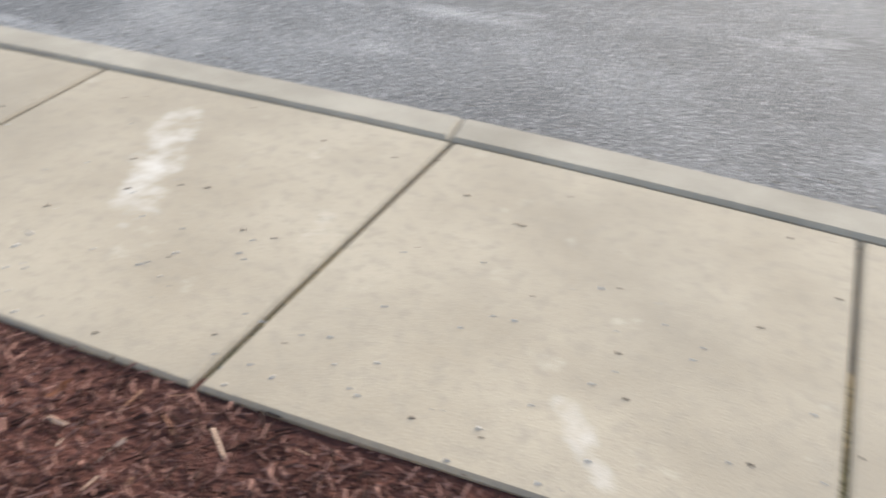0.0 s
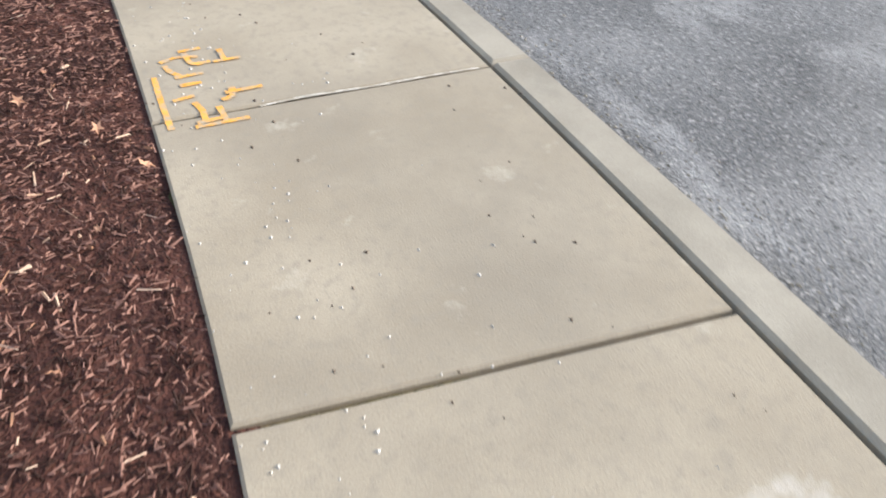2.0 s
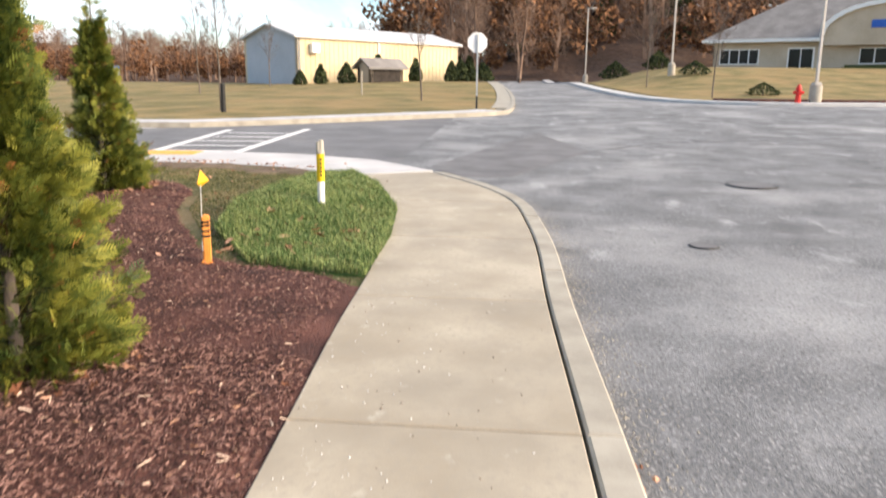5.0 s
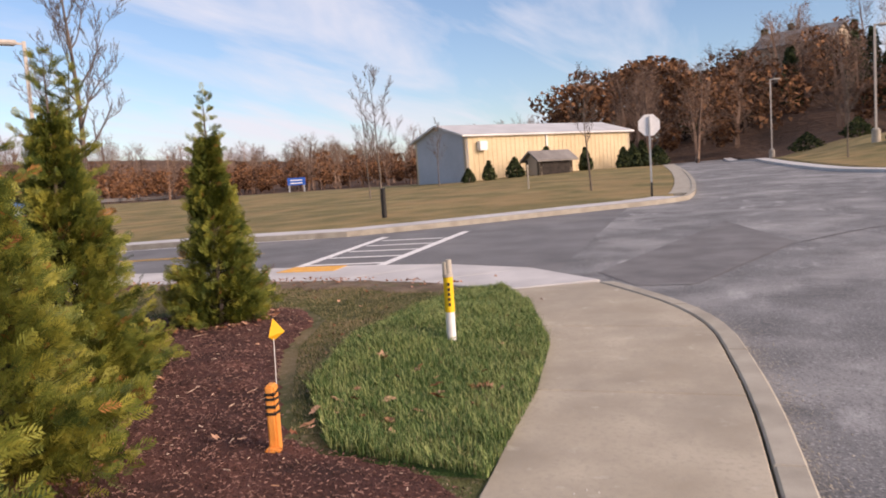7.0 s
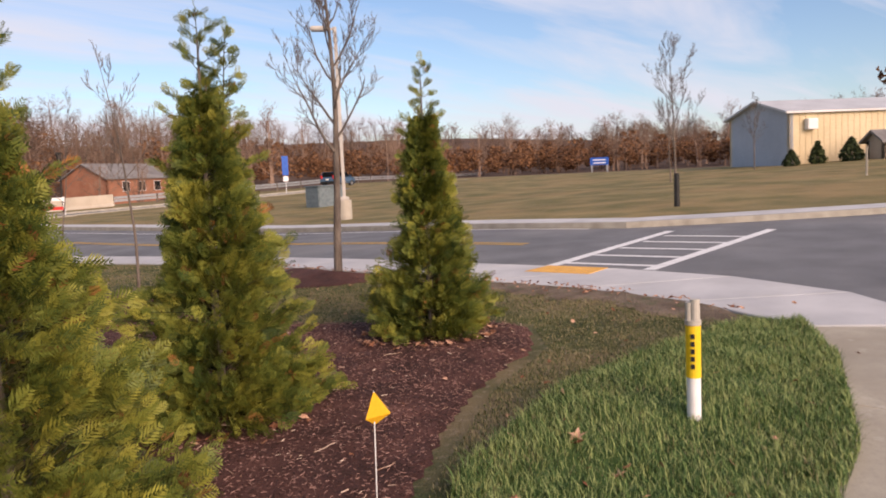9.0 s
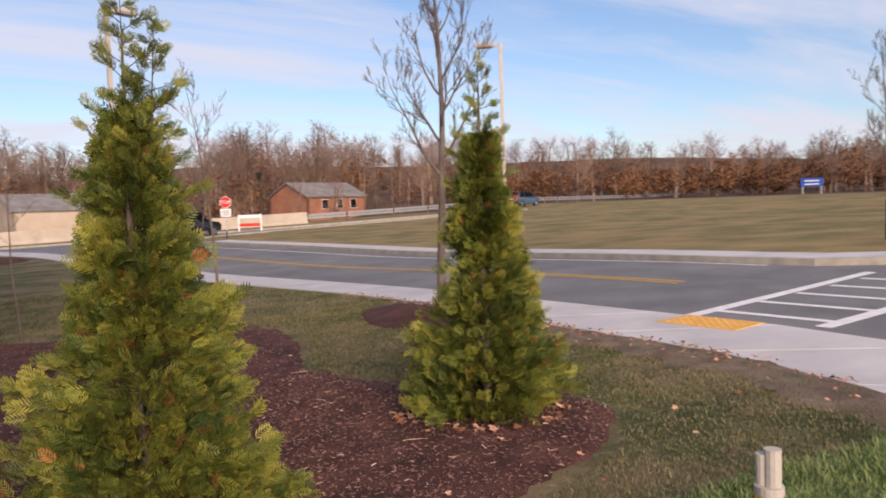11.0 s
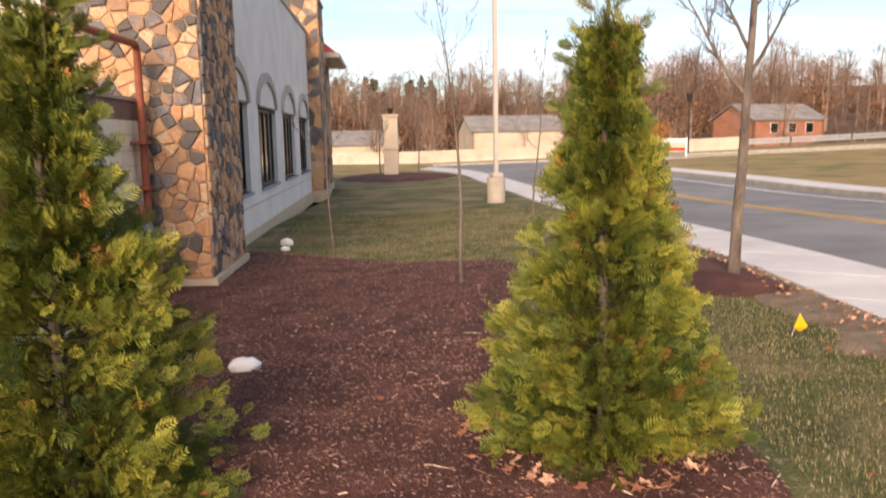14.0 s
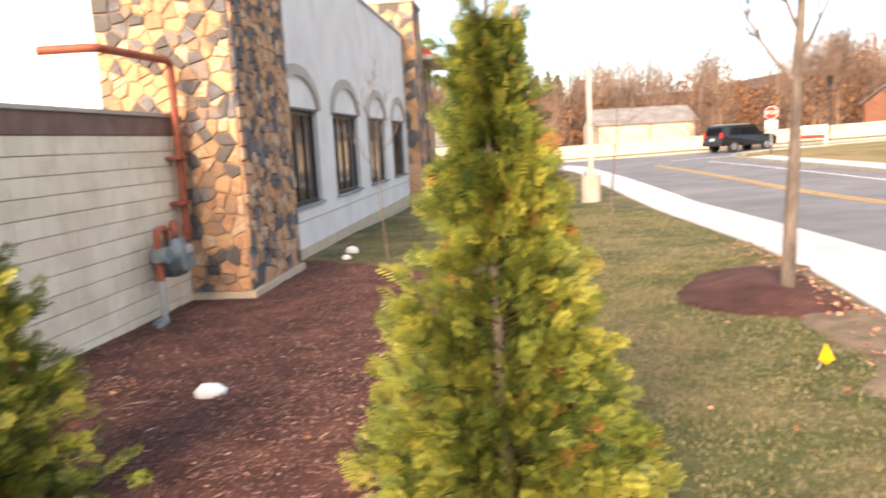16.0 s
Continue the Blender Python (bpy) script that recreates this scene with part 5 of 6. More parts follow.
rail = thing("guardrail", (0, 0, 0), "weathered wooden-post guardrail beside the far road", "guardrail", kind="structure")
RAIL = smooth_line([(-40, -66.8), (-50, -67.5), (-60, -69.5), (-75, -75), (-95, -84), (-120, -97), (-150, -112)], 4)
for a, b in zip(RAIL, RAIL[1:]):
    za, zb = z_flat(*a), z_flat(*b)
    bm = bmesh.new()
    rod(bm, (a[0], a[1], za - 0.5), (a[0], a[1], za + 0.85), 0.11, n=6)
    part("post", bm, M["bark"], rail)
    for h in (0.45, 0.72):
        bm = bmesh.new()
        d = Vector((b[0] - a[0], b[1] - a[1], 0)).normalized()
        nn = Vector((-d.y, d.x, 0)) * 0.05
        vs = []
        for p, z in ((a, za), (b, zb)):
            vs.append([bm.verts.new(Vector((p[0], p[1], z + h + dz)) + nn * s) for s, dz in ((-1, -0.11), (1, -0.11), (1, 0.11), (-1, 0.11))])
        for i in range(4):
            bm.faces.new((vs[0][i], vs[0][(i + 1) % 4], vs[1][(i + 1) % 4], vs[1][i]))
        bmesh.ops.recalc_face_normals(bm, faces=bm.faces)
        part("rail", bm, M["galv"], rail)

# ---- pillar with lantern, utility box, posts ----
t = thing("gate_pillar", (-10.6, -45.2, z_flat(-10.6, -45.2)), "tall tan brick pillar standing in a mulch bed", "pillar")
part("shaft", boxed(-0.42, -0.42, -0.2, 0.42, 0.42, 3.45, bevel=0.02), M["tan"], t)
part("band", boxed(-0.47, -0.47, 1.55, 0.47, 0.47, 1.68, bevel=0.015), M["plinth"], t)
part("cap", boxed(-0.5, -0.5, 3.45, 0.5, 0.5, 3.6, bevel=0.03), M["plinth"], t)
part("lantern", rod(bmesh.new(), (0, 0, 3.6), (0, 0, 3.95), 0.12, 0.2, 8), M["frame"], t)
t = thing("utility_box", (-36.6, -32.9, z_flat(-36.6, -32.9)), "grey-green utility cabinet on the grass", "utility box")
part("cabinet", boxed(-0.9, -0.6, -0.1, 0.9, 0.6, 1.1, bevel=0.04), M["meter"], t)
part("lid", boxed(-0.95, -0.65, 1.1, 0.95, 0.65, 1.18, bevel=0.03), M["meter"], t)
t = thing("tree_guard_stub", (-30.6, -8.75, z_flat(-30.6, -8.75)), "charred dark post stub in a mulch spot", "post")
part("stub", rod(bmesh.new(), (0, 0, -0.1), (0.03, 0.02, 1.0), 0.09, 0.08, 10), M["black"], t)
t = thing("survey_lath", (-45.7, -6.9, z_flat(-45.7, -6.9)), "pale wooden lath post in the field", "post")
part("lath", boxed(-0.05, -0.03, -0.1, 0.05, 0.03, 1.25), M["planter"], t)
t = thing("utility_sign", (-54.8, -60.8, z_flat(-54.8, -60.8)), "tall narrow blue roadside sign on a post", "sign", rz=60)
part("post", boxed(-0.04, -0.04, -0.1, 0.04, 0.04, 3.6), M["galv"], t)
part("panel", boxed(0.05, -0.3, 1.7, 0.09, 0.3, 3.6), M["blue"], t)
part("panel", boxed(0.05, -0.25, 1.1, 0.09, 0.25, 1.6), M["white"], t)
t = thing("lantern_post", (-34.0, -62.8, z_flat(-34.0, -62.8)), "dark green lantern street post", "street lamp")
part("pole", rod(bmesh.new(), (0, 0, -0.1), (0, 0, 4.4), 0.07, 0.05, 10), M["frame"], t)
part("lantern", rod(bmesh.new(), (0, 0, 4.1), (0, 0, 4.8), 0.14, 0.26, 8), M["frame"], t)
t = thing("notice_board", (-32.0, -60.0, z_flat(-32.0, -60.0)), "white notice board on two posts with red lower panel", "sign", rz=62)
for s in (-0.9, 0.9):
    part("post", boxed(-0.06, s - 0.06, -0.1, 0.06, s + 0.06, 1.3), M["white"], t)
part("panel", boxed(0.06, -0.85, 0.3, 0.1, 0.85, 0.55), M["red"], t)
part("panel", boxed(0.06, -0.85, 1.0, 0.1, 0.85, 1.25), M["white"], t)
t = thing("fire_hydrant", (-41.8, 14.7, z_flat(-41.8, 14.7)), "red fire hydrant on a planted kerb island", "fire hydrant")
part("barrel", rod(bmesh.new(), (0, 0, -0.1), (0, 0, 0.62), 0.13, 0.12, 16), M["red"], t)
part("bonnet", rod(bmesh.new(), (0, 0, 0.62), (0, 0, 0.85), 0.16, 0.05, 16), M["red"], t)
bm = rod(bmesh.new(), (0, -0.24, 0.48), (0, 0.24, 0.48), 0.07, n=12)
rod(bm, (0, 0, 0.45), (0.22, 0, 0.45), 0.09, n=12)
part("outlet", bm, M["red"], t)


# ---- far buildings ----
def shed_building(name, origin, ang, length, width, eave, ridge, wall_m, gable_m, roof_m, label, windows=(), category="building"):
    """Long wall along local x facing local +y; gable end at x = 0."""
    t = thing(name, (origin[0], origin[1], z_flat(*origin) - 0.1), label, category, kind="structure", rz=ang)
    part("wall", boxed(0, -0.3, -1, length, 0, eave), wall_m, t)
    part("wall", boxed(0, -width, -1, length, -width + 0.3, eave), wall_m, t)
    for x in (0, length - 0.3):
        bm = bmesh.new()
        pr = [(0, -1), (0, eave), (-width / 2, ridge), (-width, eave), (-width, -1)]
        a = [bm.verts.new((x - 0.004, y, z)) for y, z in pr]
        b = [bm.verts.new((x + 0.3, y, z)) for y, z in pr]
        bm.faces.new(a[::-1]); bm.faces.new(b)
        for i in range(5):
            bm.faces.new((a[i], a[(i + 1) % 5], b[(i + 1) % 5], b[i]))
        bmesh.ops.recalc_face_normals(bm, faces=bm.faces)
        part("gable_wall", bm, gable_m, t)
    for sg in (0, 1):
        bm = bmesh.new()
        y0, y1 = (0.3, -width / 2) if sg == 0 else (-width - 0.3, -width / 2)
        k = (ridge - eave) / (width / 2)
        z0 = eave - 0.3 * k
        c = [(-0.4, y0, z0), (length + 0.4, y0, z0), (length + 0.4, y1, ridge), (-0.4, y1, ridge)]
        lo = [bm.verts.new(p) for p in c]
        hi = [bm.verts.new((p[0], p[1], p[2] + 0.16)) for p in c]
        bm.faces.new(lo); bm.faces.new(hi[::-1])
        for i in range(4):
            bm.faces.new((lo[i], lo[(i + 1) % 4], hi[(i + 1) % 4], hi[i]))
        bmesh.ops.recalc_face_normals(bm, faces=bm.faces)
        part("roof", bm, roof_m, t)
    for x, z, w, h in windows:
        f = part("window", boxed(x - 0.06, 0.0, z - 0.06, x + w + 0.06, 0.05, z + h + 0.06), M["white"], t)
        part("pane", boxed(x, 0.04, z, x + w, 0.07, z + h), M["glass"], f)
    return t


# gable end gets the blue-grey shade colour, long wall the cream
barn = shed_building("barn", (-82.4, -4.8), -40, 19, 8.5, 3.6, 4.7, M["barn_y"], M["barn_shade"], M["barn_roof"], "long cream metal barn, gable coloured blue-grey for shade, pale roof")
part("downpipe", boxed(10.2, 0, -0.5, 10.35, 0.12, 3.5), M["white"], barn)
part("ventilator", boxed(17.0, 0, 2.3, 17.8, 0.5, 3.1, bevel=0.03), M["white"], barn)
for k in range(37):
    part("siding_rib", boxed(0.5 + k * 0.49, 0, -0.3, 0.54 + k * 0.49, 0.03, 3.5), M["barn_y"], barn)
# walls take the interior shade colour for the shelter's dim open inside
shelter = shed_building("open_shelter", (-71.2, -8.6), -40, 3.6, 1.8, 1.3, 1.9, M["dark"], M["tan"], M["shingle"], "small low shingled shelter in front of the barn")


def shrub(x, y, h, r, seed, label):
    rng = random.Random(seed)
    t = thing("conifer_shrub", (x, y, z_flat(x, y)), label, "shrub")
    v, f = [], []
    for _ in range(700):
        s = rng.random()
        a = rng.uniform(0, 2 * math.pi)
        rr_ = r * (1 - s ** 1.6) * rng.uniform(0.75, 1.1) * min(1, 0.6 + s * 3)
        p = Vector((rr_ * math.cos(a), rr_ * math.sin(a), s * h))
        k = len(v)
        for _i in range(4):
            v.append(tuple(p + Vector((rng.uniform(-1, 1), rng.uniform(-1, 1), rng.uniform(-1, 1))) * 0.16 * h * 0.6))
        f += [(k, k + 1, k + 2), (k, k + 2, k + 3), (k, k + 3, k + 1)]
    part("crown", mesh_of("crown", v, f), M["conifer"], t)
    part("trunk", rod(bmesh.new(), (0, 0, -0.1), (0, 0, h * 0.5), 0.05, 0.03, 6), M["bark"], t)


for k, (s, h, r) in enumerate(((-1.8, 1.1, 0.6), (0.2, 1.5, 0.55), (2.8, 1.6, 0.8), (6.2, 2.2, 0.8), (10.6, 1.9, 0.6), (15.2, 1.8, 0.7), (16.4, 2.0, 0.8), (17.6, 2.3, 0.8), (19.5, 1.8, 1.2))):
    shrub(-67.8 - 0.77 * s + 0.64 * 3, -17.0 + 0.64 * s + 0.77 * 3, h, r, k, "dark evergreen shrub by a metal barn")
for k, (x, y, h, r) in enumerate(((-80, 14.5, 1.6, 1.4), (-84, 11, 1.6, 1.6), (-66, 15, 1.0, 1.2), (-50, 15.5, 0.7, 1.0))):
    shrub(x, y, h, r, 20 + k, "dark evergreen shrub on a planted island")

# bank-like office
office = thing("office_building", (-71.2, 51.4, 2.9), "single-storey tan office with grey hip roof and arched gable", "building", kind="structure", rz=243)
part("wall", boxed(-2, -16, -2, 34, 0, 3.3), M["tan"], office)
bm = bmesh.new()
c = [(-2.9, 0.9), (35, 0.9), (35, -16.9), (-2.9, -16.9)]
lo = [bm.verts.new((x, y, 3.3)) for x, y in c]
hi = [bm.verts.new((x, y, 8.4)) for x, y in ((6.5, -7.6), (27, -7.6), (27, -8.4), (6.5, -8.4))]
for i in range(4):
    bm.faces.new((lo[i], lo[(i + 1) % 4], hi[(i + 1) % 4], hi[i]))
bm.faces.new(hi); bm.faces.new(lo[::-1])
bmesh.ops.recalc_face_normals(bm, faces=bm.faces)
part("roof", bm, M["shingle"], office)
part("fascia", boxed(-2.95, -16.95, 3.02, 35.05, 0.95, 3.32), M["white"], office)
for x, w in ((29.6, 3.8), (15.8, 5.0)):
    f = part("window", boxed(x, 0, 0.9, x + w, 0.06, 2.4), M["white"], office)
    for k in range(4):
        part("pane", boxed(x + 0.12 + k * (w - 0.1) / 4, 0.05, 1.0, x + (k + 1) * (w - 0.1) / 4, 0.08, 2.3), M["glass"], f)
f = part("door", boxed(24.6, 0, -0.1, 27.0, 0.06, 2.5), M["white"], office)
for k in range(2):
    part("pane", boxed(24.75 + k * 1.1, 0.05, 0.05, 25.75 + k * 1.1, 0.08, 2.35), M["glass"], f)
bm = bmesh.new()
pr = [(12.6, 2.6)] + [(18.2 - 5.6 * math.cos(math.pi * k / 16), 3.5 + 2.7 * math.sin(math.pi * k / 16)) for k in range(17)] + [(23.8, 2.6)]
a = [bm.verts.new((x, 1.0, z)) for x, z in pr]
b = [bm.verts.new((x, -4.0, z)) for x, z in pr]
bm.faces.new(a); bm.faces.new(b[::-1])
for i in range(len(pr)):
    bm.faces.new((a[i], a[(i + 1) % len(pr)], b[(i + 1) % len(pr)], b[i]))
bmesh.ops.recalc_face_normals(bm, faces=bm.faces)
part("arched_gable", bm, M["tan"], office)
bm = bmesh.new()
for k in range(16):
    p = [(18.2 - rr_ * math.cos(math.pi * (k + j) / 16), 3.5 + (rr_ - 2.9) * math.sin(math.pi * (k + j) / 16)) for rr_, j in ((5.6, 0), (5.6, 1), (6.0, 1), (6.0, 0))]
    v1 = [bm.verts.new((x, 1.3, z)) for x, z in p]
    v0 = [bm.verts.new((x, 0.6, z)) for x, z in p]
    bm.faces.new(v1); bm.faces.new(v0[::-1])
    for i in range(4):
        bm.faces.new((v1[i], v1[(i + 1) % 4], v0[(i + 1) % 4], v0[i]))
bmesh.ops.recalc_face_normals(bm, faces=bm.faces)
part("arch_trim", bm, M["white"], office)
part("sign_bar", boxed(16.2, 1.0, 4.1, 20.0, 1.08, 4.8), M["blue"], office, "blue sign shape")
part("sign_mark", rod(bmesh.new(), (15.6, 1.0, 5.0), (15.6, 1.1, 5.0), 0.5, n=16), M["red"], office, "red round sign mark")
part("hedge", boxed(14.5, 0.4, -0.2, 22, 1.6, 0.8, bevel=0.2), M["conifer"], office)

# kerb island before the office
isl = [(-44.2, 11.4), (-43.0, 13.0), (-43.3, 18.2), (-44.6, 30), (-47.5, 30), (-46.8, 18), (-46.5, 12)]
tagged(part("planted_island", prism([(x, y) for x, y in isl], 0.4, z_flat(-45, 18) + 0.02), M["mulch"]), "mulched kerb island with low plants", "planting bed", kind="structure")
EN = resample(smooth_line(ENTRY_R, 1.5), 60)
tagged(ribbon("kerb_island", EN, offset_line(EN, -0.9), lambda x, y: z_road(x, y) + 0.14, M["pale"], thick=0.3), "pale concrete kerb and walk round the office lot", "kerb", kind="structure")

for i, (x, y, a, L, w, e, r, wm) in enumerate(((-8, -106, 8, 20, 9, 4.2, 6.0, "tan"), (-31, -106, 10, 13, 9, 5.2, 7.2, "tan"), (-66, -104, 20, 12, 8, 3.0, 5.0, "brickfar"))):
    shed_building("house", (x, y), a + 180 if False else a, L, w, e, r, M[wm], M[wm], M["shingle"], "distant tan house among bare woods" if wm == "tan" else "distant brick house behind bare trees", [(2 + 3 * k, 1.2, 1.2, 1.3) for k in range(int(L / 3) - 1)], "house")
sg_ = thing("roadside_sign", (-98, -50.4, z_flat(-98, -50.4)), "blue roadside sign board on two posts", "sign", rz=28)
part("panel", boxed(0, -1.2, 0.9, 0.2, 1.2, 1.9), M["blue"], sg_)
for s in (-1.0, 1.0):
    part("post", boxed(0.02, s - 0.1, -0.2, 0.18, s + 0.1, 0.9), M["galv"], sg_)
for z in (1.1, 1.5):
    part("lettering_bar", boxed(0.2, -0.8, z, 0.24, 0.8, z + 0.14), M["white"], sg_)

# ---- far woods ----
def woods(name, spots, seed, material, label, twig=0.035, leafy=0.0, leaf_m=None):
    """Many leafless trees in one mesh, from six grown shapes."""
    shapes = []
    for k in range(6):
        rng = random.Random(seed + k)
        tr, li = bare_segments(rng, 1.0, 0.02, 0.25, 0.62, 4, (4, 3, 3, 2))
        rng.shuffle(li)
        v, f = tubes(tr + [(p, q_, max(a, twig * 0.05), max(b, twig * 0.05)) for p, q_, a, b in li[:1200]], 3)
        shapes.append((np.array(v), np.array(f)))
    V, F, n0 = [], [], 0
    rng = random.Random(seed)
    for x, y, h in spots:
        v, f = shapes[rng.randrange(6)]
        a = rng.uniform(0, 6.28)
        c_, s_ = math.cos(a), math.sin(a)
        w = h * rng.uniform(0.9, 1.3)
        P = np.stack([(v[:, 0] * c_ - v[:, 1] * s_) * w + x, (v[:, 0] * s_ + v[:, 1] * c_) * w + y, v[:, 2] * h + z_flat(x, y) - 0.3], 1)
        V.append(P); F.append(f + n0); n0 += len(v)
    ob = part(name, mesh_of(name, np.concatenate(V).tolist(), np.concatenate(F).tolist()), material)
    return tagged(ob, label, "trees", kind="stuff")


def clump_wood(name, spots, seed, material, label, cone=False, n=260, leaf=0.5):
    """Far crowns as loose clumps of small leaf cards round a trunk."""
    rng = np.random.default_rng(seed)
    V, F, n0 = [], [], 0
    for x, y, h in spots:
        z0 = z_flat(x, y)
        s = rng.random(n)
        a = rng.random(n) * 2 * math.pi
        lob = 1 + 0.35 * np.sin(3 * a + x) + 0.25 * np.sin(7 * s + y)
        r = (h * 0.2 * (1 - s) + 0.2 if cone else h * 0.30 * np.sqrt(np.clip(1 - (2 * s - 1) ** 2, 0, 1)) + 0.2) * lob * (0.6 + 0.4 * rng.random(n))
        base = 0.1 if cone else 0.28
        C = np.stack([x + r * np.cos(a), y + r * np.sin(a), z0 + h * (base + (1 - base) * s)], 1)
        T = C[:, None, :] + (rng.random((n, 3, 3)) - 0.5) * leaf * 2
        V.append(T.reshape(-1, 3))
        F.append(np.arange(3 * n).reshape(-1, 3) + n0)
        n0 += 3 * n
    ob = part(name, mesh_of(name, np.concatenate(V).tolist(), np.concatenate(F).tolist()), material)
    return tagged(ob, label, "trees", kind="stuff")


rw = random.Random(77)



def scatter(n, x0, x1, y0, y1, h0, h1):
    return [(rw.uniform(x0, x1), rw.uniform(y0, y1), rw.uniform(h0, h1)) for _ in range(n)]


woods("bare_woods", scatter(205, -75, 30, -170, -114, 10.5, 15.5), 100, M["farbark"], "dense leafless brown woods on a far slope")
woods("bare_woods", scatter(115, -170, -75, -165, -95, 8, 13.5), 140, M["farbark"], "leafless brown woods beyond the guardrail")
woods("bare_woods", scatter(130, -190, -125, -100, -20, 6, 11), 180, M["farbark"], "leafless brown trees along the horizon")
woods("bare_woods", scatter(120, -290, -190, -140, -10, 8, 14), 270, M["farbark"], "leafless trees on the furthest ridge", 0.05)
woods("bare_woods", scatter(26, -70, 20, -104, -82, 5, 9), 260, M["farbark"], "thin leafless trees behind the barrier", 0.02)
woods("bare_woods", scatter(130, -150, -96, -8, 75, 8, 13), 220, M["farbark"], "leafless woods on the hillside")
clump_wood("rust_woods", scatter(150, -75, 40, -175, -112, 4, 10), 300, M["rust"], "rust-brown undergrowth and oaks in far woods", leaf=0.35)
clump_wood("rust_woods", scatter(150, -185, -80, -165, -88, 3, 7), 301, M["rust"], "rust-brown undergrowth in far woods", leaf=0.35)
clump_wood("rust_woods", scatter(150, -190, -118, -100, -24, 2.5, 6.5), 302, M["rust"], "rust-brown undergrowth along the horizon", leaf=0.35)
clump_wood("rust_woods", scatter(90, -150, -94, -4, 75, 4, 10), 303, M["rust"], "rust-coloured trees on the hillside", leaf=0.45)
HILL = [(rw.uniform(-136, -118), y, (7.5 + 5.5 * sm((y + 22) / 6) - 5 * sm((y + 4) / 6)) * rw.uniform(0.85, 1.08)) for y in np.linspace(-22, 8, 30)]
clump_wood("rust_woods", HILL, 304, M["rust"], "dense rust-brown oaks on a knoll behind the barn", n=700, leaf=0.5)
clump_wood("pine_woods", [(x - 3, y + 1.5, h * 0.93) for x, y, h in HILL[6::3]], 305, M["conifer"], "dark pines among oaks behind the barn", True, 900, 0.5)
woods("bare_woods", [(x + 4, y + 2, h * 0.95) for x, y, h in HILL[12::2]], 306, M["farbark"], "tall leafless trees behind the barn")
clump_wood("pine_woods", scatter(40, -20, 40, -200, -140, 8, 10.5), 310, M["conifer"], "dark pines on the far hill", True, 420, 0.5)
clump_wood("pine_woods", scatter(48, -165, -112, 8, 70, 5, 9.5), 311, M["conifer"], "dark pines on the hillside", True, 520, 0.55)
for i, (x, y) in enumerate(((-146, 14), (-152, 38))):
    shed_building("house", (x, y), 60, 12, 8, 4.5, 7, M["tan"], M["tan"], M["shingle"], "pale house half hidden on the wooded hill", [(1.5 + 3 * k, 1.5, 1.2, 1.4) for k in range(3)], "house")

# ---- pavements: slabs and kerb pieces ----
def slab(name, outline, parent, material, z_of, thick=0.14, cham=0.012, gap=0.006):
    """One cast piece with eased top edges over a plan outline."""
    n = len(outline)
    cx_, cy_ = sum(p[0] for p in outline) / n, sum(p[1] for p in outline) / n

    def inset(g):
        out = []
        for i, p in enumerate(outline):
            a, b = outline[i - 1], outline[(i + 1) % n]
            e1, e2 = Vector((p[0] - a[0], p[1] - a[1])).normalized(), Vector((b[0] - p[0], b[1] - p[1])).normalized()
            n1, n2 = Vector((-e1.y, e1.x)), Vector((-e2.y, e2.x))
            m_ = n1 + n2
            k = g * 2 / max(m_.length_squared, 0.5)
            out.append((p[0] + m_.x * k, p[1] + m_.y * k))
        return out

    area = sum(outline[i - 1][0] * p[1] - p[0] * outline[i - 1][1] for i, p in enumerate(outline))
    if area < 0:
        outline.reverse()
    o, tp = inset(gap), inset(gap + cham)
    v = [(x, y, z_of(x, y) - thick) for x, y in o] + [(x, y, z_of(x, y) - cham) for x, y in o] + [(x, y, z_of(x, y)) for x, y in tp]
    f = [tuple(range(2 * n, 3 * n))]
    for a in (0, n):
        f += [(a + i, a + (i + 1) % n, a + n + (i + 1) % n, a + n + i) for i in range(n)]
    return part(name, mesh_of(name, v, f), material, parent)


def between(line, xa, xb):
    """Points of a line between two x values (falling x), with the ends cut clean."""
    return [(xa, at_x(line, xa))] + [p for p in line if xb + 0.05 < p[0] < xa - 0.05] + [(xb, at_x(line, xb))]


sidewalk = thing("pavement", (0, 0, 0), "buff concrete footpath in cast slabs along a kerb", "footpath", kind="structure")
JOINTS = [8.5, 6.8, 5.2, 3.6, 2.1, 0.62, -0.75, -2.17, -3.64, -5.37, -7.2, -9.4, -11.7, -13.9, -16.09]
SKEW = {0.62: 0.09, -0.75: 0.11, -2.17: 0.05}
for xa, xb in zip(JOINTS, JOINTS[1:]):
    ska, skb = SKEW.get(xa, 0.0), SKEW.get(xb, 0.0)
    left, right = between(WALK_IN, xa - ska, xb - skb), between(WALK_OUT, xa + ska, xb + skb)
    if xb < -16:
        right = [p for p in right if p[0] > xb + 0.1] + [(-16.62, 0.39)]
    slab("slab", left + right[::-1], sidewalk, M["concrete"], zg, cham=0.009, gap=0.009)
tagged(ribbon("slab_bed", WALK_IN, resample(WALK_OUT, len(WALK_IN)), lambda x, y: zg(x, y) - 0.035, M["crack"]), "dark joint filler below the slabs", "footpath", kind="structure")
kerb = thing("kerb", (0, 0, 0), "grey concrete kerb with rounded edge beside asphalt", "kerb", kind="structure")
inner, outer = offset_line(WALK_OUT, -0.008), KERB_OUT
cuts = [8.5, 5.5, 2.4, -0.66, -3.66, -7.2, -10.4, -13.0, -15.0, -16.6]
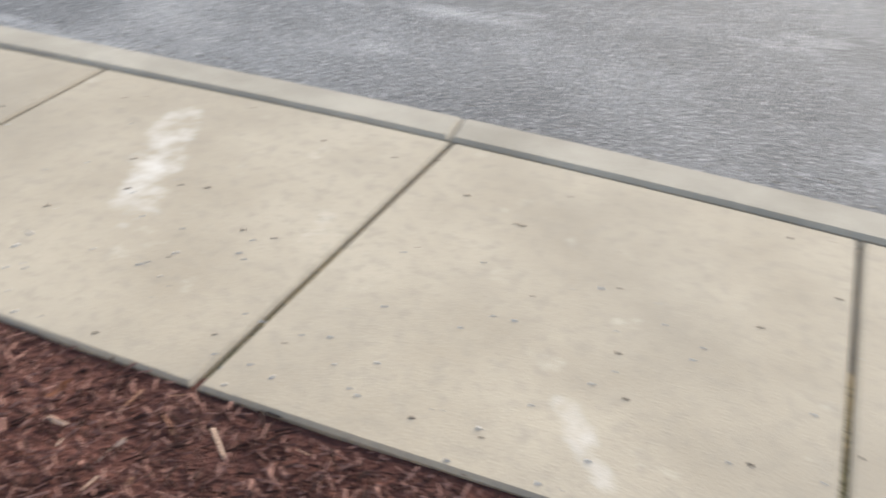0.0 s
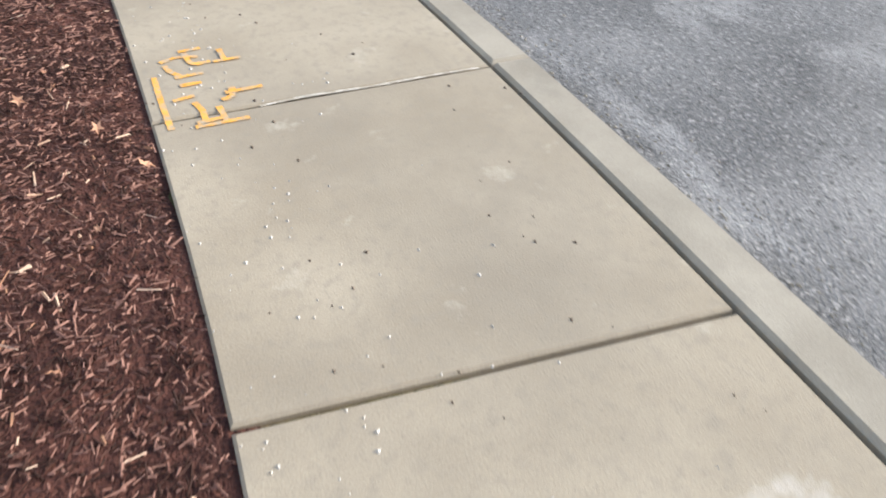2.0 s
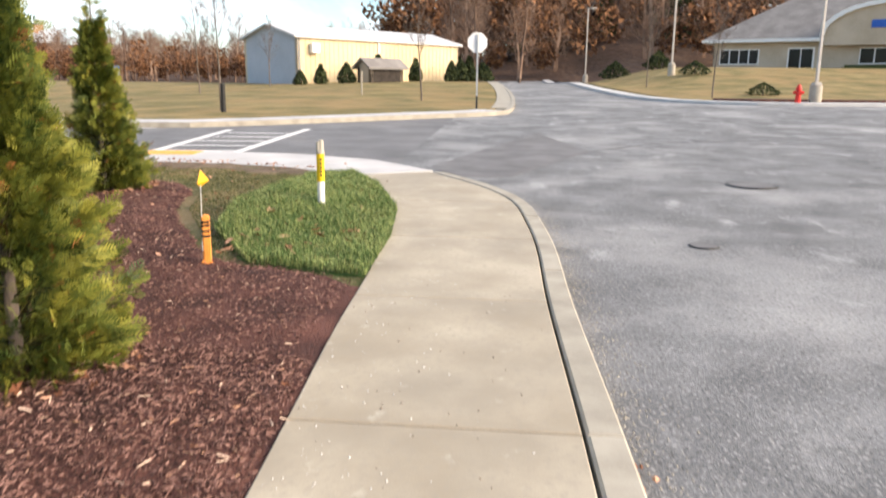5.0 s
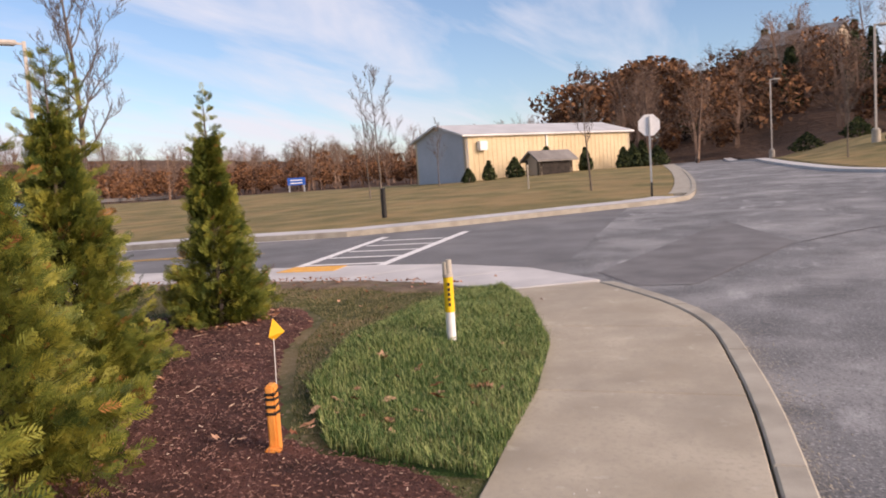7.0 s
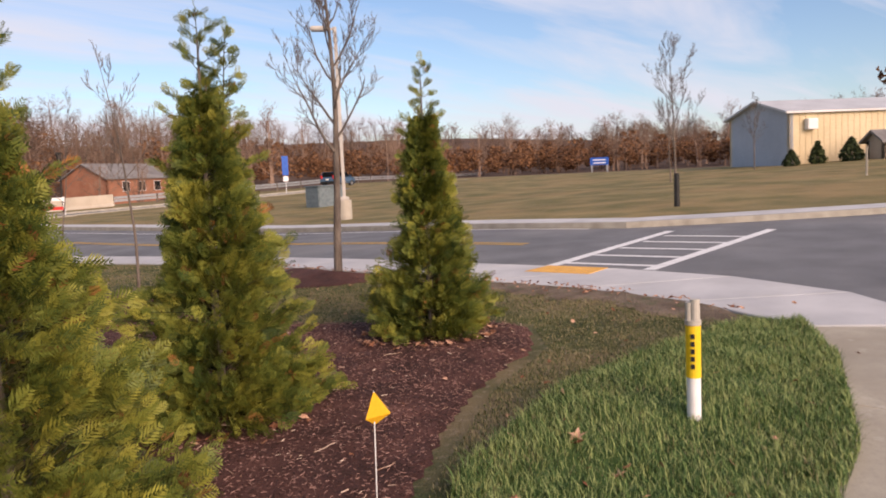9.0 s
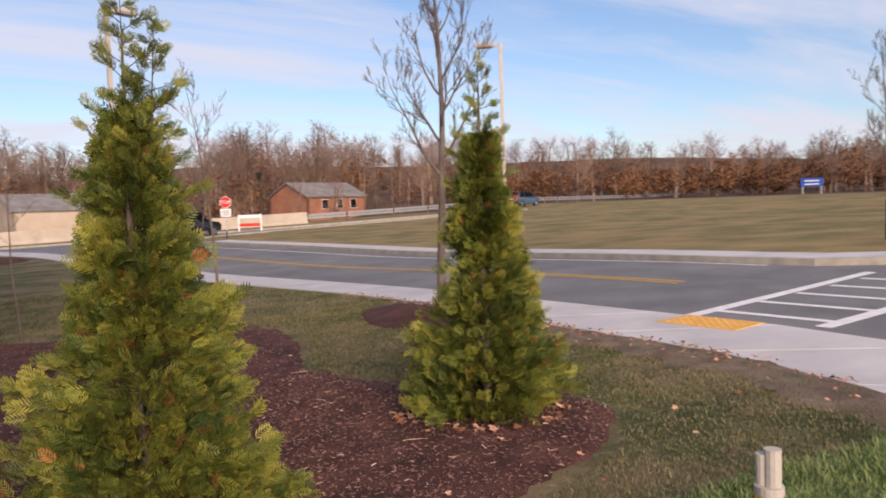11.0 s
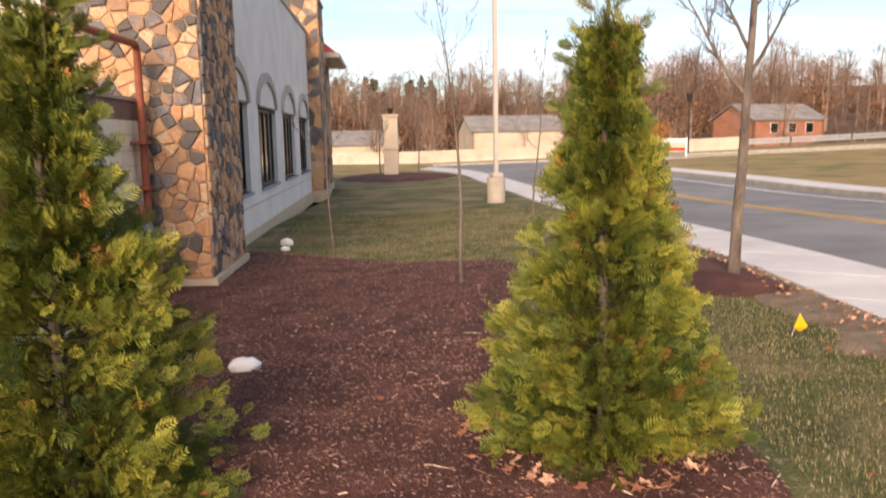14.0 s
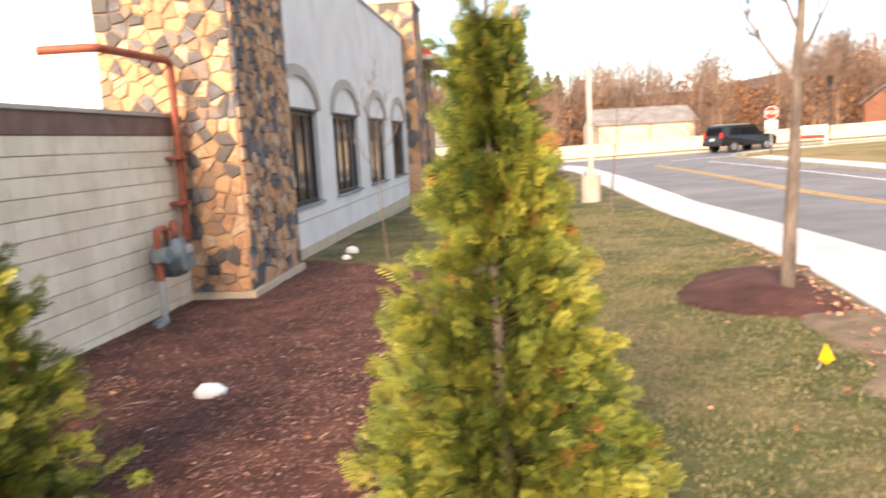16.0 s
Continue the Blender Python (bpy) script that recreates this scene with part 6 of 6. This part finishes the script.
for xa, xb in zip(cuts, cuts[1:]):
    slab("kerb_stone", between(inner, xa, xb) + between(outer, xa, xb)[::-1], kerb, M["kerb"], lambda x, y: zg(x, y) + 0.004, 0.3, 0.014, 0.003)

walk2 = thing("pavement", (0, 0, 0), "pale new concrete footpath along the road", "footpath", kind="structure")
L2, R2 = resample(WALK2_IN, 34), resample(WALK2_OUT, 34)
for i in range(33):
    a, b = L2[i:i + 2], R2[i:i + 2]
    slab("slab", a + b[::-1], walk2, M["pale"], lambda x, y: zg(x, y) + 0.006, 0.3, 0.01, 0.004)
ramp = [(-18.12, -5.6), (-18.75, -5.57), (-18.83, -4.5), (-18.2, -4.47)]
tp = slab("tactile_paving", ramp, None, M["tactile"], lambda x, y: zg(x, y) + 0.014, 0.02, 0.004, 0.0)
tagged(tp, "orange-yellow tactile paving plate at the crossing", "tactile paving", kind="structure")
for i in range(5):
    for j in range(8):
        bm = bmesh.new()
        bmesh.ops.create_cone(bm, cap_ends=True, segments=6, radius1=0.022, radius2=0.014, depth=0.01)
        d = part("dome", bm, M["tactile"], tp)
        x, y = -18.22 - 0.12 * i, -5.48 + 0.122 * j
        d.location = (x, y, zg(x, y) + 0.018)
FK = [p for p in FAR_KERB if p[0] > -60]
tagged(ribbon("far_kerb", FK, offset_line(FK, 0.17), lambda x, y: z_road(x, y) + 0.15, M["kerb"], thick=0.4), "weathered concrete kerb across the road", "kerb", kind="structure")
FS = [p for p in FAR_KERB if p[1] > -46 and p[0] > -34]
tagged(ribbon("far_walk", offset_line(FS, 0.175), offset_line(FS, 1.35), lambda x, y: z_road(x, y) + 0.14, M["pale"], thick=0.3), "narrow pale concrete walk behind the far kerb", "footpath", kind="structure")
FE = [p for p in FAR_KERB if p[0] < -33.5 and p[1] > -10]
tagged(ribbon("entry_kerb", FE, offset_line(FE, 0.9), lambda x, y: z_road(x, y) + 0.13, M["kerb"], thick=0.3), "concrete kerb beside the entry drive", "kerb", kind="structure")

# block courses of the screen wall
block_mesh = {}
for row in range(13):
    z0 = -0.24 + row * 0.199
    for k in range(-1, 18):
        y0, y1 = 0.02 + (k + (0.5 if row % 2 else 0)) * 0.4, 0.02 + (k + 1 + (0.5 if row % 2 else 0)) * 0.4
        y0, y1 = max(y0, 0.02), min(y1, CMU_L)
        if y1 - y0 < 0.05:
            continue
        key = round(y1 - y0, 2)
        if key not in block_mesh:
            block_mesh[key] = boxed(-0.022, -key / 2 + 0.0004, -0.0945, 0.03, key / 2 - 0.0004, 0.0945, bevel=0.004)
            me = bpy.data.meshes.new("block")
            block_mesh[key].to_mesh(me)
            block_mesh[key].free()
            block_mesh[key] = me
        ob = part("block", block_mesh[key], M["cmu"], screen_wall)
        ob.location = (CMU_U, (y0 + y1) / 2, z0 + 0.0995)
lay_stones()

# ---- loose cover: chips, blades, leaves ----
def in_poly_points(poly, n, rng, box_=None):
    xs, ys = [p[0] for p in poly], [p[1] for p in poly]
    x0, x1, y0, y1 = box_ or (min(xs), max(xs), min(ys), max(ys))
    out_x, out_y = np.empty(0), np.empty(0)
    while len(out_x) < n:
        X, Y = rng.uniform(x0, x1, n), rng.uniform(y0, y1, n)
        k = inside_np(poly, X, Y)
        out_x, out_y = np.concatenate([out_x, X[k]]), np.concatenate([out_y, Y[k]])
    return out_x[:n], out_y[:n]


def chips(name, poly, n, seed, material, label, l0=0.02, l1=0.07, w=0.007, box_=None, lift=0.02):
    """Splinters of bark, each a small wedge lying at random."""
    rng = np.random.default_rng(seed)
    X, Y = in_poly_points(poly, n, rng, box_)
    clear = (X < -10.0) | (Y < np.interp(X, [p[0] for p in WALK_IN[::-1]], [p[1] for p in WALK_IN[::-1]]) - rng.uniform(-0.01, 0.03, n))
    X, Y = X[clear], Y[clear]
    n = len(X)
    d = edge_dist(poly, X, Y)
    Z = bed_z(X, Y, d) + rng.uniform(0.0, lift, n)
    a, tilt = rng.uniform(0, 2 * math.pi, n), rng.normal(0, 0.22, n)
    L = rng.uniform(l0, l1, n) * rng.uniform(0.5, 1, n)
    W = w * rng.uniform(0.5, 1.6, n)
    dx, dy, dz = np.cos(a) * np.cos(tilt) * L / 2, np.sin(a) * np.cos(tilt) * L / 2, np.sin(tilt) * L / 2
    sx, sy = -np.sin(a) * W / 2, np.cos(a) * W / 2
    C = np.stack([X, Y, Z], 1)
    D, S = np.stack([dx, dy, dz], 1), np.stack([sx, sy, np.zeros(n)], 1)
    up = np.array([0, 0, 1]) * (W * 0.6)[:, None]
    V = np.stack([C - D - S * 0.7, C - D + S * 0.7, C + D + S, C + D - S, C - D * 0.8 + up, C + D * 0.8 + up], 1).reshape(-1, 3)
    base = np.array([[0, 4, 5, 3], [1, 2, 5, 4]])
    tri = np.array([[0, 1, 4], [2, 3, 5]])
    off = (np.arange(n) * 6)[:, None, None]
    F = (base[None] + off).reshape(-1, 4).tolist() + (tri[None] + off).reshape(-1, 3).tolist()
    return tagged(part(name, mesh_of(name, V.tolist(), F), material), label, "mulch", kind="stuff")


chips("mulch_chips", BED, 75000, 1, M["chips"], "loose shredded bark chips on the bed", 0.015, 0.055, 0.0055, box_=(-8, 1.5, -1.4, 1.1))
chips("mulch_chips", BED, 42000, 2, M["chips"], "loose shredded bark chips on the bed", 0.015, 0.045, 0.005, box_=(-15, -8, -6.5, 0.6))
chips("mulch_chips", BED, 14000, 3, M["chips"], "loose shredded bark chips on the bed", 0.02, 0.055, 0.006, box_=(-15, -8.8, -14, -6))
chips("wood_chips", BED, 900, 4, M["pale_chip"], "scattered pale wood splinters on the mulch", 0.02, 0.09, 0.008, box_=(-8, 1.5, -1.4, 1.1), lift=0.035)
chips("wood_chips", BED, 900, 5, M["pale_chip"], "scattered pale wood splinters on the mulch", 0.02, 0.07, 0.006, box_=(-15, -8, -8, 0.6), lift=0.035)


def blades(name, poly, n, seed, material, label, h0, h1, w, extra=0.03, box_=None, avoid=None):
    rng = np.random.default_rng(seed)
    X, Y = in_poly_points(poly, n, rng, box_)
    if avoid:
        k = ~inside_np(avoid, X, Y)
        X, Y = X[k], Y[k]
        n = len(X)
    Z = ground_z(X, Y) + extra - 0.02
    a, lean = rng.uniform(0, 2 * math.pi, n), rng.uniform(0.1, 1.2, n)
    clump = np.array([0.55 + 0.9 * (0.5 + 0.5 * noise.noise((x * 2.3, y * 2.3, seed))) for x, y in zip(X, Y)])
    H = rng.uniform(h0, h1, n) * clump
    W = w * rng.uniform(0.6, 1.4, n)
    C = np.stack([X, Y, Z], 1)
    side = np.stack([-np.sin(a), np.cos(a), np.zeros(n)], 1) * W[:, None]
    fwd = np.stack([np.cos(a), np.sin(a), np.zeros(n)], 1)
    up = np.array([0, 0, 1.0])
    mid = C + fwd * (H * lean * 0.25)[:, None] + up * (H * 0.6)[:, None]
    tip = C + fwd * (H * lean)[:, None] + up * H[:, None]
    V = np.stack([C - side, C + side, mid + side * 0.8, mid - side * 0.8, tip], 1).reshape(-1, 3)
    off = (np.arange(n) * 5)[:, None]
    F = (np.array([[0, 1, 2, 3]]) + off).tolist() + (np.array([[3, 2, 4]]) + off).tolist()
    return tagged(part(name, mesh_of(name, V.tolist(), F), material), label, "grass", kind="stuff")


LAWN = [(-10.2, 0.5), (-10.5, -0.9), (-11.6, -1.5), (-12.9, -2.2), (-14.3, -2.6), (-15.05, -3.3), (-15.1, -4.3), (-14.6, -5.0), (-14.1, -5.8), (-13.85, -6.9), (-14.4, -8.3), (-14.6, -9.5), (-14.3, -11.0), (-12.6, -12.0), (-11.2, -13.4), (-9.9, -14.1), (-9.3, -22), (-15.5, -22), (-16.5, -19), (-16.95, -14), (-17.1, -11), (-17.1, -4), (-16.6, -1.9), (-16.0, -0.9), (-15, -0.35), (-13.1, 0.25)]
blades("grass_blades", GREEN, 60000, 11, M["blade"], "long lush green grass on the corner mound", 0.03, 0.10, 0.0028, 0.03)
blades("grass_blades", GREEN, 9000, 14, M["dryblade"], "straw blades among green turf", 0.03, 0.08, 0.0026, 0.03)
blades("grass_blades", LAWN, 90000, 12, M["dryblade"], "short patchy green and straw lawn", 0.012, 0.034, 0.0028, 0.0, box_=(-17.2, -10, -11, 0.4), avoid=ring)
blades("grass_blades", LAWN, 40000, 13, M["dryblade"], "short patchy green and straw lawn", 0.015, 0.045, 0.004, 0.0, box_=(-17, -9.3, -22, -10))


def leaves(name, spots, seed, label):
    """Curled dead leaves, each a folded five-point blade."""
    rng = random.Random(seed)
    V, F = [], []
    for x, y, s in spots:
        z = float(ground_z(np.array(x), np.array(y))) + 0.045 + rng.uniform(0, 0.03)
        m = pose(x, y, z, rng.uniform(-35, 35), rng.uniform(-35, 35), rng.uniform(0, 360))
        k = len(V)
        ring_ = [(math.cos(t) * s * (1 + 0.35 * math.cos(5 * t)), math.sin(t) * s * 0.75 * (1 + 0.35 * math.cos(5 * t)), 0.35 * s * math.sin(2 * t) ** 2) for t in np.linspace(0, 2 * math.pi, 11)[:-1]]
        V.append(tuple(m @ Vector((0, 0, -0.1 * s))))
        V.extend(tuple(m @ Vector(p)) for p in ring_)
        F += [(k, k + 1 + i, k + 1 + (i + 1) % 10) for i in range(10)]
    return tagged(part(name, mesh_of(name, V, F), M["leaf_litter"]), label, "leaves", kind="stuff")


rl = random.Random(5)
spots = []
for cx_, cy_, r_, n_ in ((-14.12, -4.02, 0.62, 90), (-11.33, -3.55, 0.65, 40), (-7.6, -0.8, 0.6, 40), (-9.45, -2.35, 0.75, 30)):
    for _ in range(n_):
        a = rl.uniform(0, 6.28)
        rr_ = r_ * rl.uniform(0.75, 1.25)
        spots.append((cx_ + rr_ * math.cos(a), cy_ + rr_ * math.sin(a), rl.uniform(0.018, 0.045)))
for _ in range(120):
    spots.append((rl.uniform(-17, -10), rl.uniform(-8, 0.3), rl.uniform(0.014, 0.03)))
for _ in range(26):
    spots.append((rl.uniform(-12, -10.2), rl.uniform(-0.9, 0.4), rl.uniform(0.03, 0.06)))
for _ in range(70):
    x = rl.uniform(-8, 1.5)
    spots.append((x, at_x(WALK_IN, x) - rl.uniform(0.04, 1.2), rl.uniform(0.010, 0.028)))
for _ in range(420):
    x, y = WALK2_IN[rl.randrange(2, 18)]
    spots.append((x + 0.12 + abs(rl.gauss(0, 0.22)), y + rl.uniform(-0.4, 0.4), rl.uniform(0.012, 0.032)))
leaves("dead_leaves", spots, 1, "pale and rust dead leaves round the shrubs and lawn")
edge_spots = []
for _ in range(260):
    x = rl.uniform(-7.2, -3.6)
    edge_spots.append((x, at_x(KERB_OUT, x) + abs(rl.gauss(0, 0.03)) + 0.01))

# grit along the kerb and specks on the slabs
def grit(name, pts, material, label, s0, s1, seed):
    rng = random.Random(seed)
    V, F = [], []
    for x, y, z in pts:
        s = rng.uniform(s0, s1)
        k = len(V)
        for p in ((1, 0, 0), (-0.5, 0.8, 0), (-0.6, -0.7, 0), (0, 0, 0.8)):
            V.append((x + s * p[0] * rng.uniform(0.6, 1.4), y + s * p[1] * rng.uniform(0.6, 1.4), z + s * p[2]))
        F += [(k, k + 1, k + 3), (k + 1, k + 2, k + 3), (k + 2, k, k + 3)]
    return tagged(part(name, mesh_of(name, V, F), material), label, "debris", kind="stuff")


grit("leaf_debris", [(x, y, z_road(x, y)) for x, y in edge_spots], M["leaf_litter"], "rusty leaf debris lying in the gutter", 0.008, 0.03, 1)
pts = []
for _ in range(2600):
    x = rl.uniform(-16, 2)
    y = at_x(KERB_OUT, x) + abs(rl.gauss(0, 0.16)) + 0.02
    pts.append((x, y, z_road(x, y)))
grit("gutter_grit", pts, M["kerb"], "fine pale grit along the kerb", 0.003, 0.011, 2)
pts = []
for _ in range(420):
    x = rl.uniform(-10, 1)
    y = at_x(WALK_IN, x) + abs(rl.gauss(0, 0.35)) + 0.02
    if y < at_x(WALK_OUT, x):
        pts.append((x, y, zg(x, y)))
grit("pale_specks", pts, M["pale"], "small pale crumbs on the footpath", 0.003, 0.009, 3)
pts = []
for _ in range(150):
    x = rl.uniform(-10, 1)
    y = rl.uniform(at_x(WALK_IN, x), at_x(WALK_OUT, x))
    pts.append((x, y, zg(x, y)))
grit("dark_specks", pts, M["bark"], "small dark bark crumbs on the footpath", 0.004, 0.010, 4)


def ground_mark(name, strokes, w, material, label, lift=0.003, fray=0.0):
    """Flat painted strokes on the footpath, one mesh."""
    V, F = [], []
    base_lift = lift
    for si, st in enumerate(strokes):
        ln = smooth_line(st, 0.02)
        lift = base_lift + 0.0005 * (si % 6)
        wl_ = [w * (0.75 + 0.5 * abs(noise.noise((p[0] * 30, p[1] * 30, 3)))) for p in ln]
        a = [offset_line(ln, h / 2)[i] for i, h in enumerate(wl_)]
        b = [offset_line(ln, -h / 2)[i] for i, h in enumerate(wl_)]
        k = len(V)
        for p, s in zip(a, b):
            V += [(p[0], p[1], zg(*p) + lift), (s[0], s[1], zg(*s) + lift)]
        for i in range(len(ln) - 1):
            F.append((k + 2 * i, k + 2 * i + 1, k + 2 * i + 3, k + 2 * i + 2))
    me = mesh_of(name, V, F)
    bm = bmesh.new()
    bm.from_mesh(me)
    for fc in bm.faces:
        if fc.normal.z < 0:
            fc.normal_flip()
    bm.to_mesh(me)
    bm.free()
    return tagged(part(name, me, material), label, "paint mark", kind="structure")


def on_walk(dx, dy):
    return (-3.62 - dx, 1.1 + dy)


STROKES = [[(-0.055, 0.0), (0.15, -0.01), (0.37, -0.015)],
           [(0.57, 0.10), (0.58, 0.19)], [(0.49, 0.02), (0.52, 0.09), (0.50, 0.17)], [(0.55, 0.12), (0.44, 0.14), (0.44, 0.21)], [(0.54, 0.26), (0.44, 0.265)], [(0.43, 0.22), (0.435, 0.33)],
           [(0.46, 0.035), (0.40, 0.05), (0.34, 0.09)], [(0.34, 0.06), (0.35, 0.17)], [(0.265, 0.07), (0.27, 0.15)], [(0.15, 0.03), (0.17, 0.11)],
           [(0.19, 0.25), (0.12, 0.24), (0.10, 0.20)], [(0.15, 0.22), (0.16, 0.36)], [(0.12, 0.10), (0.05, 0.12), (-0.03, 0.12)], [(0.06, 0.18), (-0.055, 0.19)], [(-0.065, 0.08), (-0.06, 0.27)], [(-0.04, 0.09), (-0.03, 0.18)]]
ground_mark("survey_paint", [[on_walk(*p) for p in s] for s in STROKES], 0.027, M["ypaint"], "yellow sprayed survey figures on the footpath")
M["stain"] = overlay(mat("lime_stain", (0.56, 0.54, 0.48), (0.66, 0.64, 0.585), 6, 0.9, 0.2, 60), (0.37, 0.335, 0.27), 16, 0.45, 0.56, 0.9)
ground_mark("lime_stain", [[(-3.63, 1.42), (-3.645, 1.6), (-3.635, 1.85), (-3.64, 2.1), (-3.635, 2.3)]], 0.017, M["stain"], "white lime seepage along a slab joint", 0.0015)
# twigs on the mulch
rt = random.Random(9)
for k in range(26):
    x, y = (rt.uniform(-7, 0), rt.uniform(-1.0, 0.8)) if k < 12 else (rt.uniform(-14.5, -9), rt.uniform(-7, -1.5))
    if not inside(BED, x, y):
        continue
    a = rt.uniform(0, 6.28)
    p = Vector((x, y, float(ground_z(np.array(x), np.array(y))) + 0.06))
    segs = []
    for _ in range(4):
        a += rt.uniform(-0.5, 0.5)
        q2 = p + Vector((math.cos(a), math.sin(a), rt.uniform(-0.1, 0.1))) * rt.uniform(0.03, 0.07)
        segs.append((p, q2, 0.003, 0.0025))
        p = q2
    v, f = tubes(segs, 5)
    tagged(part("twig", mesh_of("twig", v, f), M["pale_chip"]), "thin pale dry twig lying on the mulch", "twig", "twigs on the mulch")
